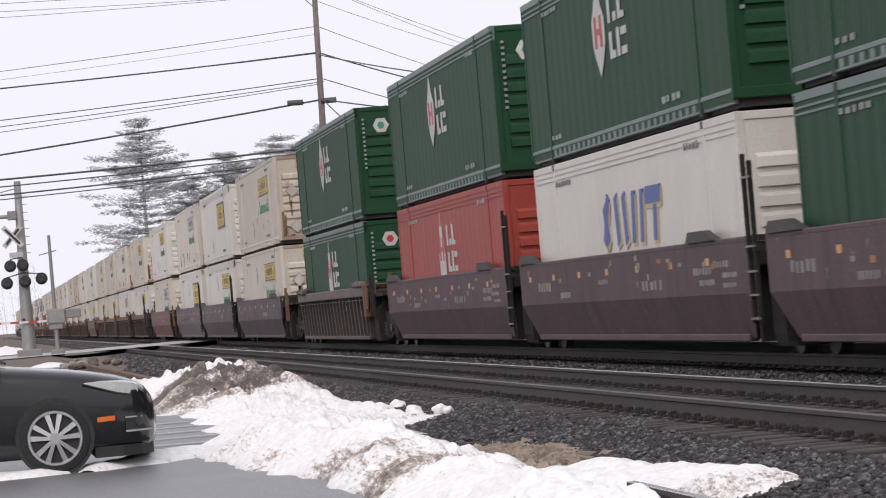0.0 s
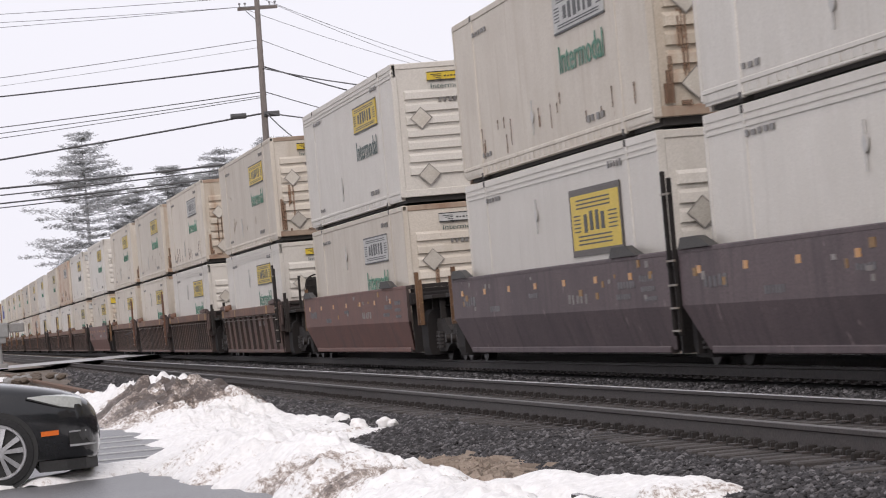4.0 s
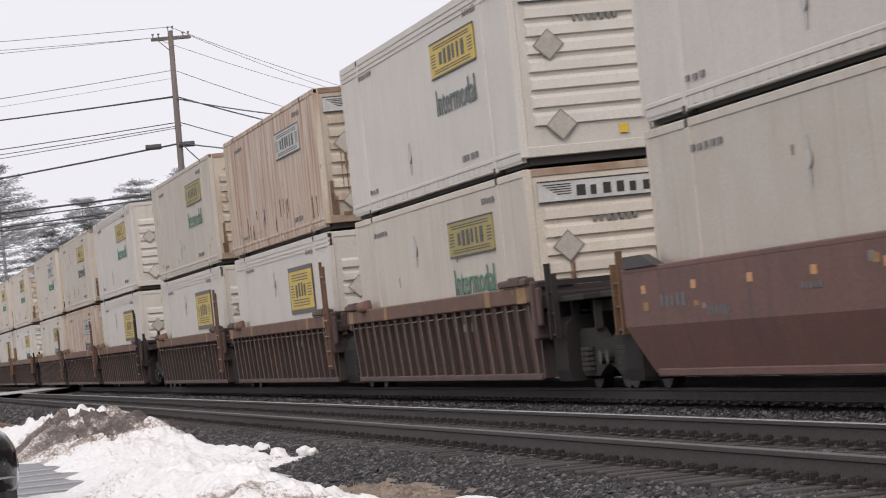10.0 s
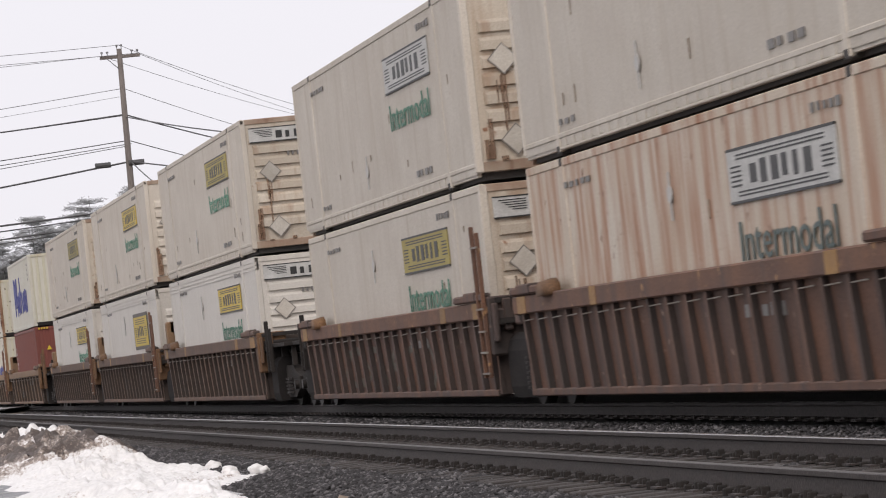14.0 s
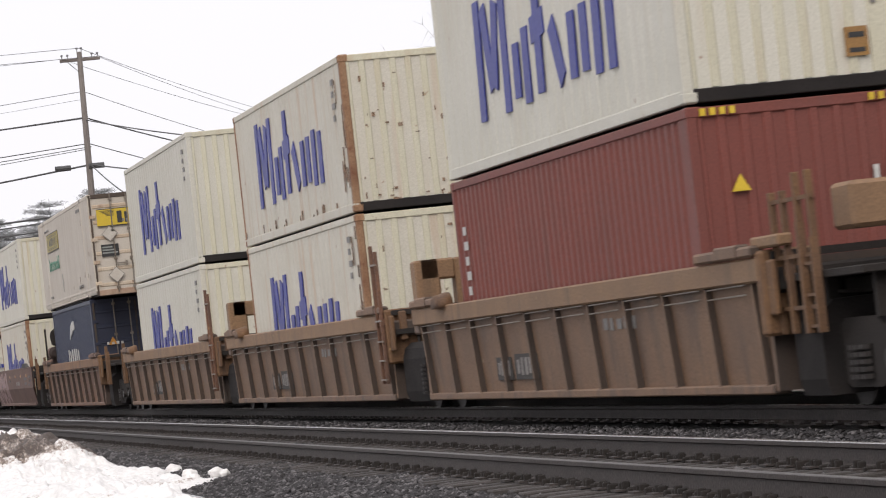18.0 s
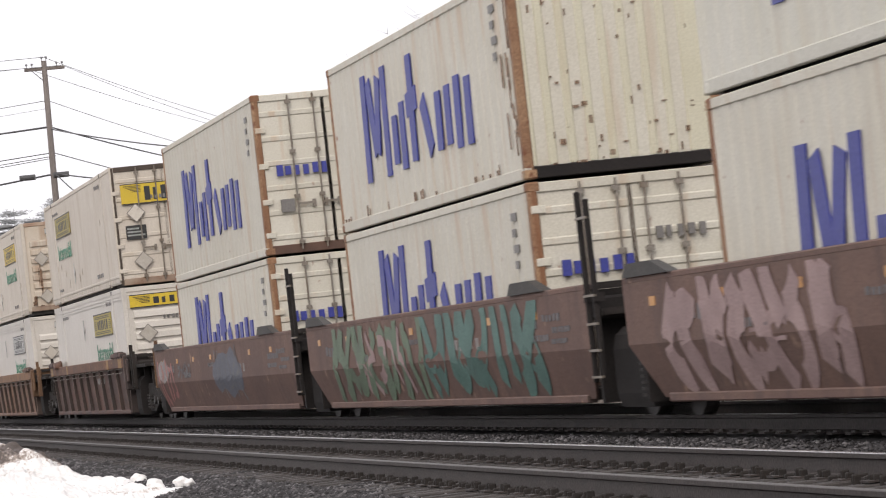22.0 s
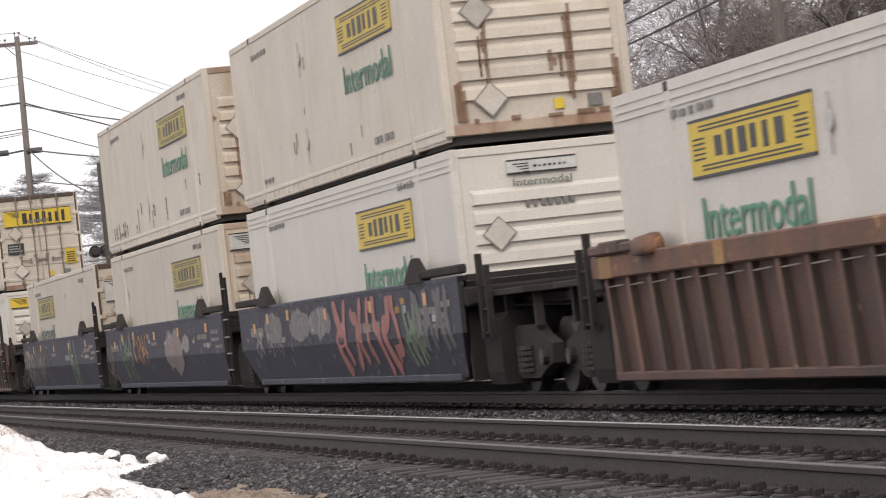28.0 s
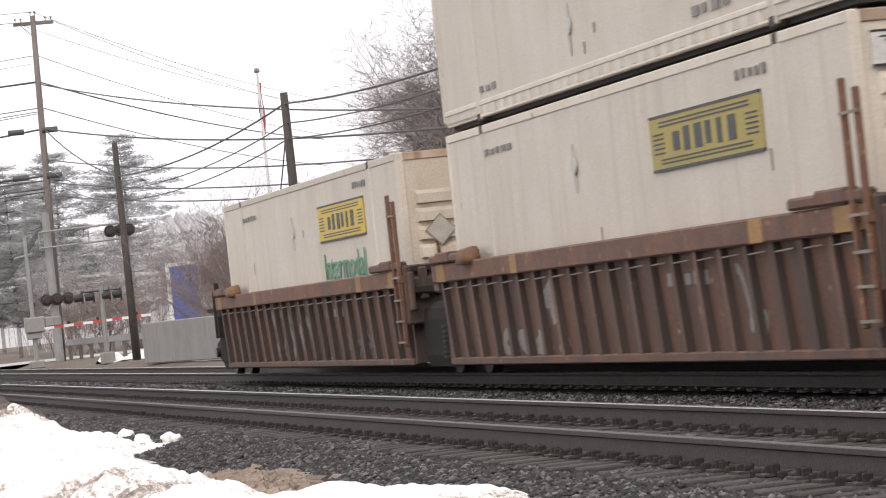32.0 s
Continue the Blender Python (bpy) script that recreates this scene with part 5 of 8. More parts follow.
def truck(ob, x):
    t = linked("truck", made("truck_bolster", lambda: box(-0.2, 0.2, -1.0, 1.0, 0.38, 0.72, 0.03), GRIMY), ob, "grimy black two-axle truck", at=(x, 0, 0))
    for s in (-1, 1):
        def frame_side():
            o = [(-1.15, 0.38), (-0.75, 0.3), (-0.45, 0.2), (0.45, 0.2), (0.75, 0.3), (1.15, 0.38), (1.2, 0.62), (0.75, 0.72), (0.45, 0.86), (-0.45, 0.86), (-0.75, 0.72), (-1.2, 0.62)]
            V = [(px, s * 0.97, pz) for px, pz in o] + [(px, s * 1.12, pz) for px, pz in o]
            n = len(o)
            F = [(i, (i + 1) % n, n + (i + 1) % n, n + i) for i in range(n)] + [tuple(range(n))[::-1], tuple(range(n, 2 * n))]
            return V, F if s < 0 else [q[::-1] for q in F]
        part("side_frame", f"truck_side{s}", frame_side, GRIMY, t)
        part("spring_nest", f"spring{s}", lambda: join(*[disc(0.075, z, z + 0.045, 10, "z", (dx, s * 1.14, 0)) for dx in (-0.17, 0, 0.17) for z in (0.28, 0.35, 0.42, 0.49, 0.56)]), WHEELS, t)["kind"] = "stuff"
        for e in (-1, 1):
            part("axle_cap", f"axle_cap{s}", lambda: disc(0.1, min(s * 1.1, s * 1.2), max(s * 1.1, s * 1.2), 12), WHEELS, t, at=(e * 0.89, 0, 0.46))
    for e in (-1, 1):
        w = part("wheelset", "wheelset", lambda: join(disc(0.07, -0.95, 0.95, 12), *[disc(0.46, s * 0.78 - 0.065, s * 0.78 + 0.065, 28) for s in (-1, 1)], *[disc(0.485, s * 0.71 - 0.012, s * 0.71 + 0.012, 28) for s in (-1, 1)]), WHEELS, t, at=(e * 0.89, 0, 0.46))


def hump(x0, x1, s):
    """A rounded black truck end: level top with round shoulders."""
    o = [(0.42, 0.14), (1.27, 0.14), (1.31, 0.3), (1.31, 0.8), (1.27, 0.96), (1.16, 1.05), (0.62, 1.06), (0.48, 0.99), (0.42, 0.85)]
    o = [(s * y, z) for y, z in o]
    return prism(o if s > 0 else o[::-1], x0, x1)


def car_end(m, ob, style, half, sgn, kind, brake, gap):
    """From the well's bulkhead out to the joint or the coupler: deck, truck end, ladder posts and, where brake gives its height, the brake wheel."""
    turn = Matrix.Identity(4) if sgn > 0 else pose(0, 0, 0, 0, 0, 180)
    smooth_side, tan = style == "smooth", kind == "J" and m in (CARS["ochre"], CARS["yellow"])
    out = half + gap - 0.05 if kind == "J" else 11.55
    # smooth cars: bulkhead and deck are blackened for the shade between cars
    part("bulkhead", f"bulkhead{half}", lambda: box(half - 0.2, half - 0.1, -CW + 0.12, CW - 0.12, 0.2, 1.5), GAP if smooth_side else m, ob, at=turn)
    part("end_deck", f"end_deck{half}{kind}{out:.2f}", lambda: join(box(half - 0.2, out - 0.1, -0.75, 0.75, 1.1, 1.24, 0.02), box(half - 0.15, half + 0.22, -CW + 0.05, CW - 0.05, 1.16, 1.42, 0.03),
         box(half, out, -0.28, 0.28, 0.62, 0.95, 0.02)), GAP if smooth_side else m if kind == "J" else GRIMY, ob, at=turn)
    if not smooth_side:
        post = OCHREPOST if m in (CARS["dark"], CARS["ochre"], CARS["yellow"], CARS["orange"]) else m
        part("end_bracket", f"end_bracket{half}", lambda: join(box(half - 0.1, half + 0.12, -CW, -CW + 0.62, 0.75, 1.6, 0.03), box(half - 0.1, half + 0.34, -CW + 0.04, -CW + 0.1, 0.95, 1.5, 0.02),
             box(half + 0.12, half + 0.24, -CW + 0.2, -CW + 0.32, 1.1, 1.56, 0.02)), post, ob, "rust-ochre end bracket", at=turn)
        if tan and sgn < 0:
            part("end_box", f"end_box{half}", lambda: join(box(half + 0.05, half + 0.4, 0.55, 0.78, 1.42, 2.26, 0.03), box(half + 0.05, half + 0.4, 0.78, 1.32, 1.95, 2.26, 0.03), box(half + 0.05, half + 0.4, 1.02, 1.4, 1.42, 2.26, 0.03)), TANCHORD, ob, "tan steel end box", at=turn)
    # truck ends are drawn solid and black to fill the shaded gap
    if kind == "J" and sgn > 0:
        part("truck_end", f"truck_end{half}{gap:.2f}{m.name}", lambda: hump(half + 0.16, half + gap + (1.2 if m is CARS["blue"] else 0.72), -1), GAP, ob, "black truck end that also fills the shaded gap", at=turn)
        part("coil_springs", f"coil_springs{gap:.2f}", lambda: join(*[disc(0.1, z, z + 0.035, 12, "z", (half + gap + 0.6, -1.27 + dy, 0)) for dy in (0.0, 0.2) for z in (0.26, 0.33, 0.4, 0.47, 0.54, 0.61, 0.68)]), WHEELS, ob, at=turn)["kind"] = "stuff"
    if kind == "E":
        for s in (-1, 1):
            part("truck_end", f"truck_end{s}{half}", lambda: hump(half + 0.3, half + 1.15, s), GAP, ob, "black truck end that also fills the shaded gap", at=turn)
    px, tall = half - 0.32 if not smooth_side else 9.37, 2.3 if m is CARS["blue"] else 2.62
    for s in (-1, 1) if kind == "E" else (-1,):
        if sgn < 0 or kind == "E" and brake != 1.95 and m is not CARS["rust"] or kind == "E" and smooth_side:
            continue
        for d in (0, 0.34):
            shade = GAP if smooth_side else RUSTCHORD if kind == "J" else OCHREPOST if m is CARS["orange"] else GRIMY
            part("ladder_post", f"ladder_post{s}{d}{tall}", lambda: join(box(-0.032, 0.032, min(s * (CW + 0.005), s * (CW + 0.065)), max(s * (CW + 0.005), s * (CW + 0.065)), 0.45, tall - 0.1 * (d > 0), 0.01),
                 box(-0.05, 0.05, min(s * (CW - 0.06), s * (CW + 0.07)), max(s * (CW - 0.06), s * (CW + 0.07)), 1.36, 1.46)), shade, ob, at=turn @ Matrix.Translation((px + d, 0, 0)))
        part("ladder_rung", f"ladder_rung{s}{tall}", lambda: join(*[box(-0.05, 0.4, s * (CW + 0.06) - 0.014, s * (CW + 0.06) + 0.014, z, z + 0.028) for z in (0.5, 0.8, 1.1, 1.42, tall - 0.32)]), RODS, ob, "worn steel rungs", at=turn @ Matrix.Translation((px, 0, 0)))["kind"] = "stuff"
    if m is CARS["yellow"] and kind == "E" and sgn > 0:
        for s in (-1, 1):
            for x, z in ((0.15, 2.15), (0.5, 2.15), (0.95, 2.3), (1.35, 2.3)):
                part("railing_post", f"railing_post{s}{z}", lambda: box(-0.035, 0.035, s * 1.35 - 0.035, s * 1.35 + 0.035, 0.75, z, 0.008), OCHREPOST, ob, at=turn @ Matrix.Translation((half + x, 0, 0)))
            for z in (1.0, 1.5, 2.05):
                part("railing_bar", f"railing_bar{s}", lambda: box(half + 0.12, half + 1.42, s * 1.35 - 0.02, s * 1.35 + 0.02, -0.02, 0.02), OCHREPOST, ob, at=turn @ Matrix.Translation((0, 0, z)))
            part("step_plate", f"step_plate{s}", lambda: box(half - 0.3, half + 0.6, s * 1.4 - 0.08, s * 1.4 + 0.08, 1.62, 1.74, 0.02), TANCHORD, ob, at=turn)
            part("end_box", f"railing_box{s}", lambda: box(half + 0.9, half + 1.5, s * 0.7 - 0.3, s * 0.7 + 0.3, 1.7, 2.15, 0.04), TANCHORD, ob, "tan steel end box", at=turn)
    part("cross_brace", f"cross_brace{half}{style}", lambda: join(box(half + 0.1, half + 0.18, -CW + 0.1, CW - 0.1, 1.5, 1.58), box(half + 0.2, half + 0.28, -CW + 0.1, CW - 0.1, 1.2, 1.28)), GRIMY, ob, at=turn)
    part("brake_hose", f"brake_hose{half}{kind}", lambda: join(tube([(half + 0.05, -1.0, 1.36), (half + 0.3, -1.05, 0.9), (out - 0.3, -0.7, 0.55), (out, -0.4, 0.75)], 0.03, 6), tube([(half + 0.05, -0.85, 1.3), (half + 0.5, -0.9, 1.12), (out, -0.5, 1.05)], 0.02, 6)), GRIMY, ob, at=turn)["kind"] = "stuff"
    if kind == "E":
        part("coupler", "coupler", lambda: join(box(11.3, 11.95, -0.12, 0.12, 0.7, 0.98, 0.04), box(11.9, 12.1, -0.2, 0.16, 0.66, 1.02, 0.05)), GRIMY, ob, at=turn)
        part("platform", f"platform{half}", lambda: join(box(half + 0.25, out - 0.25, -CW + 0.2, CW - 0.2, 1.26, 1.34, 0.01), box(half + 0.25, half + 0.33, -CW + 0.2, CW - 0.2, 1.0, 1.26), *[box(x, x + 0.1, y - 0.05, y + 0.05, 0.85, 1.27) for x in (half + 0.9, out - 0.5) for y in (-1.1, -0.4, 0.4, 1.1)]), GRIMY, ob, "grimy end platform", at=turn)
        for s in (-1, 1):
            part("ladder", f"ladder{s}", lambda: join(box(half + 0.6, half + 0.68, s * 1.38 - 0.04, s * 1.38 + 0.04, 0.75, 1.82), box(half + 0.98, half + 1.04, s * 1.38 - 0.04, s * 1.38 + 0.04, 0.75, 1.66), *[box(half + 0.6, half + 1.02, s * 1.38 - 0.015, s * 1.38 + 0.015, z, z + 0.03) for z in (0.8, 1.1, 1.4)]),
                 OCHREPOST if smooth_side and m is not CARS["blue"] or m in (CARS["yellow"], CARS["orange"]) else GRIMY, ob, at=turn)
        if brake:
            part("brake_wheel", "brake_wheel", lambda: join(torus(0.29, 0.02, 24, 6), *[tube([(0, 0.29 * math.cos(a), 0.29 * math.sin(a)), (0, -0.29 * math.cos(a), -0.29 * math.sin(a))], 0.013, 5) for a in (0, 1.05, 2.1)], disc(0.06, -0.03, 0.03, 12, "x")),
                 GRIMY, ob, "spoked hand brake wheel", at=turn @ Matrix.Translation((half + 1.8, -0.62, brake)))
            z = brake
            part("brake_stand", f"brake_stand{half}{brake}", lambda: join(box(half + 1.56, half + 1.74, -0.88, -0.42, z - 0.3, z + 0.22, 0.06), box(half + 1.58, half + 1.68, -0.76, -0.5, 1.3, z - 0.28), box(half + 1.2, half + 1.26, -1.05, -0.99, 1.3, z + 0.3),
                 box(half + 1.2, half + 1.6, -1.03, -1.01, z + 0.24, z + 0.28), box(half + 1.4, half + 1.7, -1.0, -0.4, 1.34, 1.6, 0.04)), GRIMY, ob, "grimy hand brake stand", at=turn)
            if smooth_side:
                z = 1.95
                part("air_tank", f"air_tank{half}", lambda: join(tube([(half + 0.35, -0.75, z), (half + 0.42, -0.75, z), (half + 1.3, -0.75, z), (half + 1.37, -0.75, z)], [0.12, 0.22, 0.22, 0.12], 16), box(half + 0.5, half + 0.56, -0.95, -0.55, 1.3, z - 0.16), box(half + 1.1, half + 1.16, -0.95, -0.55, 1.3, z - 0.16)), m, ob, "cylindrical air tank", at=turn)


def plate_y(style, z):
    """How far out the near side of a car lies at height z."""
    if style != "smooth":
        return -(CW + 0.002) if z > 1.29 else -(CW - 0.098 - 0.085 * (1.35 - z) / 1.15)
    return -(CW + 0.006) if z >= 0.84 else -(CW + 0.006 - 0.17 * (0.84 - z) / 0.59)


def ribbon(pts, w, style, lift):
    """A flat painted stroke over the car's side, which follows its bend."""
    V, F = [], []
    for i, (x, z) in enumerate(pts):
        a, b = pts[max(0, i - 1)], pts[min(len(pts) - 1, i + 1)]
        dx, dz = b[0] - a[0], b[1] - a[1]
        n = math.hypot(dx, dz) or 1
        for s in (-1, 1):
            zz = min(1.48, max(0.28, z + s * w * dx / n))
            V.append((x - s * w * dz / n, plate_y(style, zz) - lift, zz))
    return V, [(2 * i, 2 * i + 1, 2 * i + 3, 2 * i + 2) for i in range(len(pts) - 1)]


def graffiti(ob, style, x0, x1, z0, z1, tag, n, w, seed):
    """Loose spray-painted strokes that spell nothing."""
    r = random.Random(seed)
    out = []
    for k in range(n):
        cx, half = x0 + (x1 - x0) * (k + 0.5) / n, (x1 - x0) / n * 0.5
        phase, lean = r.uniform(0, 6.3), r.uniform(-0.3, 0.3)
        turns = r.choice((0.5, 1.0, 1.4))
        pts = [(cx + half * (0.75 * math.sin(phase + turns * 6.3 * s) + lean * (s - 0.5)), z0 + (z1 - z0) * (s + 0.12 * math.sin(phase * 2 + 9 * s))) for s in cells(0, 1, 14)]
        out.append(ribbon(pts, w * r.uniform(0.6, 1.2), style, 0.0034 + 0.0004 * (k % 5)))
    tagged(part("spray_paint", f"spray{style}{x0}{x1}{seed}", lambda: join(*out), TAGS[tag], ob, "faded spray-painted strokes"), kind="stuff")


def blob(ob, style, x0, x1, z0, z1, tag, seed):
    """A filled spray-painted patch with an uneven outline."""
    def build():
        n, m = 26, 9
        V, F = [], []
        for i in range(n + 1):
            u = i / n
            k = math.sin(math.pi * u) ** 0.4
            c, hh = (z0 + z1) / 2, (z1 - z0) / 2 * k
            lo, hi = c - hh * (0.8 + 0.35 * noise.noise((u * 5, seed, 1))), c + hh * (0.8 + 0.35 * noise.noise((u * 5, seed, 7)))
            for j in range(m):
                z = min(1.49, max(0.28, lo + (hi - lo) * j / (m - 1)))
                V.append((x0 + (x1 - x0) * u, plate_y(style, z) - 0.0025, z))
        return V, [(i * m + j, (i + 1) * m + j, (i + 1) * m + j + 1, i * m + j + 1) for i in range(n) for j in range(m - 1)]
    tagged(part("spray_patch", f"spray_patch{seed}", build, TAGS[tag], ob, "faded filled spray-paint patch"), kind="stuff")


# car: strokes as from, to, low, high, colour, count, half width
SPRAY = {34: [(0.2, 4.9, 0.42, 1.42, "pink", 8, 0.13), (-6.1, -4.4, 0.86, 1.48, "pale", 0, 0), (-6.0, -4.4, 0.95, 1.4, "slate", 7, 0.03), (-3.7, -1.9, 0.86, 1.48, "pale", 0, 0), (-1.95, -0.1, 0.9, 1.46, "pale", 0, 0), (-3.7, -0.1, 0.9, 1.4, "slate", 15, 0.03), (-6.0, -4.5, 0.72, 1.0, "pale", 5, 0.03), (-7.1, -6.4, 0.72, 1.05, "pale", 3, 0.045), (5.6, 8.2, 0.7, 1.4, "grey", 7, 0.11), (5.2, 6.4, 0.5, 1.2, "green", 4, 0.08)],
         35: [(0.9, 3.4, 0.4, 1.46, "pale", 0, 0), (3.5, 4.4, 0.85, 1.3, "pale", 0, 0), (1.1, 3.2, 0.6, 1.3, "pink", 4, 0.03), (-9.0, -7.6, 0.4, 1.2, "tan", 3, 0.07), (-6.2, -4.2, 0.42, 1.4, "green", 5, 0.06), (-4.0, -1.6, 0.75, 1.3, "orange", 5, 0.06)],
         36: [(-8.4, -2.0, 0.42, 1.4, "tan", 14, 0.09), (-8.0, -3.0, 0.5, 1.2, "grey", 9, 0.1), (2.8, 4.6, 0.3, 1.5, "green", 3, 0.08), (-8.0, -6.4, 0.6, 1.2, "pale", 3, 0.08)],
         26: [(-7.7, -1.9, 0.42, 1.42, "lilac", 10, 0.2)], 27: [(-7.2, 0.0, 0.4, 1.5, "green", 11, 0.15), (0.0, 6.7, 0.4, 1.5, "teal", 10, 0.2), (-5.0, -1.0, 0.5, 1.3, "lilac", 5, 0.08)],
         28: [(-8.8, -6.2, 0.4, 1.3, "pink", 5, 0.07), (-8.7, -7.0, 0.8, 1.4, "pale", 0, 0), (-5.6, -3.6, 0.95, 1.2, "grey", 5, 0.04), (-0.6, 3.2, 0.4, 1.46, "slate", 0, 0), (-0.4, 3.0, 0.5, 1.38, "grey", 6, 0.035)],
         11: [(-4.0, 1.2, 0.36, 1.25, "tan", 0, 0), (-3.5, 0.8, 0.4, 1.15, "pale", 5, 0.12), (-4.5, -0.5, 0.4, 1.1, "teal", 4, 0.1)], 10: [(-4.6, -3.6, 0.35, 1.2, "pale", 2, 0.06), (-1.0, 3.5, 0.3, 1.1, "tan", 5, 0.09)], 9: [(-5, 3, 0.3, 1.1, "tan", 6, 0.1)],
         39: [(-3.2, 0.6, 0.3, 1.1, "pale", 6, 0.09), (3.0, 5.5, 0.3, 0.8, "grey", 3, 0.07)], 38: [(-3.3, -2.6, 0.75, 1.15, "pale", 1, 0.12), (-1.9, -1.3, 0.6, 0.95, "magenta", 1, 0.13), (4.3, 5.2, 0.4, 1.1, "pale", 2, 0.06), (-5.8, -2.4, 0.28, 0.55, "pale", 4, 0.1)],
         37: [(-6, 2, 0.3, 1.0, "grey", 6, 0.08)], 18: [(-5, 4, 0.3, 1.1, "tan", 6, 0.08)]}


def well_car(style, colour, front, rear, pitch_f, wheel_z):
    """One unit of a well car; front and rear are J (shared truck) or E (coupler)."""
    m = CARS[colour]
    half = 8.7 if colour == "blue" else 9.15 if style == "smooth" else 8.75
    words = {"smooth": "smooth-sided", "fine": "closely ribbed", "wide": "widely ribbed"}[style]
    hue = {"brown_grey": "grime-brown", "dark": "dark grey-brown", "grey": "grey-brown", "redbrown": "red-brown", "brown": "brown", "ochre": "ochre-brown", "orange": "orange-brown", "tan_brown": "mottled tan-brown", "yellow": "dull yellow", "blue": "slate-blue", "rust": "rusty brown"}[colour]
    ob = tagged(new("well_car"), f"{hue} {words} double-stack well car", "rail car", "cars of the train")
    ob.empty_display_size = 0.2
    part("well_floor", f"well_floor{half}", lambda: join(box(-half + 0.3, half - 0.3, -0.35, 0.35, 0.26, 0.34), *[box(x - 0.25, x + 0.25, -CW + 0.2, CW - 0.2, 0.22, 0.355) for x in (-7.7, -6.0, -3, 0, 3, 6.0, 7.7)]), GRIMY, ob)
    for s in (-1, 1):
        side_plate(m, ob, half, style, s)
        for x, up in ((5.0, 0), (-7.1, 1)):
            if colour == "blue":
                part("container_guide", f"guide_peak{s}", lambda: ([(-0.5, s * (CW - 0.12), 1.56), (0.5, s * (CW - 0.12), 1.56), (0.5, s * (CW + 0.05), 1.56), (-0.5, s * (CW + 0.05), 1.56), (-0.45, s * (CW - 0.1), 1.66), (0.45, s * (CW - 0.1), 1.66), (0.45, s * (CW + 0.04), 1.66), (-0.45, s * (CW + 0.04), 1.66),
                     (-0.1, s * (CW - 0.08), 1.88), (0.08, s * (CW - 0.08), 1.9), (0.08, s * (CW + 0.02), 1.9), (-0.1, s * (CW + 0.02), 1.88)],
                     [(0, 1, 5, 4), (1, 2, 6, 5), (2, 3, 7, 6), (3, 0, 4, 7), (4, 5, 9, 8), (5, 6, 10, 9), (6, 7, 11, 10), (7, 4, 8, 11), (8, 9, 10, 11)]), GRIMY, ob, "black peaked container guide", at=(6.2 if not up else -5.9, 0, 0))
                for a, b in ((6.4, half + 0.2), (-half - 0.2, -6.1)):
                    if up != (a < 0):
                        continue
                    part("guide_bar", f"guide_bar{s}{up}", lambda: box(a, b, min(s * (CW - 0.1), s * (CW + 0.02)), max(s * (CW - 0.1), s * (CW + 0.02)), 1.6, 1.72, 0.02), GRIMY, ob)
            elif style == "smooth":
                part("container_guide", f"guide_wedge{s}", lambda: ([(-0.9, s * (CW - 0.1), 1.57), (0.9, s * (CW - 0.1), 1.57), (0.9, s * (CW + 0.04), 1.57), (-0.9, s * (CW + 0.04), 1.57),
                     (-0.75, s * (CW - 0.08), 1.72), (0.2, s * (CW - 0.08), 1.72), (0.2, s * (CW + 0.03), 1.72), (-0.75, s * (CW + 0.03), 1.72)],
                     [(0, 1, 5, 4), (1, 2, 6, 5), (2, 3, 7, 6), (3, 0, 4, 7), (4, 5, 6, 7)]), DARK, ob, at=(x + (1.4 if not up else -1.0), 0, 0))
            else:
                knob = [(-0.3, 1.52), (0.3, 1.52), (0.34, 1.58), (0.29, 1.68), (0.16, 1.74), (-0.12, 1.75), (-0.28, 1.68), (-0.34, 1.58)]

                def cast():
                    V = [(u, s * (CW - 0.1), v) for u, v in knob] + [(u * 0.85, s * (CW + 0.1), 1.53 + (v - 1.53) * 0.8) for u, v in knob]
                    k = len(knob)
                    return V, [(q, (q + 1) % k, k + (q + 1) % k, k + q) for q in range(k)] + [tuple(range(k))[::-1], tuple(range(k, 2 * k))]
                e = 1 if not up else -1
                part("guide_bar", f"guide_bar{s}{up}{half}", lambda: join(box(min(e * (half - 2.1), e * (half - 0.05)), max(e * (half - 2.1), e * (half - 0.05)), min(s * (CW - 0.1), s * (CW + 0.05)), max(s * (CW - 0.1), s * (CW + 0.05)), 1.545, 1.66, 0.025),
                     box(min(e * (half - 1.3), e * (half - 0.5)), max(e * (half - 1.3), e * (half - 0.5)), min(s * (CW - 0.1), s * (CW + 0.06)), max(s * (CW - 0.1), s * (CW + 0.06)), 1.548, 1.69, 0.02)), m if m is not CARS["dark"] else WORNCHORD, ob)
                if up:
                    part("container_guide", f"guide_cast{s}", cast, OCHREPOST if m in (CARS["rust"], CARS["ochre"], CARS["yellow"]) else RUSTCHORD if m is CARS["brown"] else m, ob, "rounded cast container guide", at=(e * (half - 2.2), 0, -0.03), smooth=True)
        x = -half + 1.0
        if style == "smooth":
            while x < half - 0.6:
                bar(ob, "reflector", x, x + 0.22, 1.24, 1.34, ORANGE, CW - HALF + 0.004, "small orange reflector") if s < 0 and colour != "blue" else None
                x += 2.45
    car_end(m, ob, style, half, 1, front, wheel_z, pitch_f / 2 - half)
    car_end(m, ob, style, half, -1, rear, 0, 0.95)
    truck(ob, half + 1.75 if front == "E" else pitch_f / 2)
    if rear == "E":
        truck(ob, -half - 1.75)
    if colour == "yellow":
        for a, b, c, d in ((-4.0, -3.1, 0.42, 0.73), (-2.9, -1.6, 0.42, 0.76)):
            marks(ob, "data_panel", [(a, b, c, d)], DARK, CW - HALF - 0.14, "black stencil panel")
            bars_in(ob, a + 0.08, b - 0.08, c + 0.06, d - 0.05, 5, TAGS["pale"], CW - HALF - 0.136, 5, name="stencil_mark")
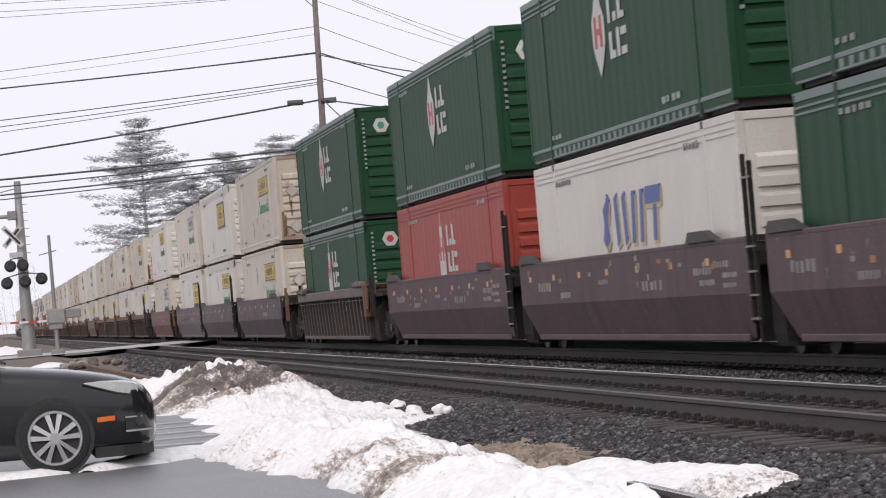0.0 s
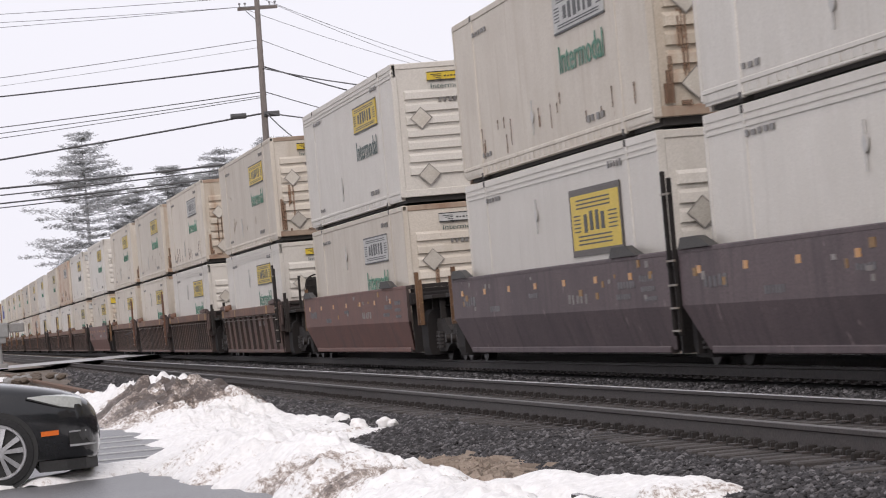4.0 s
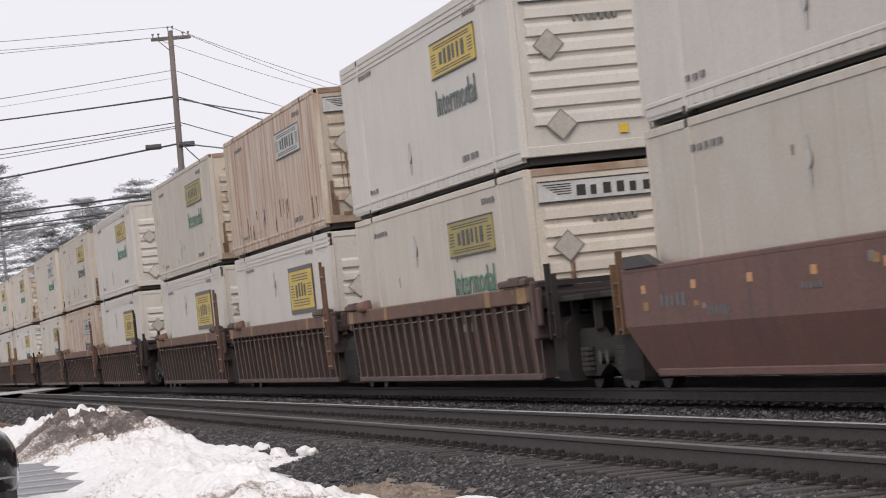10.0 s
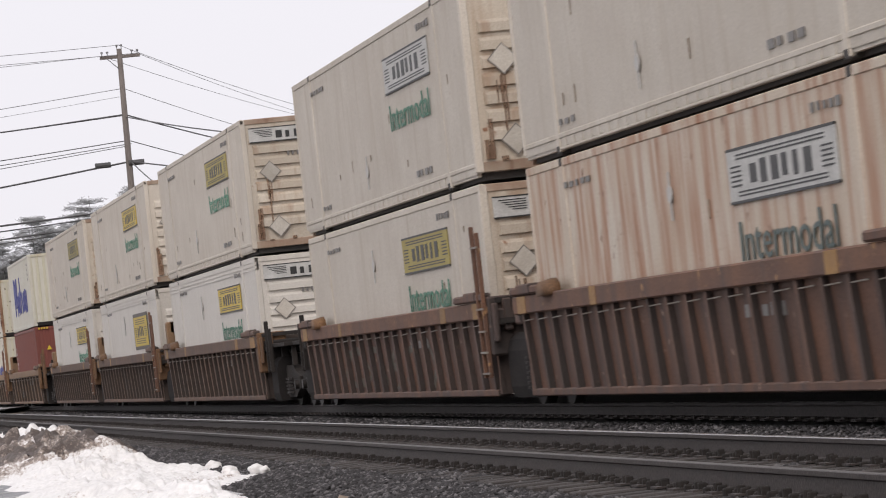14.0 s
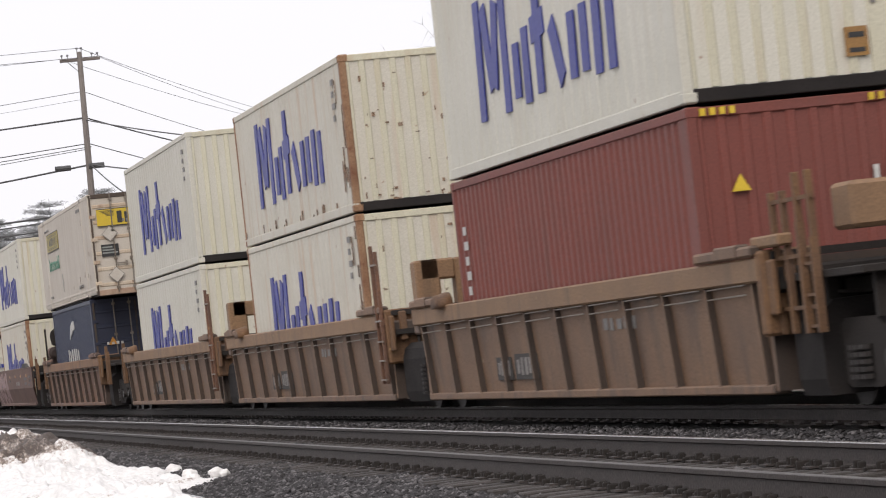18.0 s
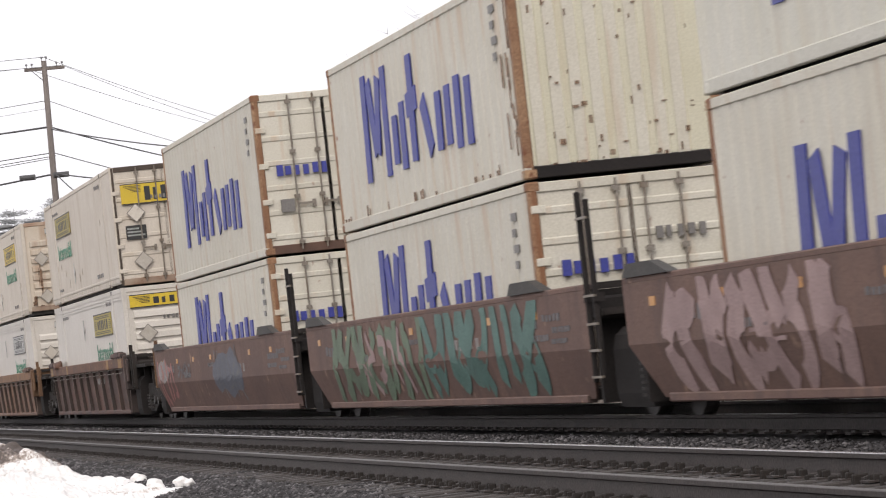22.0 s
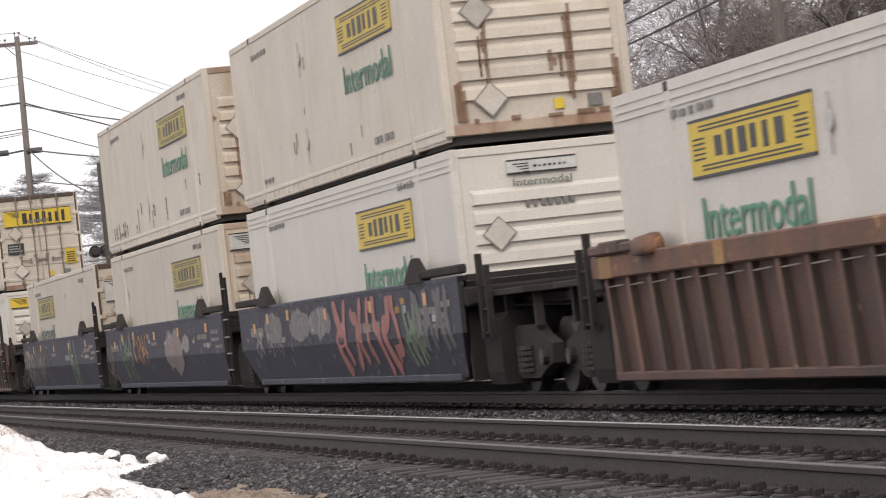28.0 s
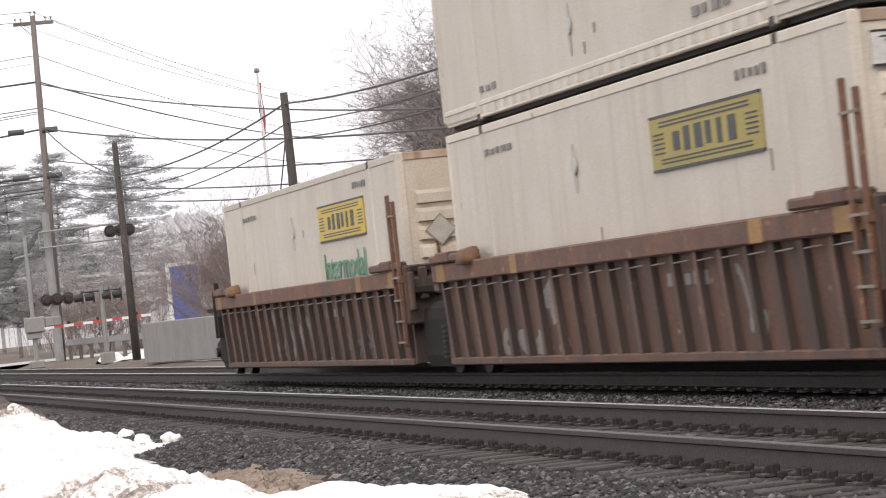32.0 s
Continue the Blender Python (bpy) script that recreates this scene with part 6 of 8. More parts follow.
    if colour == "blue":
        marks(ob, "reflector_plate", [(x, x + 0.19, z, z + 0.17) for x, z in ((-7.25, 1.12), (-5.85, 1.26), (-3.9, 1.28), (-0.6, 1.22), (2.9, 1.24), (6.6, 1.25))], ORANGE, CW - HALF + 0.009, "square orange reflector plates")
    if style == "smooth":
        r = random.Random(int(1000 * pitch_f))
        rects = []
        for x, w, z, hh, n in ((-7.6, 1.3, 1.05, 0.16, 5), (-4.9, 1.0, 0.92, 0.1, 6), (-1.2, 0.8, 1.1, 0.08, 5), (5.9, 1.2, 1.12, 0.1, 6), (5.9, 1.0, 0.97, 0.08, 6), (7.3, 0.9, 1.2, 0.09, 5), (7.3, 0.9, 1.06, 0.07, 6), (7.3, 0.8, 0.93, 0.06, 6)):
            x += r.uniform(-0.4, 0.4)
            rects += bar_rects(x, x + w, z, z + hh, n, 30 + n)
        marks(ob, "stencil_mark", rects, TAGS["pale" if colour in ("blue", "brown_grey") else "grey"], CW - HALF + 0.006)
        if colour in ("blue", "brown_grey", "grey", "redbrown"):
            spots = []
            for k in range(16 if colour != "redbrown" else 8):
                x, z, w = r.uniform(-8.6, 8.4), r.uniform(0.95, 1.42), r.uniform(0.08, 0.26)
                spots.append((x, x + w, z, z + r.uniform(0.05, 0.11)))
            marks(ob, "old_sticker", spots[::4 if colour == "blue" else 2], PATCH, CW - HALF + 0.007, "worn yellow-brown stickers")
            marks(ob, "pale_scuff", spots[1::2], STENCIL if colour == "blue" else TAGS["pale"], CW - HALF + 0.007, "worn pale scuffs")
    if colour != "orange":
        bars_in(ob, 2.0, 3.6, 0.95, 1.1, 5, GREYTXT if style != "smooth" else TAGS["pale"], CW - HALF + (0.005 if style == "smooth" else -0.114), 12, name="stencil_mark")
    return ob


# stack centre at 0 s, upper and lower container (- for none)
STACKS = [
    (-32.0, "Gnr", "Gnr"), (-51.3, "Gnr", "Snr"), (-71.1, "Gnr", "Knr"), (-94.4, "Gnr", "Gnr"),
    (-118.5, "Cyry", "Cyry"), (-139.0, "WFrw", "Wyrw"), (-157.9, "Cwrw/d", "WFrw"), (-182.2, "Wyryb", "Cwrw"),
    (-206.6, "Cyry", "Wyry"), (-230.1, "Cwrw/d", "Wyrw"), (-249.9, "Cyrw", "Cyrw"), (-269.9, "Cyrw", "Cyrw"),
    (-293.4, "Wyry", "CyrY"), (-317.0, "WyrTb", "CorT"), (-336.9, "RvrT/d", "WFrw"), (-356.5, "Corw", "WFrw"),
    (-380.5, "Wyry", "WFry"), (-399.9, "Cyryb", "RwrT"), (-419.2, "Cwrw", "CorT"), (-443.0, "CorT", "WyrT"),
    (-462.7, "Cyrw", "WFrw"), (-481.9, "Corw", "Wyrw"), (-505.7, "MPrk", "BPr"), (-525.5, "MRrk/s", "MRr"),
    (-544.9, "MPrk", "MPr"), (-568.9, "CodYr", "NPd"), (-591.9, "MPrk", "MRr"), (-611.8, "MRr/s", "MPd/s"),
    (-631.4, "MPd", "MPd/s"), (-655.2, "CodY", "WorY"), (-679.0, "Cyrw", "Wwrw"), (-702.1, "Cyry", "WFry"),
    (-721.9, "Cydy", "Cyry"), (-741.1, "-", "WydY"), (-765.1, "Cyry", "Wyrw"), (-784.5, "Cory/d", "CorT"),
    (-804.1, "-", "CodTb"), (-827.3, "CydY", "WwrY"), (-847.8, "Cyry", "CqrT"), (-867.3, "-", "Cyr"),
]
# car style, colour, units
CONSIST = [("smooth", "brown_grey", 3), ("fine", "dark", 1), ("smooth", "grey", 3), ("smooth", "redbrown", 1), ("wide", "brown", 1), ("fine", "brown", 3), ("smooth", "redbrown", 1),
           ("fine", "brown", 3), ("fine", "rust", 3), ("fine", "ochre", 3), ("wide", "yellow", 3), ("wide", "orange", 1), ("smooth", "tan_brown", 3), ("wide", "brown", 1), ("wide", "orange", 1),
           ("fine", "brown", 3), ("smooth", "blue", 3), ("fine", "rust", 3)]
MOVING = []


BRAKED = {4: 1.95, 12: 2.5, 15: 2.0}   # car block: height of its hand brake wheel


def build_train():
    i = 0
    for block, (style, colour, n) in enumerate(CONSIST):
        for k in range(n):
            c = STACKS[i][0]
            pf = STACKS[i - 1][0] - c if i else 19.5
            car = well_car(style, colour, "E" if k == 0 else "J", "E" if k == n - 1 else "J", pf, BRAKED.get(block, 0) if k == 0 else 0)
            for q, (x0, x1, z0, z1, tag, cnt, wd) in enumerate(SPRAY.get(i, ())):
                if cnt:
                    graffiti(car, style, x0, x1, z0, z1, tag, cnt, wd, 10 * i + q)
                else:
                    blob(car, style, x0, x1, z0, z1, tag, 10 * i + q)
            MOVING.append((car, c, 0.0))
            z = BASE
            for spec in (STACKS[i][2], STACKS[i][1]):
                if spec == "-":
                    continue
                ob, h, L = container(spec, z)
                MOVING.append((ob, c, z))
                z += h + 0.045
            i += 1


build_train()


def run(t):
    """Metres that the train has gone by t seconds; it slows a little."""
    return 25.373 * t - 0.0336 * ((t - 16) ** 2 - 256)


def motions():
    for ob, c, z in MOVING:
        walk(ob, [(t, pose(c + run(t), TRAIN_Y, z)) for t in (0, 4, 8, 12, 16, 20, 24, 28, 32)])


# ---- snow along the lot ----
BANK = [  # x, lot edge, track edge, height, where the crest lies between the edges
    (-72, 3.3, 4.3, 0.0, 0.6), (-66, 3.0, 5.0, 0.25, 0.6), (-60, 2.7, 5.2, 0.38, 0.62), (-55, 2.55, 5.2, 0.48, 0.6), (-51, 2.45, 5.15, 0.46, 0.6), (-48, 2.5, 5.05, 0.3, 0.62),
    (-44, 2.75, 5.15, 0.22, 0.5), (-40, 2.6, 5.15, 0.12, 0.4), (-38.5, 2.7, 5.1, 0.09, 0.36), (-37.2, 2.6, 4.75, 0.08, 0.36), (-36, 2.45, 4.5, 0.12, 0.42), (-34, 2.25, 4.45, 0.16, 0.42), (-32, 2.1, 4.5, 0.23, 0.42), (-30, 2.1, 4.4, 0.27, 0.44),
    (-28, 2.3, 4.42, 0.24, 0.42), (-26, 2.5, 4.35, 0.22, 0.4), (-24, 2.6, 4.2, 0.2, 0.4), (-21, 2.5, 3.8, 0.18, 0.42), (-15, 2.3, 3.7, 0.2, 0.5), (-10, 2.6, 3.6, 0.0, 0.5)]


def bank_at(x):
    for a, b in zip(BANK, BANK[1:]):
        if a[0] <= x <= b[0]:
            t = (x - a[0]) / (b[0] - a[0])
            return [p + (q - p) * t for p, q in zip(a, b)]
    return (x, 3.0, 4.0, 0.0, 0.5)


def base_z(x, y):
    z = ground_z(x, y)
    if y < 3.3:
        z = max(z, -0.225)
    if y > 3.8:
        z = max(z, bed_z(y))
    return z


def bumps(x, y, f, k):
    return noise.noise((x * f, y * f, k))


def ridged(x, y, f, k):
    return 1 - 2 * abs(noise.noise((x * f, y * f, k)))


def snow_z(x, y):
    _, lo, hi, top, c = bank_at(x)
    lo += 0.35 * bumps(x, 0, 0.55, 7) + 0.1 * bumps(x, 0, 1.3, 5) + 0.1 * bumps(x * 0.5, y, 3.0, 15)
    hi += 0.22 * bumps(x, 3, 0.6, 9) + 0.16 * bumps(x, y, 2.0, 4) + 0.08 * bumps(x, y, 5.3, 14)
    t = (y - lo) / (hi - lo)
    b = base_z(x, y)
    if t <= 0 or t >= 1:
        h = -0.04 - 0.3 * min(1, max(-t, t - 1))
    else:
        e = math.log(0.5) / math.log(c)
        s = math.sin(math.pi * t ** e)
        p = 0.7 + 0.4 * smooth(0.3, 0.0, t)
        h = top * s ** p * (1 + 0.5 * bumps(x, y, 0.8, 1)) + s ** (p - 0.15) * (0.45 + min(0.75, 1.9 * top)) * (0.14 * bumps(x, y, 1.7, 2) + 0.075 * ridged(x, y, 2.4, 6) + 0.06 * abs(bumps(x * 0.6, y, 5.3, 3)) + 0.04 * bumps(x * 0.4, y, 9, 8) + 0.014 * ridged(x * 0.4, y, 13, 4) - 0.012 + 0.013 * bumps(x * 0.4, y, 23, 8) + 0.006 * bumps(x * 0.5, y, 43, 8))
    if x < -46 and 0 < t < 1:
        h += smooth(-46, -49, x) * math.sin(math.pi * t) * (0.16 * ridged(x * 0.55, y, 1.3, 21) - 0.06 + 0.07 * ridged(x * 0.7, y, 3.7, 22))
    strip = smooth(0.44, 0.2, abs(y - 4.62 - 0.3 * smooth(-25, -22, x) + 0.1 * smooth(-25, -27, x) - 0.1 * bumps(x, 0, 0.9, 12) - 0.1 * bumps(x, y, 2.7, 2))) * smooth(-27.6, -26, x) * smooth(-20.7, -22.0, x)
    h = max(h, strip * (0.13 + 0.07 * bumps(x, y, 2, 5) + 0.03 * bumps(x, y, 7, 5)) - 0.03)
    return b + h


def snow_mesh(x0, x1, n, y0, y1, k):
    return lambda: sheet(cells(x0, x1, n), cells(y0, y1, k), snow_z)


snow = part("snow_bank", "snow_bank", snow_mesh(-48.5, -15, 680, 1.5, 5.8, 215), SNOW, None, smooth=True)
tagged(snow, "ploughed bank of old white snow with dirt specks", "snow bank", kind="structure")
mound = part("dirty_snow_mound", "dirty_snow_mound", snow_mesh(-73, -48.3, 240, 1.8, 5.9, 140), DIRTSNOW, None, smooth=True)
tagged(mound, "high mound of dirty ploughed snow and soil", "snow bank", kind="structure")


def ridge(points, w, h, step=0.12):
    """A low uneven line of snow along the asphalt."""
    V, F = [], []
    a, b = Vector(points[0]), Vector(points[1])
    n = int((b - a).length / step)
    side = (b - a).normalized().cross(Vector((0, 0, 1)))
    for i in range(n + 1):
        c = a + (b - a) * i / n + side * 0.25 * bumps(i * 0.06, 0, 1, 2)
        end = max(0.02, math.sin(math.pi * i / n)) ** 0.35
        ww, hh = end * w * (1 + 0.5 * bumps(i * 0.17, 1, 1, 3)), end * h * (1 + 0.6 * bumps(i * 0.23, 2, 1, 3))
        for k, (p, q) in enumerate(((-1, -0.6), (-0.75, 0.45), (-0.25, 0.95), (0.3, 0.9), (0.8, 0.4), (1, -0.6))):
            V.append(tuple(c + side * ww * p + Vector((0, 0, hh * q + 0.02 * bumps(i * 0.4, k, 1, 5)))))
    F = [(i * 6 + k, i * 6 + k + 1, i * 6 + k + 7, i * 6 + k + 6) for i in range(n) for k in range(5)]
    return V, [f[::-1] for f in F]


for i, (a, b, w, h) in enumerate((((-30.2, -3.5, -0.235), (-31.7, 1.7, -0.235), 0.3, 0.1), ((-31.2, 0.9, -0.235), (-34.0, 2.6, -0.235), 0.42, 0.12))):
    tagged(part("snow_ridge", f"snow_ridge{i}", lambda: ridge((a, b), w, h), SNOW, None, smooth=True), "low ridge of snow left along the asphalt", "snow", kind="structure")
tagged(part("snow_patch", "snow_patch", lambda: ridge(((-37.0, -4.5, -0.235), (-38.0, 1.7, -0.235)), 0.4, 0.05), SNOW, None, smooth=True), "thin patch of snow on the asphalt", "snow", kind="structure")


def lump(seed, r, squash=0.8):
    rr = random.Random(seed)
    bm = bmesh.new()
    bmesh.ops.create_icosphere(bm, subdivisions=3, radius=r)
    for v in bm.verts:
        v.co *= 1 + 0.35 * noise.noise(v.co * (2.2 / r) * 0.6 + Vector((seed * 3.1, 0, 0))) + 0.12 * noise.noise(v.co * (5 / r) + Vector((seed, 2, 0)))
        v.co.z *= squash
    bm.verts.index_update()
    V, F = [tuple(v.co) for v in bm.verts], [tuple(v.index for v in f.verts) for f in bm.faces]
    bm.free()
    return V, F


for i, (x, y, r) in enumerate((x - 0.6, y - 0.04, r * 0.9) for x, y, r in ((-42.4, 5.3, 0.11), (-42.0, 5.3, 0.08), (-39.9, 5.2, 0.11), (-39.4, 5.18, 0.08), (-40.6, 5.26, 0.09), (-39.1, 5.4, 0.1), (-38.8, 5.46, 0.07))):
    tagged(part("snow_lump", f"snow_lump{i}", lambda: lump(i, r), SNOW, None, at=(x, y, bed_z(y) + r * 0.45), smooth=True), "lump of old snow on the ballast", "snow lump", "snow lumps")

# old rail lying half buried along the ballast
for x0, x1, y, z in ((-43.5, -33.2, 4.32, -0.225), (-22.5, -14.0, 4.31, -0.235)):
    old = tagged(part("discarded_rail", f"discarded_rail{x0}", lambda: prism(RAIL, x0, x1), RAILSIDE, None, at=(0, y, z)), "rusty old rail lying half under the snow", "rail", "old rails")
    part("rail_head", f"discarded_head{x0}", lambda: prism(HEAD, x0, x1), RAILTOP, old, "worn rail head")

# dead grass tufts at the snow's edge
STRAW = surface("dead_grass", (0.52, 0.44, 0.37), (0.34, 0.275, 0.225), 5.0, 0.9, spread=0.15)


def grass(n, rx, ry, seed, hmax):
    r = np.random.RandomState(seed)
    V, F = [], []
    for i in range(n):
        x, y = r.normal(0, rx), r.normal(0, ry)
        h, w, a = r.uniform(0.3, 1) * hmax, r.uniform(0.003, 0.007), r.uniform(0, 6.3)
        lx, ly = r.normal(0, 0.9, 2) * h
        o = len(V)
        V += [(x - w * math.cos(a), y - w * math.sin(a), -0.05), (x + w * math.cos(a), y + w * math.sin(a), -0.05), (x + lx * 0.5, y + ly * 0.5, h * 0.7), (x + lx, y + ly, h * 0.55)]
        F += [(o, o + 1, o + 2), (o + 1, o + 3, o + 2)]
    return V, F


for i, (x, y, rx, ry, n) in enumerate(((-29.2, 4.66, 0.7, 0.11, 1700), (-27.6, 4.56, 0.5, 0.08, 600))):
    tagged(part("dead_grass", f"dead_grass{i}", lambda: grass(n, rx, ry, i, 0.17), STRAW, None, at=(x, y, max(snow_z(x, y), base_z(x, y)))), "matted brown dead grass at the snow edge", "grass", kind="stuff")
for i in range(9):
    r = random.Random(300 + i)
    x, y, s = -28.9 + r.uniform(-1.6, 1.7), 4.66 + r.uniform(-0.2, 0.14), r.uniform(0.05, 0.12)
    tagged(part("soil_clod", f"soil_clod{i}", lambda: lump(40 + i, s, 0.5), SOIL, None, at=(x, y, bed_z(y) + 0.04)), "clod of wet brown soil at the snow edge", "soil", "soil clods")

# ---- black sedan ----
CARPAINT = surface("black_car_paint", (0.012, 0.013, 0.015), (0.016, 0.017, 0.019), 2.0, 0.16, spread=0, spec=0.45)
CARPAINT.node_tree.nodes["Principled BSDF"].inputs["Coat Weight"].default_value = 0.25
CARGLASS = plain("dark_car_glass", (0.02, 0.024, 0.026), 0.06)
RUBBER = plain("tyre_rubber", (0.02, 0.02, 0.021), 0.85)
ALLOY = surface("silver_alloy", (0.55, 0.55, 0.56), (0.45, 0.45, 0.46), 5, 0.35, metal=0.7)
LAMPGLASS = plain("headlight_glass", (0.5, 0.52, 0.5), 0.12)
AMBER = plain("amber_marker", (0.75, 0.16, 0.02), 0.25)
GRILLE = plain("black_grille_plastic", (0.02, 0.02, 0.02), 0.6)


def loft(sections):
    """Skin through closed sections, each a list of points of the same count."""
    n = len(sections[0])
    V = [p for s in sections for p in s]
    F = [(i * n + k, (i + 1) * n + k, (i + 1) * n + (k + 1) % n, i * n + (k + 1) % n) for i in range(len(sections) - 1) for k in range(n)]
    return V, F + [tuple(range(n)), tuple(range((len(sections) - 1) * n, len(sections) * n))[::-1]]


def sedan():
    """Length runs along local x, nose at +x; z is 0 on the ground."""
    ob = tagged(new("sedan"), "black four-door sedan standing on the wet lot", "car")
    # x, half width at sill, at belt, sill z, belt z, crown z
    prof = [(-3.75, .55, .62, .42, .86, .9), (-3.68, .74, .76, .3, .98, 1.04), (-3.3, .82, .84, .22, 1.02, 1.1), (-2.6, .86, .885, .2, 1.0, 1.1), (-1.5, .87, .9, .17, .98, 1.06), (-0.55, .87, .9, .16, .955, 1.05), (-0.2, .87, .9, .16, .915, 1.005),
            (0.17, .87, .9, .17, .87, .955), (0.42, .865, .89, .18, .83, .91), (0.62, .84, .87, .19, .785, .865), (0.78, .78, .82, .2, .725, .808), (0.87, .68, .74, .21, .65, .755), (0.93, .55, .62, .23, .56, .67), (0.955, .4, .48, .27, .48, .6)]

    def section(x, ws, wb, zs, zb, zc):
        half = [(0.0, zs), (ws * 0.92, zs), (ws, zs + 0.06), (wb * 1.0, zs + (zb - zs) * 0.45), (wb * 1.005, zs + (zb - zs) * 0.72), (wb * 0.985, zb - 0.02), (wb * 0.93, zb + (zc - zb) * 0.45), (wb * 0.6, zb + (zc - zb) * 0.9), (0.0, zc)]
        pts = [(x, -y, z) for y, z in half] + [(x, y, z) for y, z in half[-2:0:-1]]
        return pts

    def body():
        fine = []
        for a, b in zip(prof, prof[1:]):
            for k in range(3):
                t = k / 3
                fine.append([p + (q - p) * t for p, q in zip(a, b)])
        fine.append(prof[-1])
        return loft([section(*p) for p in fine])
    bod = part("body", "sedan_body", body, CARPAINT, ob, smooth=True)

    def cabin():
        secs = []
        for x, w, z0, z1 in ((-3.25, .7, 1.03, 1.05), (-2.75, .66, 1.03, 1.3), (-2.2, .62, 1.02, 1.44), (-1.5, .6, 1.01, 1.47), (-1.15, .6, 1.01, 1.45), (-0.85, .64, 1.0, 1.28), (-0.45, .72, .98, 1.045)):
            secs.append([(x, -w - .14, z0), (x, -w, z1 - 0.05), (x, -w * .7, z1), (x, w * .7, z1), (x, w, z1 - .05), (x, w + .14, z0)])
        return loft(secs)
    part("cabin", "sedan_cabin", cabin, CARGLASS, ob, "dark glass cabin", smooth=False)
    part("roof", "sedan_roof", lambda: loft([[(x, -w, z), (x, -w * .6, z + .03), (x, w * .6, z + .03), (x, w, z), (x, 0, z - .02)] for x, w, z in ((-2.3, .6, 1.42), (-1.5, .59, 1.465), (-1.05, .59, 1.43))]), CARPAINT, ob)
    for s in (-1, 1):
        for x in (0.0, -2.72):
            # the body is uncut: a dark disc paints the shaded arch opening
            part("wheel_arch", f"arch{s}", lambda: disc(0.365, min(s * 0.03, s * 0.042), max(s * 0.03, s * 0.042), 40), GRILLE, ob, "dark disc standing for the shaded wheel arch", at=(x, s * 0.868, 0.345))
            w = part("wheel", "sedan_tyre", lambda: tyre(), RUBBER, ob, "black tyre with silver ten-spoke rim", at=(x, s * 0.825, 0.338), smooth=False)
            part("rim", "sedan_rim", lambda: join(torus(0.24, 0.016, 36, 6, "y"), disc(0.222, 0.05, 0.07, 36), disc(0.06, -0.025, 0.05, 20)), plain("shadowed_brake_disc", (0.05, 0.045, 0.043), 0.6), w, at=pose(0, s * 0.085, 0, 0, 0, 0 if s < 0 else 180))
            for k in range(10):
                a = 2 * math.pi * (k // 2) / 5 + (0.26 if k % 2 else -0.26)
                part("spoke", "sedan_spoke", lambda: ([(-0.016, -0.03, 0.045), (0.016, -0.03, 0.045), (0.025, -0.004, 0.238), (-0.025, -0.004, 0.238), (-0.016, 0.01, 0.045), (0.016, 0.01, 0.045), (0.025, 0.03, 0.238), (-0.025, 0.03, 0.238)],
                     [(0, 1, 2, 3), (7, 6, 5, 4), (0, 4, 5, 1), (1, 5, 6, 2), (2, 6, 7, 3), (3, 7, 4, 0)]), ALLOY, w, at=pose(0, s * 0.105, 0, 0, 0, 0 if s < 0 else 180) @ pose(0, 0, 0, 0, math.degrees(a), 0))
            part("rim_edge", "sedan_rim_edge", lambda: torus(0.241, 0.016, 36, 6, "y"), ALLOY, w, at=(0, s * 0.105, 0))
            part("hub", "sedan_hub", lambda: disc(0.05, -0.02, 0.02, 16), ALLOY, w, at=(0, s * 0.115, 0))
        part("headlight", f"sedan_headlight{s}", lambda: loft([[(x, s * (w - .03), z0), (x, s * (w + .012), z0), (x, s * (w + .008), z1 - .015), (x, s * (w - .07), z1)] for x, w, z0, z1 in ((0.3, .888, .815, .835), (0.45, .88, .765, .838), (0.6, .86, .715, .828), (0.72, .82, .69, .808), (0.8, .77, .685, .785))]), LAMPGLASS, ob, "clear headlight")
        part("headlight_rim", f"sedan_headlight_rim{s}", lambda: loft([[(x, s * (w - .05), z0), (x, s * (w + .016), z0), (x, s * (w + .016), z0 + .014), (x, s * (w - .05), z0 + .014)] for x, w, z0 in ((0.29, .888, .806), (0.45, .88, .752), (0.6, .86, .702), (0.72, .82, .677), (0.8, .775, .672))]), GRILLE, ob)
        part("side_marker", f"sedan_marker{s}", lambda: loft([[(x, s * (w - .02), z), (x, s * (w + .014), z), (x, s * (w + .014), z + .045), (x, s * (w - .02), z + .045)] for x, w, z in ((0.4, .896, .45), (0.565, .873, .455))]), AMBER, ob, "orange side marker lamp")
        corner = ((0.66, .862), (0.74, .835), (0.82, .775), (0.88, .7), (0.92, .62))

        def band(x0, x1, za, zb, out):
            return loft([[(x, s * (w - .06), za), (x, s * (w + out), za), (x, s * (w + out), zb), (x, s * (w - .06), zb)] for x, w in corner if x0 <= x <= x1])
        part("fog_lamp", f"sedan_fog{s}", lambda: band(0.66, 0.93, 0.35, 0.475, 0.004), GRILLE, ob, "fog lamp recess")
        part("fog_trim", f"sedan_fog_trim{s}", lambda: join(band(0.66, 0.93, 0.338, 0.356, 0.014), band(0.66, 0.93, 0.468, 0.482, 0.012)), ALLOY, ob, "silver fog lamp trim")
        part("mirror", f"sedan_mirror{s}", lambda: box(-0.62, -0.45, min(s * .9, s * 1.08), max(s * .9, s * 1.08), .98, 1.1, .03), CARPAINT, ob)
        part("door_seam", f"sedan_seam{s}", lambda: box(-0.63, -0.615, min(s * .88, s * .908), max(s * .88, s * .908), .28, .92), GRILLE, ob)
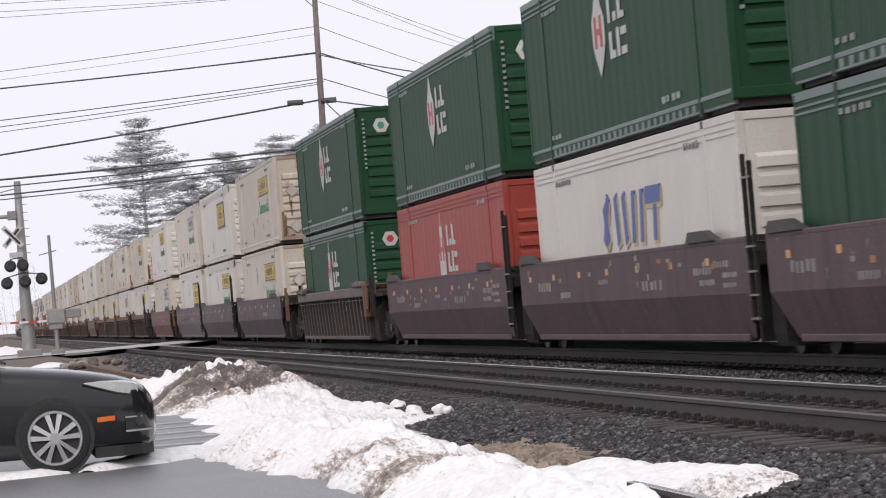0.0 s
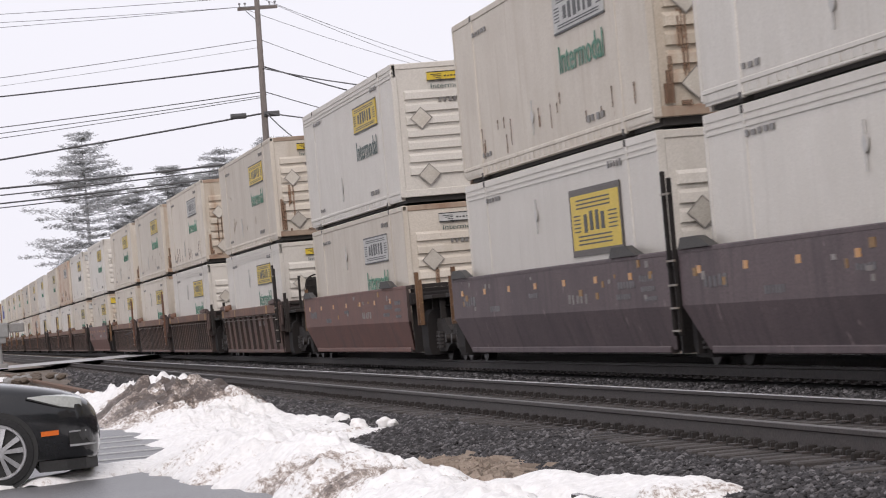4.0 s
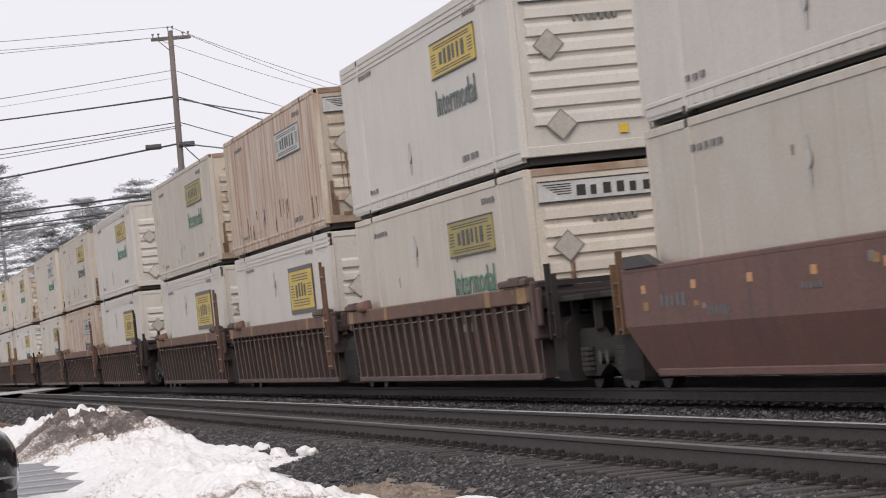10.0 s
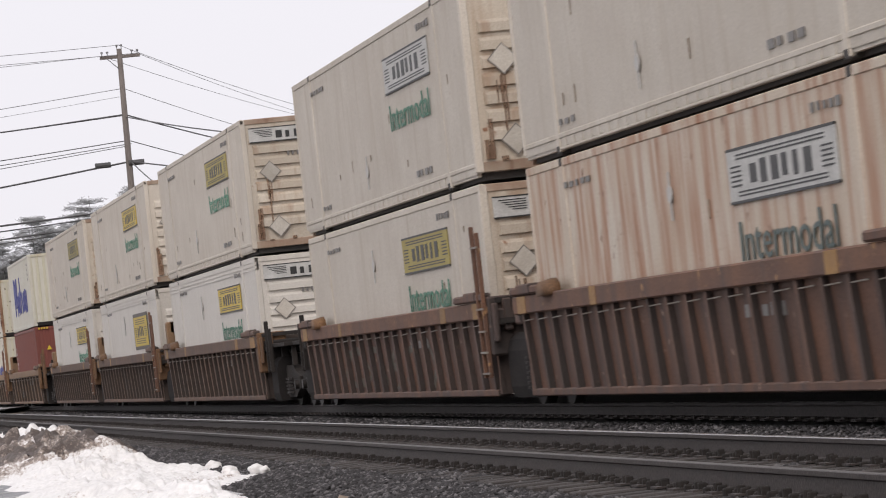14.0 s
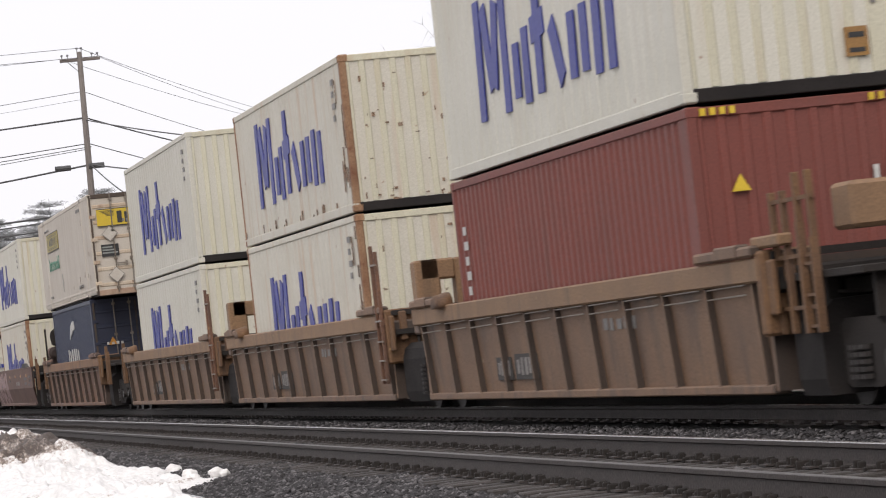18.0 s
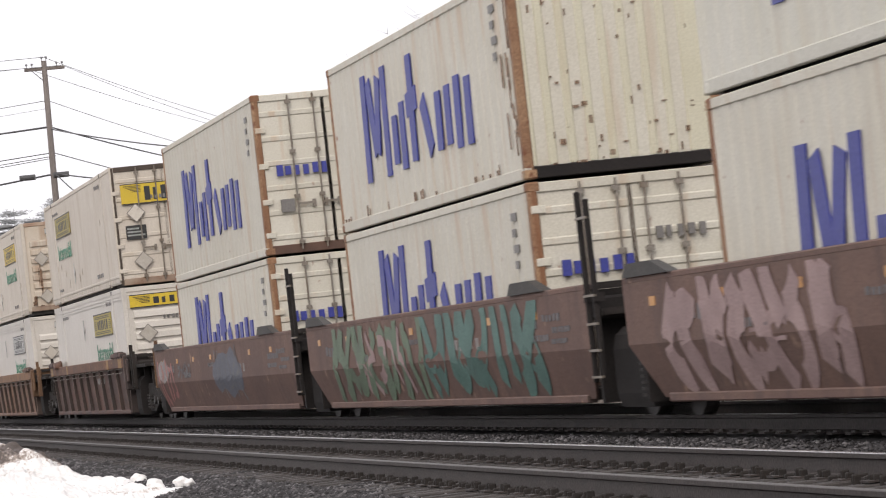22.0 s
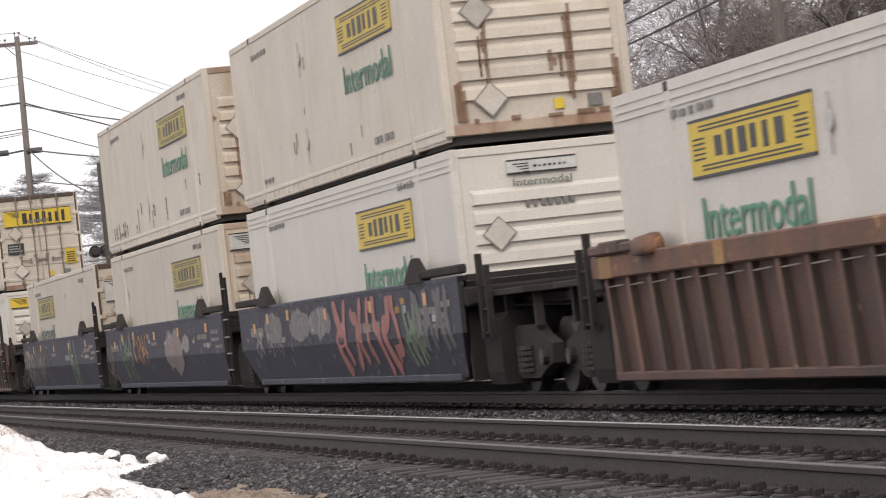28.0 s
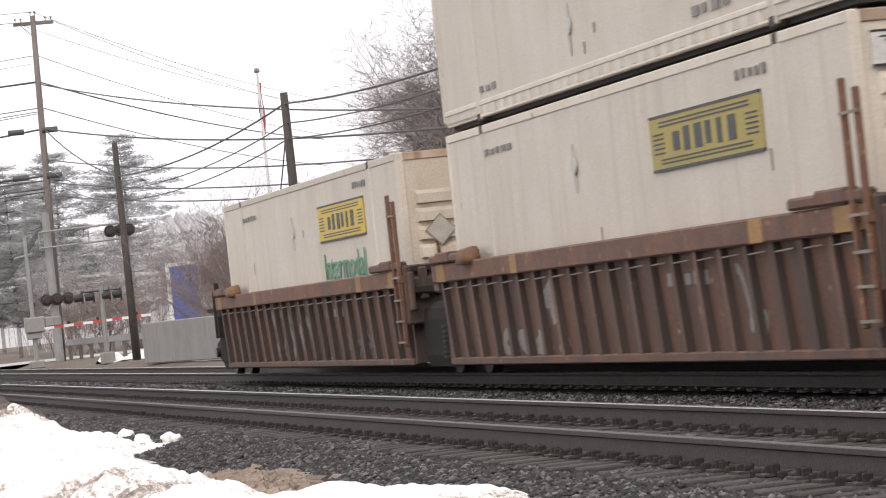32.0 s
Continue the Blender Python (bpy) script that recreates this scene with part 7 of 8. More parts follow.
    part("bumper_grille", "sedan_grille", lambda: box(0.88, 0.965, -.42, .42, .36, .52, .02), GRILLE, ob)
    part("lip", "sedan_lip", lambda: loft([[(x, -w, .12), (x, w, .12), (x, w, .22), (x, -w, .22)] for x, w in ((0.36, .86), (0.62, .84), (0.8, .74), (0.92, .5))]), GRILLE, ob)
    for s in (-1, 1):
        part("wiper", f"sedan_wiper{s}", lambda: tube([(-0.4, s * .5, 1.06), (-0.53, s * .1, 1.12)], 0.012, 5), GRILLE, ob)
    return ob


def tyre():
    prof = [(-.1, .243), (-.108, .27), (-.1, .315), (-.07, .338), (.07, .338), (.1, .315), (.108, .27), (.1, .243)]
    n, V, F = 40, [], []
    for i in range(n):
        a = 2 * math.pi * i / n
        V += [(r * math.cos(a), y, r * math.sin(a)) for y, r in prof]
    m = len(prof)
    F = [(i * m + k, i * m + (k + 1) % m, ((i + 1) % n) * m + (k + 1) % m, ((i + 1) % n) * m + k) for i in range(n) for k in range(m)]
    return V, F


sedan().matrix_basis = pose(-32.2, 0.635, -0.225, 0, 0, 90)


# ---- road crossing ----
def road_mesh():
    V, F, n = [], [], 40
    for i in range(n + 1):
        y = -60 + 160 * i / n
        x = -146 - 0.75 * (y - 4)
        for k in range(5):
            xx = x - 4.2 * k
            V.append((xx, y, 0.012 + (0.0 if -2 < y < 19 else -0.02 if y > 0 else (ground_z(xx, y) + 0.025) * smooth(-2, -8, y))))
    F = [(i * 5 + k, i * 5 + k + 1, (i + 1) * 5 + k + 1, (i + 1) * 5 + k) for i in range(n) for k in range(4)]
    return V, [f[::-1] for f in F]


tagged(part("road", "road", road_mesh, ROADM, None), "salt-grey asphalt road crossing the tracks", "road", kind="structure")
for i, (x, y, sx, sy, h) in enumerate(((-158, -1.5, 9, 2.6, 0.25), (-185, 1.0, 14, 2.2, 0.3), (-128, 17.5, 10, 1.3, 0.22), (-110, 16.5, 7, 0.9, 0.2), (-140, 19.5, 9, 1.5, 0.25), (-112, 2.3, 3.2, 0.7, 0.12), (-126, 15.2, 3, 0.5, 0.3))):
    def heap():
        return sheet(cells(-sx, sx, 50), cells(-sy, sy, 24), lambda a, b: h * max(-0.2, 1 - (a / sx) ** 2 - (b / sy) ** 2 + 0.45 * bumps(a, b, 0.8, i)) * (1 + 0.4 * bumps(a, b, 2.5, i)))
    tagged(part("roadside_snow", f"roadside_snow{i}", heap, SNOW, None, at=(x, y, ground_z(x, y) - 0.01), smooth=True), "low heap of old snow beside the road", "snow", kind="structure")
tagged(part("timber_edge", "timber_edge", lambda: join(*[box(5.7 * k, 5.7 * k + 5.62, -0.07, 0.07, 0, 0.1, 0.02) for k in range(9)]), surface("rust_brown_timber", (0.2, 0.11, 0.07), (0.13, 0.08, 0.055), 1.5, 0.85, bump=0.4), None, at=pose(-121.3, 2.99, -0.1, 0, 0.17, 0.98)), "line of rust-brown timbers along the verge", "edging", kind="structure")
for i in range(26):
    r = random.Random(60 + i)
    tagged(part("rubble_stone", f"rubble{i % 5}", lambda: lump(80 + i % 5, 0.16, 0.6), SOIL if i % 3 else CONCRETE, None, at=(-108 + r.uniform(-9, 9), 3.4 + r.uniform(-1.0, 0.9), -0.06)), "broken lump of rubble on the verge", "stone", "rubble by the crossing")

LENSM = plain("dark_signal_lens", (0.05, 0.035, 0.035), 0.2)
LENSLIT = plain("red_signal_lens", (0.07, 0.03, 0.03), 0.25)
SIGBLACK = plain("black_signal_hood", (0.03, 0.03, 0.032), 0.6)
GATEWHITE, GATERED = plain("gate_white", (0.72, 0.71, 0.7)), plain("gate_red", (0.5, 0.06, 0.05))


def flasher(ob, y, z, x=0.0, face=1, lens=LENSM):
    f = part("flasher", "flasher", lambda: disc(0.27, -0.02, 0.02, 24, "x"), SIGBLACK, ob, "round black signal backboard", at=(x, y, z))
    part("hood", "flasher_hood", lambda: tube([(0.02, 0, 0.0), (0.16, 0, 0.0), (0.34, 0, -0.02)], [0.17, 0.17, 0.15], 16), SIGBLACK, f)
    part("lens", "flasher_lens", lambda: disc(0.145, 0.33, 0.35, 20, "x"), lens if face > 0 else PLACARD, f)


def crossing_signal():
    """The near mast: tapered pole, cantilever arm, crossbuck and five flashers."""
    ob = tagged(new("crossing_signal"), "tapered grey crossing signal mast with crossbuck and flashers", "signal")
    part("mast", "mast", lambda: tube([(0, 0, 0), (0, 0, 0.3), (0, 0, 3.0), (0, 0.05, 7.8)], [0.36, 0.31, 0.25, 0.15], 20), GALV, ob, smooth=True)
    part("base", "mast_base", lambda: box(-0.5, 0.5, -0.55, 0.55, -0.1, 0.3, 0.05), CONCRETE, ob)
    part("arm", "mast_arm", lambda: join(tube([(0, 0.1, 6.25), (0, -5.5, 6.35)], 0.09, 10), tube([(0, 0.0, 7.5), (0, -5.5, 6.45)], 0.03, 6), box(-0.2, 0.2, -0.5, -0.1, 6.1, 6.5, 0.02)), GALV, ob)
    for k, a in enumerate((48, -48)):
        part("crossbuck_blade", "crossbuck_blade", lambda: box(-0.01, 0.01, -0.6, 0.6, -0.115, 0.115), WHITETXT, ob, "white crossbuck blade", at=pose(0.42 + 0.03 * k, -0.35, 5.35, a, 0, 0))
        part("blade_mark", "blade_mark", lambda: box(0, 0.012, -0.45, 0.45, -0.05, 0.05), BLACK, ob, at=pose(0.425 + 0.03 * k, -0.35, 5.35, a, 0, 0))
    part("number_plate", "track_plate", lambda: box(0.4, 0.42, -0.55, 0.05, 4.42, 4.65), WHITETXT, ob, "small white plate with dark bars")
    for y, z in ((-0.55, 4.05), (0.0, 4.05), (-0.75, 3.3), (0.05, 3.32), (0.78, 3.4)):
        flasher(ob, y, z, 0.35)
    part("bracket", "flasher_bracket", lambda: join(tube([(0.3, -0.75, 3.55), (0.3, 0, 3.72), (0.3, 0.78, 3.62)], 0.03, 6), tube([(0.3, -0.55, 4.35), (0.3, 0.0, 4.42)], 0.03, 6)), SIGBLACK, ob)
    for k in range(8):
        part("step_rung", "mast_step", lambda: tube([(0.1, 0.1, 0), (0.15, 0.42, 0)], 0.015, 5), GALV, ob, at=(0, 0, 4.6 + 0.36 * k))
    return ob


crossing_signal().matrix_basis = pose(-150.9, 2.25, 0.0)


def gate(arm_len, sign):
    """Gate mechanism on a post with counterweights and a striped arm."""
    ob = tagged(new("crossing_gate"), "grey crossing gate mechanism with lowered red and white arm", "gate", "crossing gates")
    part("post", "gate_post", lambda: tube([(0, 0, 0), (0, 0, 5.3)], [0.1, 0.07], 10), GALV, ob)
    part("cross_arm", "gate_cross_arm", lambda: tube([(0, -0.5, 4.45), (0, 0.28, 4.6)], 0.03, 6), GALV, ob)
    part("mechanism", "gate_box", lambda: join(box(-0.3, 0.3, -0.35, 0.45, 1.35, 2.0, 0.05), box(-0.2, 0.2, -0.3, 0.3, 1.1, 1.4, 0.03)), GALV, ob)
    part("counterweight", "gate_weight", lambda: box(-0.2, 0.2, 0.45, 1.15, 1.55, 1.95, 0.04), CONCRETE, ob)
    part("base", "gate_base", lambda: box(-0.3, 0.3, -0.3, 0.3, -0.1, 0.2, 0.04), CONCRETE, ob)
    n = int(arm_len / 0.4)
    for k in range(n):
        part("arm_stripe", "arm_stripe", lambda: box(-0.02, 0.02, -0.2, 0.2, -0.05, 0.05), GATERED if k % 2 else GATEWHITE, ob, at=(0.35, sign * (0.6 + 0.4 * k), 1.5 + 0.01 * k))
    for k in (2, n // 2, n - 2):
        part("arm_lamp", "arm_lamp", lambda: disc(0.07, -0.05, 0.05, 12, "x"), LENSLIT, ob, at=(0.35, sign * (0.6 + 0.4 * k), 1.62 + 0.01 * k))
    return ob


gate(8, -1).matrix_basis = pose(-150.9, 3.5, 0.0)
gate(4.4, 1).matrix_basis = pose(-138.0, 13.6, 0.0)


def far_gantry():
    ob = tagged(new("signal_gantry"), "galvanised signal gantry beside the road with hooded lights", "signal")
    part("mast", "gantry_mast", lambda: tube([(0, 0, 0), (0, 0, 6.6)], [0.2, 0.16], 12), GALV, ob)
    for z in (5.05, 5.75):
        part("beam", "gantry_beam", lambda: join(tube([(0, -0.4, 0), (0, 3.9, 0.1)], 0.045, 6), tube([(0.4, -0.4, 0), (0.4, 3.9, 0.1)], 0.045, 6)), GALV, ob, at=(0, 0, z))
    for y in (-0.4, 0.7, 1.8, 2.9, 3.88):
        part("strut", "gantry_strut", lambda: tube([(0, 0, 0), (0, 0, 0.72)], 0.025, 6), GALV, ob, at=(0.2, y, 5.07))
    for y in (2.75, 3.2, 3.6):
        flasher(ob, y, 5.5, 0.3)
    for y in (-0.35, 0.1, 0.6):
        flasher(ob, y, 2.75, 0.3, lens=LENSLIT)
    return ob


far_gantry().matrix_basis = pose(-149.0, 15.7, 0.0)


def short_signal():
    ob = tagged(new("crossing_signal"), "pale short mast with paired black flashers both ways", "signal")
    part("mast", "short_mast", lambda: tube([(0, 0, 0), (0, 0, 2.8)], 0.09, 10), GALV, ob)
    part("base", "short_mast_base", lambda: box(-0.25, 0.25, -0.25, 0.25, -0.1, 0.35, 0.04), CONCRETE, ob)
    part("bracket", "short_bracket", lambda: tube([(0, -0.75, 2.62), (0, 0.75, 2.62)], 0.03, 6), SIGBLACK, ob)
    for y in (-0.72, -0.3, 0.3, 0.72):
        f = part("flasher", "side_flasher", lambda: disc(0.25, -0.02, 0.02, 24, "y"), SIGBLACK, ob, at=(0, y, 2.45))
        part("hood", "side_hood", lambda: tube([(0, 0, 0), (0, -0.3 if y < 0 else 0.3, -0.04)], [0.16, 0.13], 14), SIGBLACK, f)
    return ob


short_signal().matrix_basis = pose(-123.8, 14.8, 0.0)

# ---- poles and wires ----
PORCELAIN = plain("grey_insulator", (0.25, 0.25, 0.26), 0.3)


def pole(x, y, h, r, arm=0.0, lean=(0, 0), wood=WOODPOLE):
    ob = tagged(new("utility_pole"), "weathered wooden utility pole" + (" with a crossarm and insulators" if arm else " carrying cables"), "pole", "utility poles")
    part("shaft", f"shaft{h:.1f}{r}", lambda: tube([(0, 0, -0.3), (lean[0] * 0.5, lean[1] * 0.5, h * 0.5), (lean[0], lean[1], h)], [r * 1.25, r * 1.05, r * 0.8], 14), wood, ob, smooth=True)
    if arm:
        part("crossarm", "crossarm", lambda: box(-0.07, 0.07, lean[1] - arm, lean[1] + arm, h - 0.42, h - 0.28, 0.015), WOODPOLE, ob)
        for k in (-1, 1):
            part("brace", "arm_brace", lambda: tube([(0.08, lean[1] + k * 0.6, h - 0.4), (0.08, lean[1], h - 1.0)], 0.018, 5), GALV, ob)
        for dy, dz in ((-arm + 0.1, -0.28), (-arm + 0.35, -0.28), (arm - 0.1, -0.28), (arm - 0.35, -0.28), (-0.1, 0), (0.1, 0)):
            part("insulator", "insulator", lambda: join(tube([(0, 0, 0), (0, 0, 0.14)], 0.02, 6), disc(0.05, 0.12, 0.2, 10, "z"), disc(0.065, 0.15, 0.17, 10, "z")), PORCELAIN, ob, at=(0, lean[1] + dy, h + dz))
    ob.location = (x, y, ground_z(x, y))
    return ob


main_pole = pole(-150.3, 15.92, 15.5, 0.15, 0.9, (0, 0.28))
for z in (10.35, 8.3):
    for s in (-1, 1):
        part("splice_case", "splice_case", lambda: tube([(0, -0.35, 0), (0, 0.35, 0)], 0.13, 10), CABLE, main_pole, "black cable splice case", at=(0.1, s * 0.75 - 0.25, z))
pole(-122.5, 15.7, 8.0, 0.13, wood=DARKPOLE)
pole(-93.5, 16.9, 7.5, 0.135, wood=DARKPOLE)
pole(-49.3, 17.0, 12.0, 0.085)
pole(-88.5, 18.6, 5.35, 0.1)


def wire(a, b, r, sag=0.5, n=14):
    a, b = Vector(a), Vector(b)
    pts = [a + (b - a) * t - Vector((0, 0, 4 * sag * t * (1 - t))) for t in cells(0, 1, n)]
    ob = linked("overhead_wire", made(f"wire{tuple(a)}{tuple(b)}", lambda: tube(pts, r, 5), CABLE))
    tagged(ob, "thin overhead wire between poles" if r < 0.02 else "thick black overhead cable between poles", "wire", "overhead wires")


M = (-150.3, 16.2)
LEFT, RIGHT = (-146.0, -34.0), (-214.0, 41.0)
for dy, z, r, lz, rz in ((-0.8, 15.22, 0.011, 15.9, 14.2), (0.0, 15.65, 0.012, 17.0, 14.6), (0.8, 15.22, 0.011, 16.8, 14.0), (0.0, 13.7, 0.014, 11.4, 12.3), (0.0, 13.35, 0.008, 11.0, 12.0), (0.0, 12.5, 0.034, 11.8, 12.0), (0.1, 12.55, 0.012, 11.6, 11.2),
                         (0.0, 11.35, 0.022, 9.8, 10.3), (0.1, 11.2, 0.018, 9.2, 9.6), (-0.1, 11.1, 0.016, 8.6, 9.4), (0.0, 10.4, 0.042, 6.9, 9.0), (0.0, 8.3, 0.045, 8.3, 6.6), (0.0, 8.1, 0.03, 7.7, 6.2), (0.0, 7.75, 0.036, 7.3, 5.6), (0.1, 7.6, 0.025, 7.0, 5.0)):
    wire((M[0], M[1] + dy, z), (LEFT[0], LEFT[1], lz), r, 0.55)
    if z > 11.3 and z not in (13.35, 12.55):
        wire((M[0], M[1] + dy, z), (RIGHT[0], RIGHT[1], rz), r, 0.4)
F3, F4, F2 = (-93.5, 16.9), (-49.3, 17.0), (-122.5, 15.7)
for z3, z4, z2, zm, r in ((6.98, 6.5, 6.7, 10.4, 0.028), (6.42, 6.15, 6.2, 8.6, 0.02), (5.98, 5.8, 5.8, 8.2, 0.02)):
    wire((*F3, z3), (*F4, z4), r, 0.55)
    wire((*F2, z2), (*F3, z3), r, 0.35)
    wire((*M, zm), (*F2, z2), r, 0.3)
for za, zb, r in ((12.4, 5.9, 0.028), (10.4, 5.5, 0.032), (9.0, 4.9, 0.026), (8.0, 4.5, 0.026), (7.4, 4.2, 0.026)):
    wire((*M, za), (-86.0, 21.5, zb), r, 0.5)
for k in range(4):
    wire((M[0], M[1] - 0.1 * k, 6.9 - 0.2 * k), (-158 - k, 9.5 + 0.6 * k, 1.0 + 0.4 * k), 0.02, 1.0)
wire((-94.0, 16.9, 6.0), (-118, 20, 3.0), 0.02, 0.6)

# ---- flagpole ----
flagpole = tagged(new("flagpole"), "white flagpole with a limp striped flag", "flagpole")
part("shaft", "flagpole_shaft", lambda: tube([(0, 0, 0), (0, 0, 9.75)], [0.07, 0.04], 10), GATEWHITE, flagpole)
part("ball", "flagpole_ball", lambda: lump(3, 0.1, 1.0), PORCELAIN, flagpole, at=(0, 0, 9.85))


def flag_fold(k):
    V = []
    for i in range(12):
        z = 9.4 - 0.17 * i
        V += [(0.02 * k, 0.05 + 0.035 * k + 0.02 * math.sin(i * 0.9 + k), z), (0.03 + 0.02 * k, 0.09 + 0.035 * k + 0.03 * math.sin(i * 0.7 + k), z)]
    return V, [(2 * i, 2 * i + 1, 2 * i + 3, 2 * i + 2) for i in range(11)]


for k, m in enumerate((plain("flag_blue", (0.05, 0.06, 0.12)), plain("flag_red", (0.3, 0.06, 0.06)), GATEWHITE, plain("flag_red", (0.3, 0.06, 0.06)))):
    part("flag_fold", f"flag_fold{k}", lambda: flag_fold(k), m, flagpole, at=(0, -0.1, 0))
flagpole.location = (-118.3, 20.5, -0.05)

# ---- wall, cabinet and building beyond the tracks ----
wall = tagged(new("concrete_block_wall"), "grey concrete block wall beside the far verge", "wall")
for i in range(5):
    part("wall_panel", "wall_panel", lambda: box(0, 1.9, 0, 0.3, 0, 1.35, 0.03), CONCRETE, wall, at=(1.93 * i, 0, 0))
wall.matrix_basis = pose(-111.6, 14.55, -0.1, 0, 0, 7.4)
guard = tagged(new("guard_rail"), "dull steel guard rail along the road", "guard rail")
part("beam", "guard_beam", lambda: prism([(0, 0.5), (0.06, 0.53), (0.0, 0.6), (0.06, 0.68), (0, 0.76), (-0.02, 0.76), (-0.02, 0.5)], 0, 16), GALV, guard)
for i in range(9):
    part("post", "guard_post", lambda: box(-0.06, 0.06, 0.05, 0.2, -0.2, 0.75), WOODPOLE, guard, at=(2 * i, 0, 0))
guard.matrix_basis = pose(-152, 16.4, 0.15, 0, 0, 7)
BLUEWALL = surface("blue_painted_board", (0.05, 0.1, 0.33), (0.06, 0.12, 0.36), 0.5, 0.5)
house = tagged(new("shop_building"), "low pale shop building with a blue board", "building")
part("wall", "shop_wall", lambda: box(-6, 6, 0, 14, 0, 4.2, 0.02), surface("pale_siding", (0.55, 0.55, 0.54), (0.48, 0.48, 0.47), 0.6, 0.7), house)
part("roof", "shop_roof", lambda: box(-6.4, 6.4, -0.4, 14.4, 4.2, 4.6, 0.05), CONCRETE, house)
part("window", "shop_window", lambda: box(6.0, 6.06, 5, 7.5, 1.0, 2.6), CARGLASS, house)
part("door", "shop_door", lambda: box(6.0, 6.06, 2.2, 3.3, 0, 2.1), WOODPOLE, house)
house.matrix_basis = pose(-226, 32.5, -0.05)
board = tagged(new("blue_sign_board"), "large plain blue board with pale edge posts", "sign")
part("panel", "blue_panel", lambda: box(-0.1, 0.1, 0, 1.5, 1.0, 4.1, 0.02), BLUEWALL, board)
for y in (-0.15, 1.5):
    part("post", "board_post", lambda: box(-0.14, 0.14, 0, 0.15, 0, 4.2, 0.02), GATEWHITE, board, at=(0, y, 0))
part("top_trim", "board_trim", lambda: box(-0.14, 0.14, -0.15, 1.65, 4.1, 4.3), GATEWHITE, board)
board.matrix_basis = pose(-170.9, 24.0, -0.05, 0, 0, 8)

# ---- trees ----
BARK = surface("grey_brown_bark", (0.17, 0.15, 0.14), (0.12, 0.105, 0.1), 3.0, 0.9, bump=0.5, spread=0.15)
TWIG = surface("grey_twig_bark", (0.27, 0.238, 0.225), (0.215, 0.19, 0.18), 3.0, 0.9, spread=0.15)
BRUSH = surface("brown_brush_twigs", (0.26, 0.205, 0.19), (0.21, 0.165, 0.155), 3.0, 0.9, spread=0.15)
# needle colour and leaf glow-through are paled to stand in for haze
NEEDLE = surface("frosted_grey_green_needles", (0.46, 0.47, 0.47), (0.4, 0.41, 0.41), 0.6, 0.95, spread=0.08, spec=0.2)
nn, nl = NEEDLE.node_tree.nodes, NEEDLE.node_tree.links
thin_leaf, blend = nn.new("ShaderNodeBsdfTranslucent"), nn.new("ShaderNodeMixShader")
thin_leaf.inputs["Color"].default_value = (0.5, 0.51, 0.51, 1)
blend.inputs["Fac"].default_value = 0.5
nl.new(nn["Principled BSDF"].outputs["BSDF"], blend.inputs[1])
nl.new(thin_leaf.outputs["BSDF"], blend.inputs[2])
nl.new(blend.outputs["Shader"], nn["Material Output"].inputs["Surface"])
# the sky let through the crowns and trunks fades them like haze
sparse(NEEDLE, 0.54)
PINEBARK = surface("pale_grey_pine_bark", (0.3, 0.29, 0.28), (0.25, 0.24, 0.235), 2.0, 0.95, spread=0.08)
# far twigs take a pale grey in place of distance haze
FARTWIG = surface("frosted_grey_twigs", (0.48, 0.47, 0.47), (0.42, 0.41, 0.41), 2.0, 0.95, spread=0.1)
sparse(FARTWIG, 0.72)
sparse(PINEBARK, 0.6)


def spike(p, q, r):
    """A fine twig: three thin faces that end in a point."""
    d = (q - p).normalized()
    a = d.orthogonal().normalized() * r
    b = d.cross(a)
    return [tuple(p + a), tuple(p - a * 0.5 + b * 0.87), tuple(p - a * 0.5 - b * 0.87), tuple(q)], [(0, 1, 3), (1, 2, 3), (2, 0, 3)]


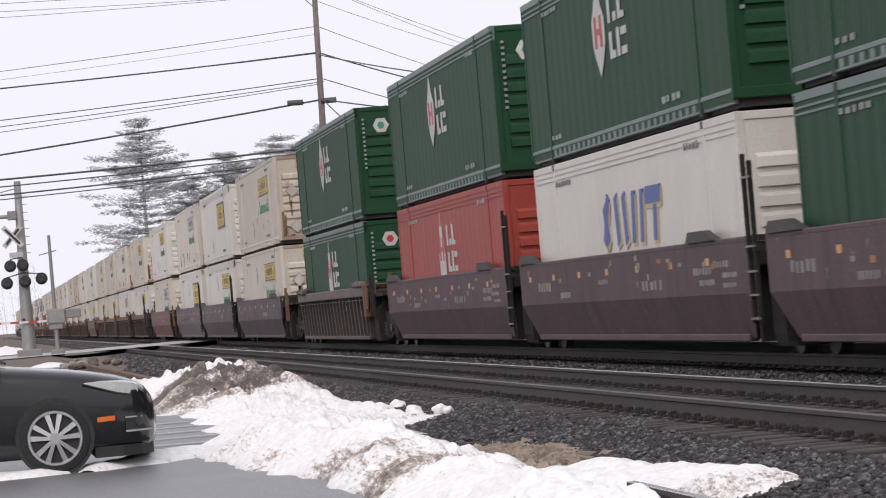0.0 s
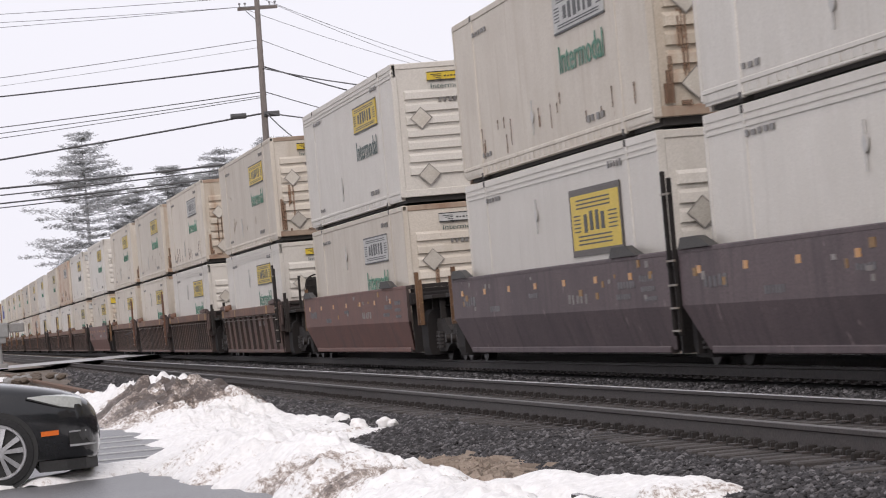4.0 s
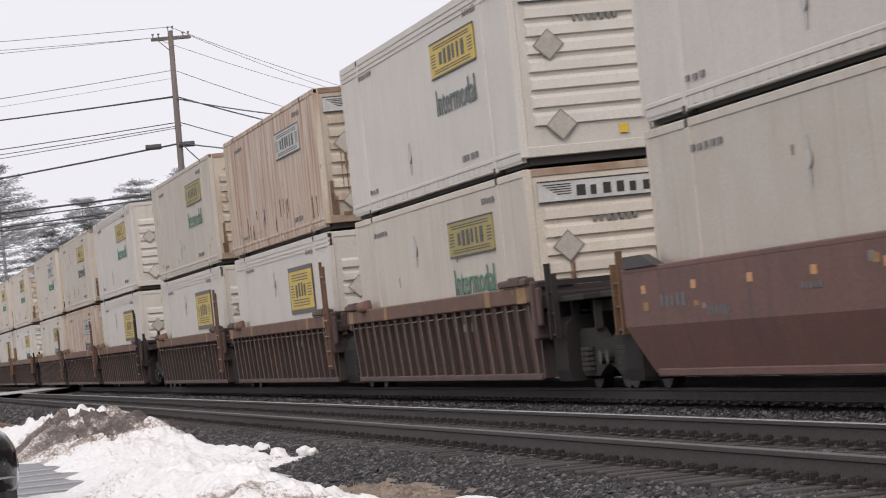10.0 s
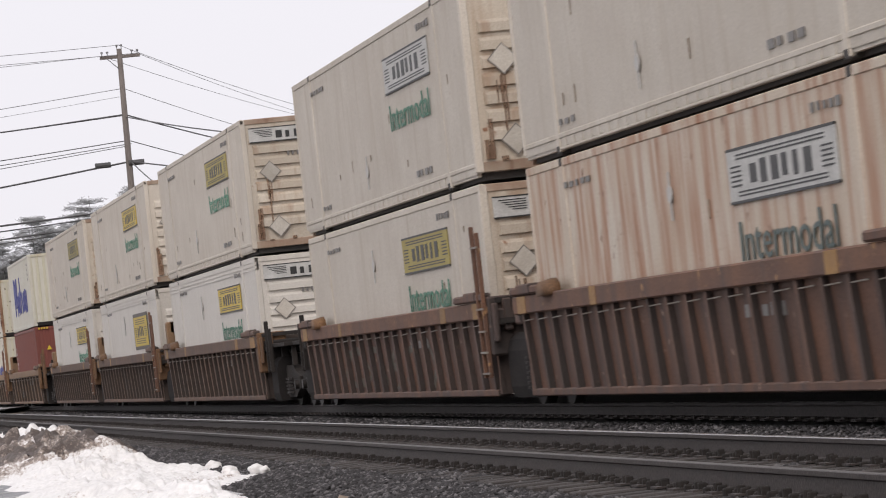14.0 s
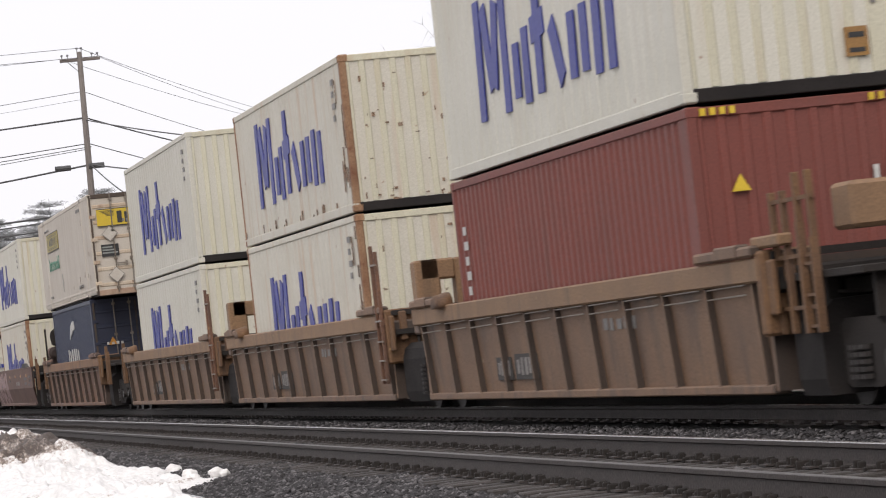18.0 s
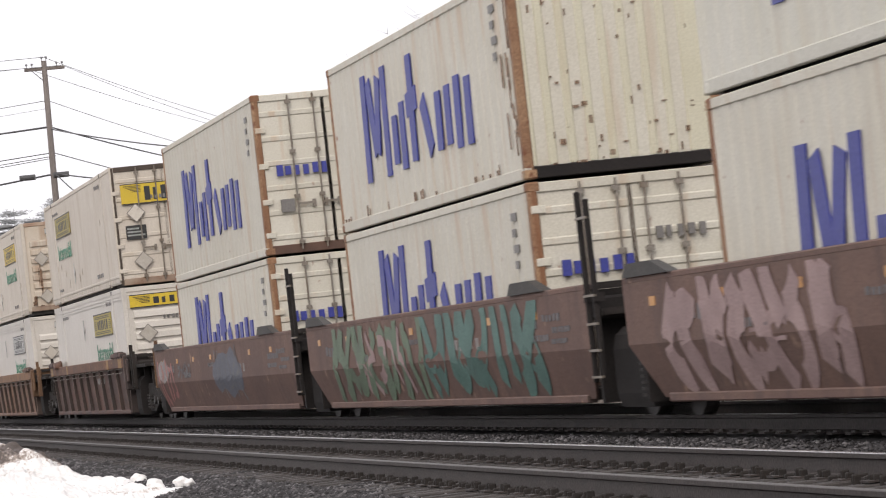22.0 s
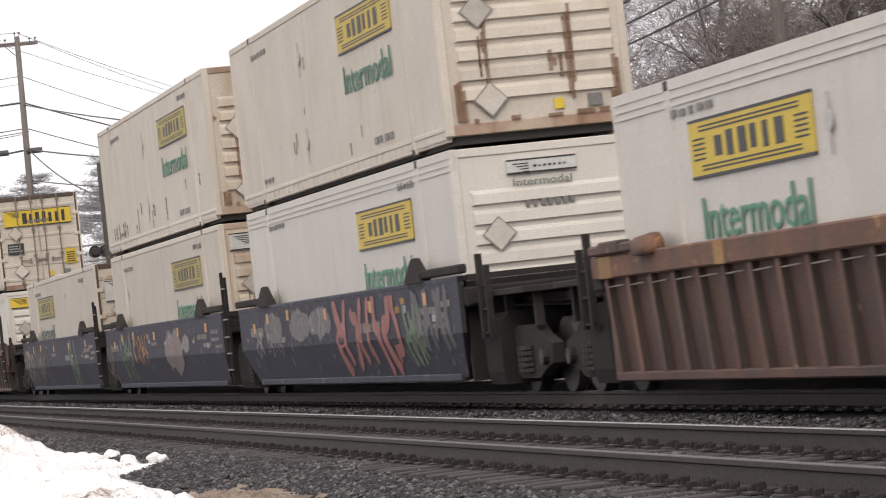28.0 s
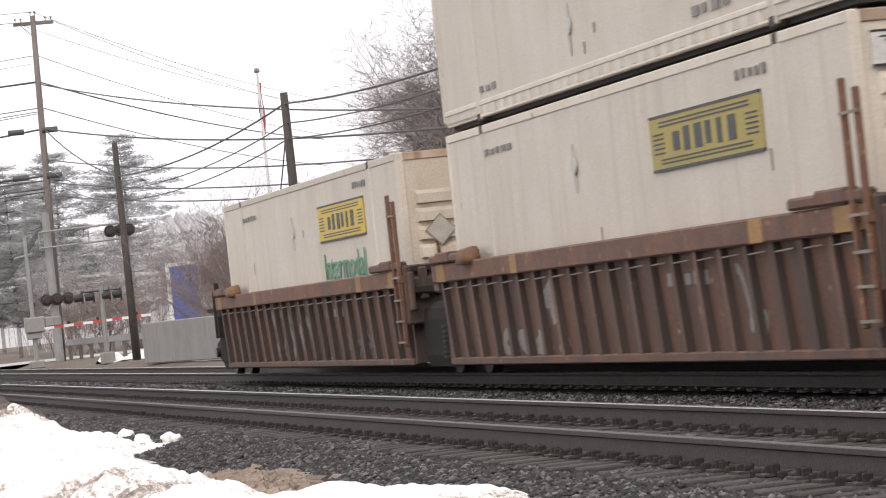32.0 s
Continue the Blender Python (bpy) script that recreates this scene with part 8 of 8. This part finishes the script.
def bare_tree(seed, h, r0, spread=1.0, levels=5, stems=1, kids=(6, 5, 5, 4, 4, 3), fine=0.0078, droop=0.0):
    """Trunk and limbs in one list, fine twigs in the other."""
    rnd = random.Random(seed)
    wood, twigs = [], []

    def grow(p, d, length, r, level):
        n = 4 if level < 2 else (3 if level < 4 else 2)
        pts, rad, q, dd = [p], [r], p, d
        if level > levels - 2:
            q = p + d * length
            twigs.append(spike(p, q, r))
            pts, n, rad = [p, q], 1, [r, r]
        else:
            for i in range(n):
                bend = Vector((rnd.gauss(0, 1), rnd.gauss(0, 1), rnd.gauss(0, 0.6))) * (0.16 + 0.05 * level)
                dd = (dd + bend + Vector((0, 0, 0.07 - droop * level if level else 0.02))).normalized()
                q = q + dd * (length / n)
                pts.append(q)
                rad.append(r * (1 - 0.45 * (i + 1) / n))
            g = tube(pts, rad, 8 if level == 0 else (6 if level < 2 else (4 if level < 3 else 3)))
            (wood if level < 3 else twigs).append(g if level < 3 else (g[0], g[1][:-2]))
        if level >= levels:
            return
        for k in range(kids[level]):
            t = rnd.uniform(0.3, 1.0) if level else rnd.uniform(0.4, 1.0)
            i = min(n - 1, int(t * n))
            base = pts[i] + (pts[i + 1] - pts[i]) * (t * n - i)
            side = Vector((rnd.gauss(0, 1), rnd.gauss(0, 1), rnd.gauss(0.2, 0.5))).normalized()
            nd = (dd * rnd.uniform(0.35, 0.8) + side * rnd.uniform(0.6, 1.1) * spread).normalized()
            grow(base, nd, length * rnd.uniform(0.5, 0.8), max(fine, rad[i] * rnd.uniform(0.36, 0.58)), level + 1)
        if level < levels - 1:
            grow(pts[-1], dd, length * 0.72, max(fine, rad[-1] * 0.85), level + 1)

    for s in range(stems):
        d = Vector((rnd.gauss(0, 0.08 + 0.3 * (stems > 1)), rnd.gauss(0, 0.08 + 0.3 * (stems > 1)), 1)).normalized()
        grow(Vector((rnd.gauss(0, 0.4) * (stems > 1), rnd.gauss(0, 0.4) * (stems > 1), -0.2)), d, h * 0.32, r0, 0)
    return join(*wood), join(*twigs)


def tree_thing(name, label, key, geo, m1, m2):
    ob = tagged(new(name), label, "tree" if name != "bush" else "bush", "bare trees behind the tracks")
    part("trunk", key + "_trunk", lambda: geo[0], m1, ob, smooth=True)
    tagged(part("crown", key + "_crown", lambda: geo[1], m2, ob), kind="stuff")
    return ob


def plant(src, spots):
    for i, (x, y, s, turn) in enumerate(spots):
        m = pose(x, y, ground_z(x, y) - 0.05, 0, 0, turn)
        ob = src if i == 0 else copy_thing(src, m)
        ob.matrix_basis = m
        for c in ob.children:
            c.matrix_basis = Matrix.Diagonal((s, s, s, 1))


big_a = tree_thing("bare_tree", "large leafless grey tree with spreading crown", "tree_a", bare_tree(11, 15, 0.36, 1.1, 6, 1, droop=0.02), BARK, TWIG)
big_b = tree_thing("bare_tree", "tall leafless grey tree with dense twigs", "tree_b", bare_tree(23, 15, 0.32, 1.05, 6, 1, droop=0.02), BARK, TWIG)
big_c = tree_thing("bare_tree", "leafless tree with forked trunk", "tree_c", bare_tree(37, 13, 0.26, 1.0, 6, 2, (4, 5, 4, 4, 4, 3)), BARK, TWIG)
plant(big_a, [(-105, 26.0, 0.9, 10), (-78, 26, 0.95, 130), (-60, 27, 0.95, 250)])
plant(big_b, [(-92, 26.5, 0.95, 90), (-69, 25.5, 0.95, 170), (-103, 24.9, 0.92, 40)])
plant(big_c, [(-84, 30, 0.9, 180)])
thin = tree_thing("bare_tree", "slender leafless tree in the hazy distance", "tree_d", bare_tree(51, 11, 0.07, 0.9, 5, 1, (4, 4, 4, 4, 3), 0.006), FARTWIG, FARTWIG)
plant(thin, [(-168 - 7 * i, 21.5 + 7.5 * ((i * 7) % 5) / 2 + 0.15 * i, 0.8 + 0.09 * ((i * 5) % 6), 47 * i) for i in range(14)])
brush = tree_thing("bush", "brown leafless brush thicket", "bush_a", bare_tree(71, 5.6, 0.045, 0.8, 4, 10, (3, 3, 3, 3), 0.006), BRUSH, BRUSH)
plant(brush, [(-116, 18.7, 1.15, 0), (-117.5, 19.0, 1.4, 100), (-112, 18.7, 1.35, 200), (-113, 18.8, 1.3, 60), (-109, 18.6, 1.2, 130), (-121, 20.2, 1.3, 210), (-105, 19.2, 1.1, 300), (-100, 19.4, 1.0, 80), (-186, 20.5, 1.1, 250), (-190, 22.5, 1.2, 90), (-186, 24.4, 1.2, 30)])


def pine(seed, h, w):
    """A white pine: straight trunk, flat broad tiers of limbs with needle plumes and open gaps between."""
    r = np.random.RandomState(seed)
    wood, V, F = [tube([(0, 0, -0.2), (r.normal(0, 0.1), r.normal(0, 0.1), h * 0.5), (0, 0, h)], [0.26, 0.17, 0.03], 8)], [], []
    z = h * 0.16
    while z < h * 0.985:
        t = (z - h * 0.16) / (h * 0.84)
        reach = w * (0.7 + 0.3 * math.sin(math.pi * min(1, 0.1 + t))) * min(1.0, 3.4 * (1 - t) + 0.26) * (0.8 + 0.4 * r.uniform())
        for k in range(r.randint(5, 9)):
            a, ln = r.uniform(0, 6.3), reach * r.uniform(0.45, 1.12)
            lift = ln * r.uniform(-0.06, 0.2)
            tip = Vector((ln * math.cos(a), ln * math.sin(a), z + lift))
            wood.append(tube([(0, 0, z - 0.1), tuple(tip * 0.5 + Vector((0, 0, z * 0.5 - 0.1))), tuple(tip)], [0.035, 0.025, 0.01], 4))
            for c in range(int(12 + ln * 20)):
                s = 1.1 - 0.98 * r.uniform(0, 1) ** 1.35
                wide = 0.24 + 0.22 * ln * (1.1 - s)
                cx, cy, cz = tip.x * s + r.normal(0, wide), tip.y * s + r.normal(0, wide), z + lift * s + r.normal(0.1, 0.11)
                for q in range(5):
                    e, b = r.uniform(0, 6.3), r.uniform(-0.25, 0.6)
                    ll = r.uniform(0.2, 0.46)
                    d = (math.cos(e) * math.cos(b) * ll, math.sin(e) * math.cos(b) * ll, math.sin(b) * ll)
                    o = len(V)
                    ux, uy, uz = -math.sin(e) * 0.055, math.cos(e) * 0.055, 0.02
                    V += [(cx - ux, cy - uy, cz - uz), (cx + ux, cy + uy, cz + uz), (cx + d[0], cy + d[1], cz + d[2])]
                    F.append((o, o + 1, o + 2))
        z += r.uniform(0.4, 0.9)
    return join(*wood), (V, F)


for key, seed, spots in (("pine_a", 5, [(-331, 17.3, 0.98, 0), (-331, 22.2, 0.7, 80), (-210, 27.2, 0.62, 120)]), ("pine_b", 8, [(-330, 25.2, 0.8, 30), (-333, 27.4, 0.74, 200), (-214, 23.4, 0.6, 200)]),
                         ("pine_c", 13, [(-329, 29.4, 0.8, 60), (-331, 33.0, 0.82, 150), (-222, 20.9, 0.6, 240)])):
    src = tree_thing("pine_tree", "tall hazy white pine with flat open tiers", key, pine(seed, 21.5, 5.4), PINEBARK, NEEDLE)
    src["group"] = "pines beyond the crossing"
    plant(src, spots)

# distant wooded rise: a sheet whose grey is paled to stand in for haze
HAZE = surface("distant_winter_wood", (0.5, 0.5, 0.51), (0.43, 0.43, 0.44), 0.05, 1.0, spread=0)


def treeline(y0, y1, x, h, seed, deep):
    """Bare woods far off: slim stems, each with many fine upright twigs."""
    r = random.Random(seed)
    wood = []
    y = y0
    while y < y1:
        hh, x0 = h * r.uniform(0.55, 1.1), x + r.uniform(-deep, deep)
        foot = Vector((x0, y, -0.3))
        top = foot + Vector((r.gauss(0, 0.4), r.gauss(0, 0.4), hh))
        wood.append(spike(foot, top, 0.005 * h))
        for k in range(46):
            s = r.uniform(0.15, 0.97)
            p = foot + (top - foot) * s
            q = p + Vector((r.gauss(0, 1), r.gauss(0, 1), r.uniform(0.3, 1.8))) * (hh * 0.11 * (1.15 - s * 0.7))
            wood.append(spike(p, q, 0.012))
            for e in range(3):
                w = p + (q - p) * r.uniform(0.3, 1)
                wood.append(spike(w, w + Vector((r.gauss(0, 1), r.gauss(0, 1), r.uniform(0, 1.4))) * hh * 0.04, 0.008))
        y += r.uniform(0.5, 1.3)
    return join(*wood)


def far_rise():
    """A low far hill with a ragged wooded skyline."""
    ys = cells(52, 190, 260)
    V = []
    for y in ys:
        top = 19 * smooth(50, 66, y) * (1 + 0.25 * noise.noise((y * 0.06, 0, 1)) + 0.12 * noise.noise((y * 0.35, 0, 2)) + 0.07 * noise.noise((y * 1.4, 0, 3)))
        V += [(-600, y, -2), (-605, y, top * 0.7), (-625, y, top)]
    return V, [(3 * i + k, 3 * i + 3 + k, 3 * i + 4 + k, 3 * i + 1 + k) for i in range(len(ys) - 1) for k in (0, 1)]


tagged(part("far_hill", "far_hill", far_rise, HAZE, None), "far wooded rise, a grey sheet paled for haze", "hill", kind="structure")
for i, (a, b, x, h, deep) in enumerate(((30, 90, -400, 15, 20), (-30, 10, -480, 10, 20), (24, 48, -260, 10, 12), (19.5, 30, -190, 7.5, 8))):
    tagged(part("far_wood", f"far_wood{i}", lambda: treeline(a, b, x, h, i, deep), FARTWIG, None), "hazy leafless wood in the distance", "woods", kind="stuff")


motions()
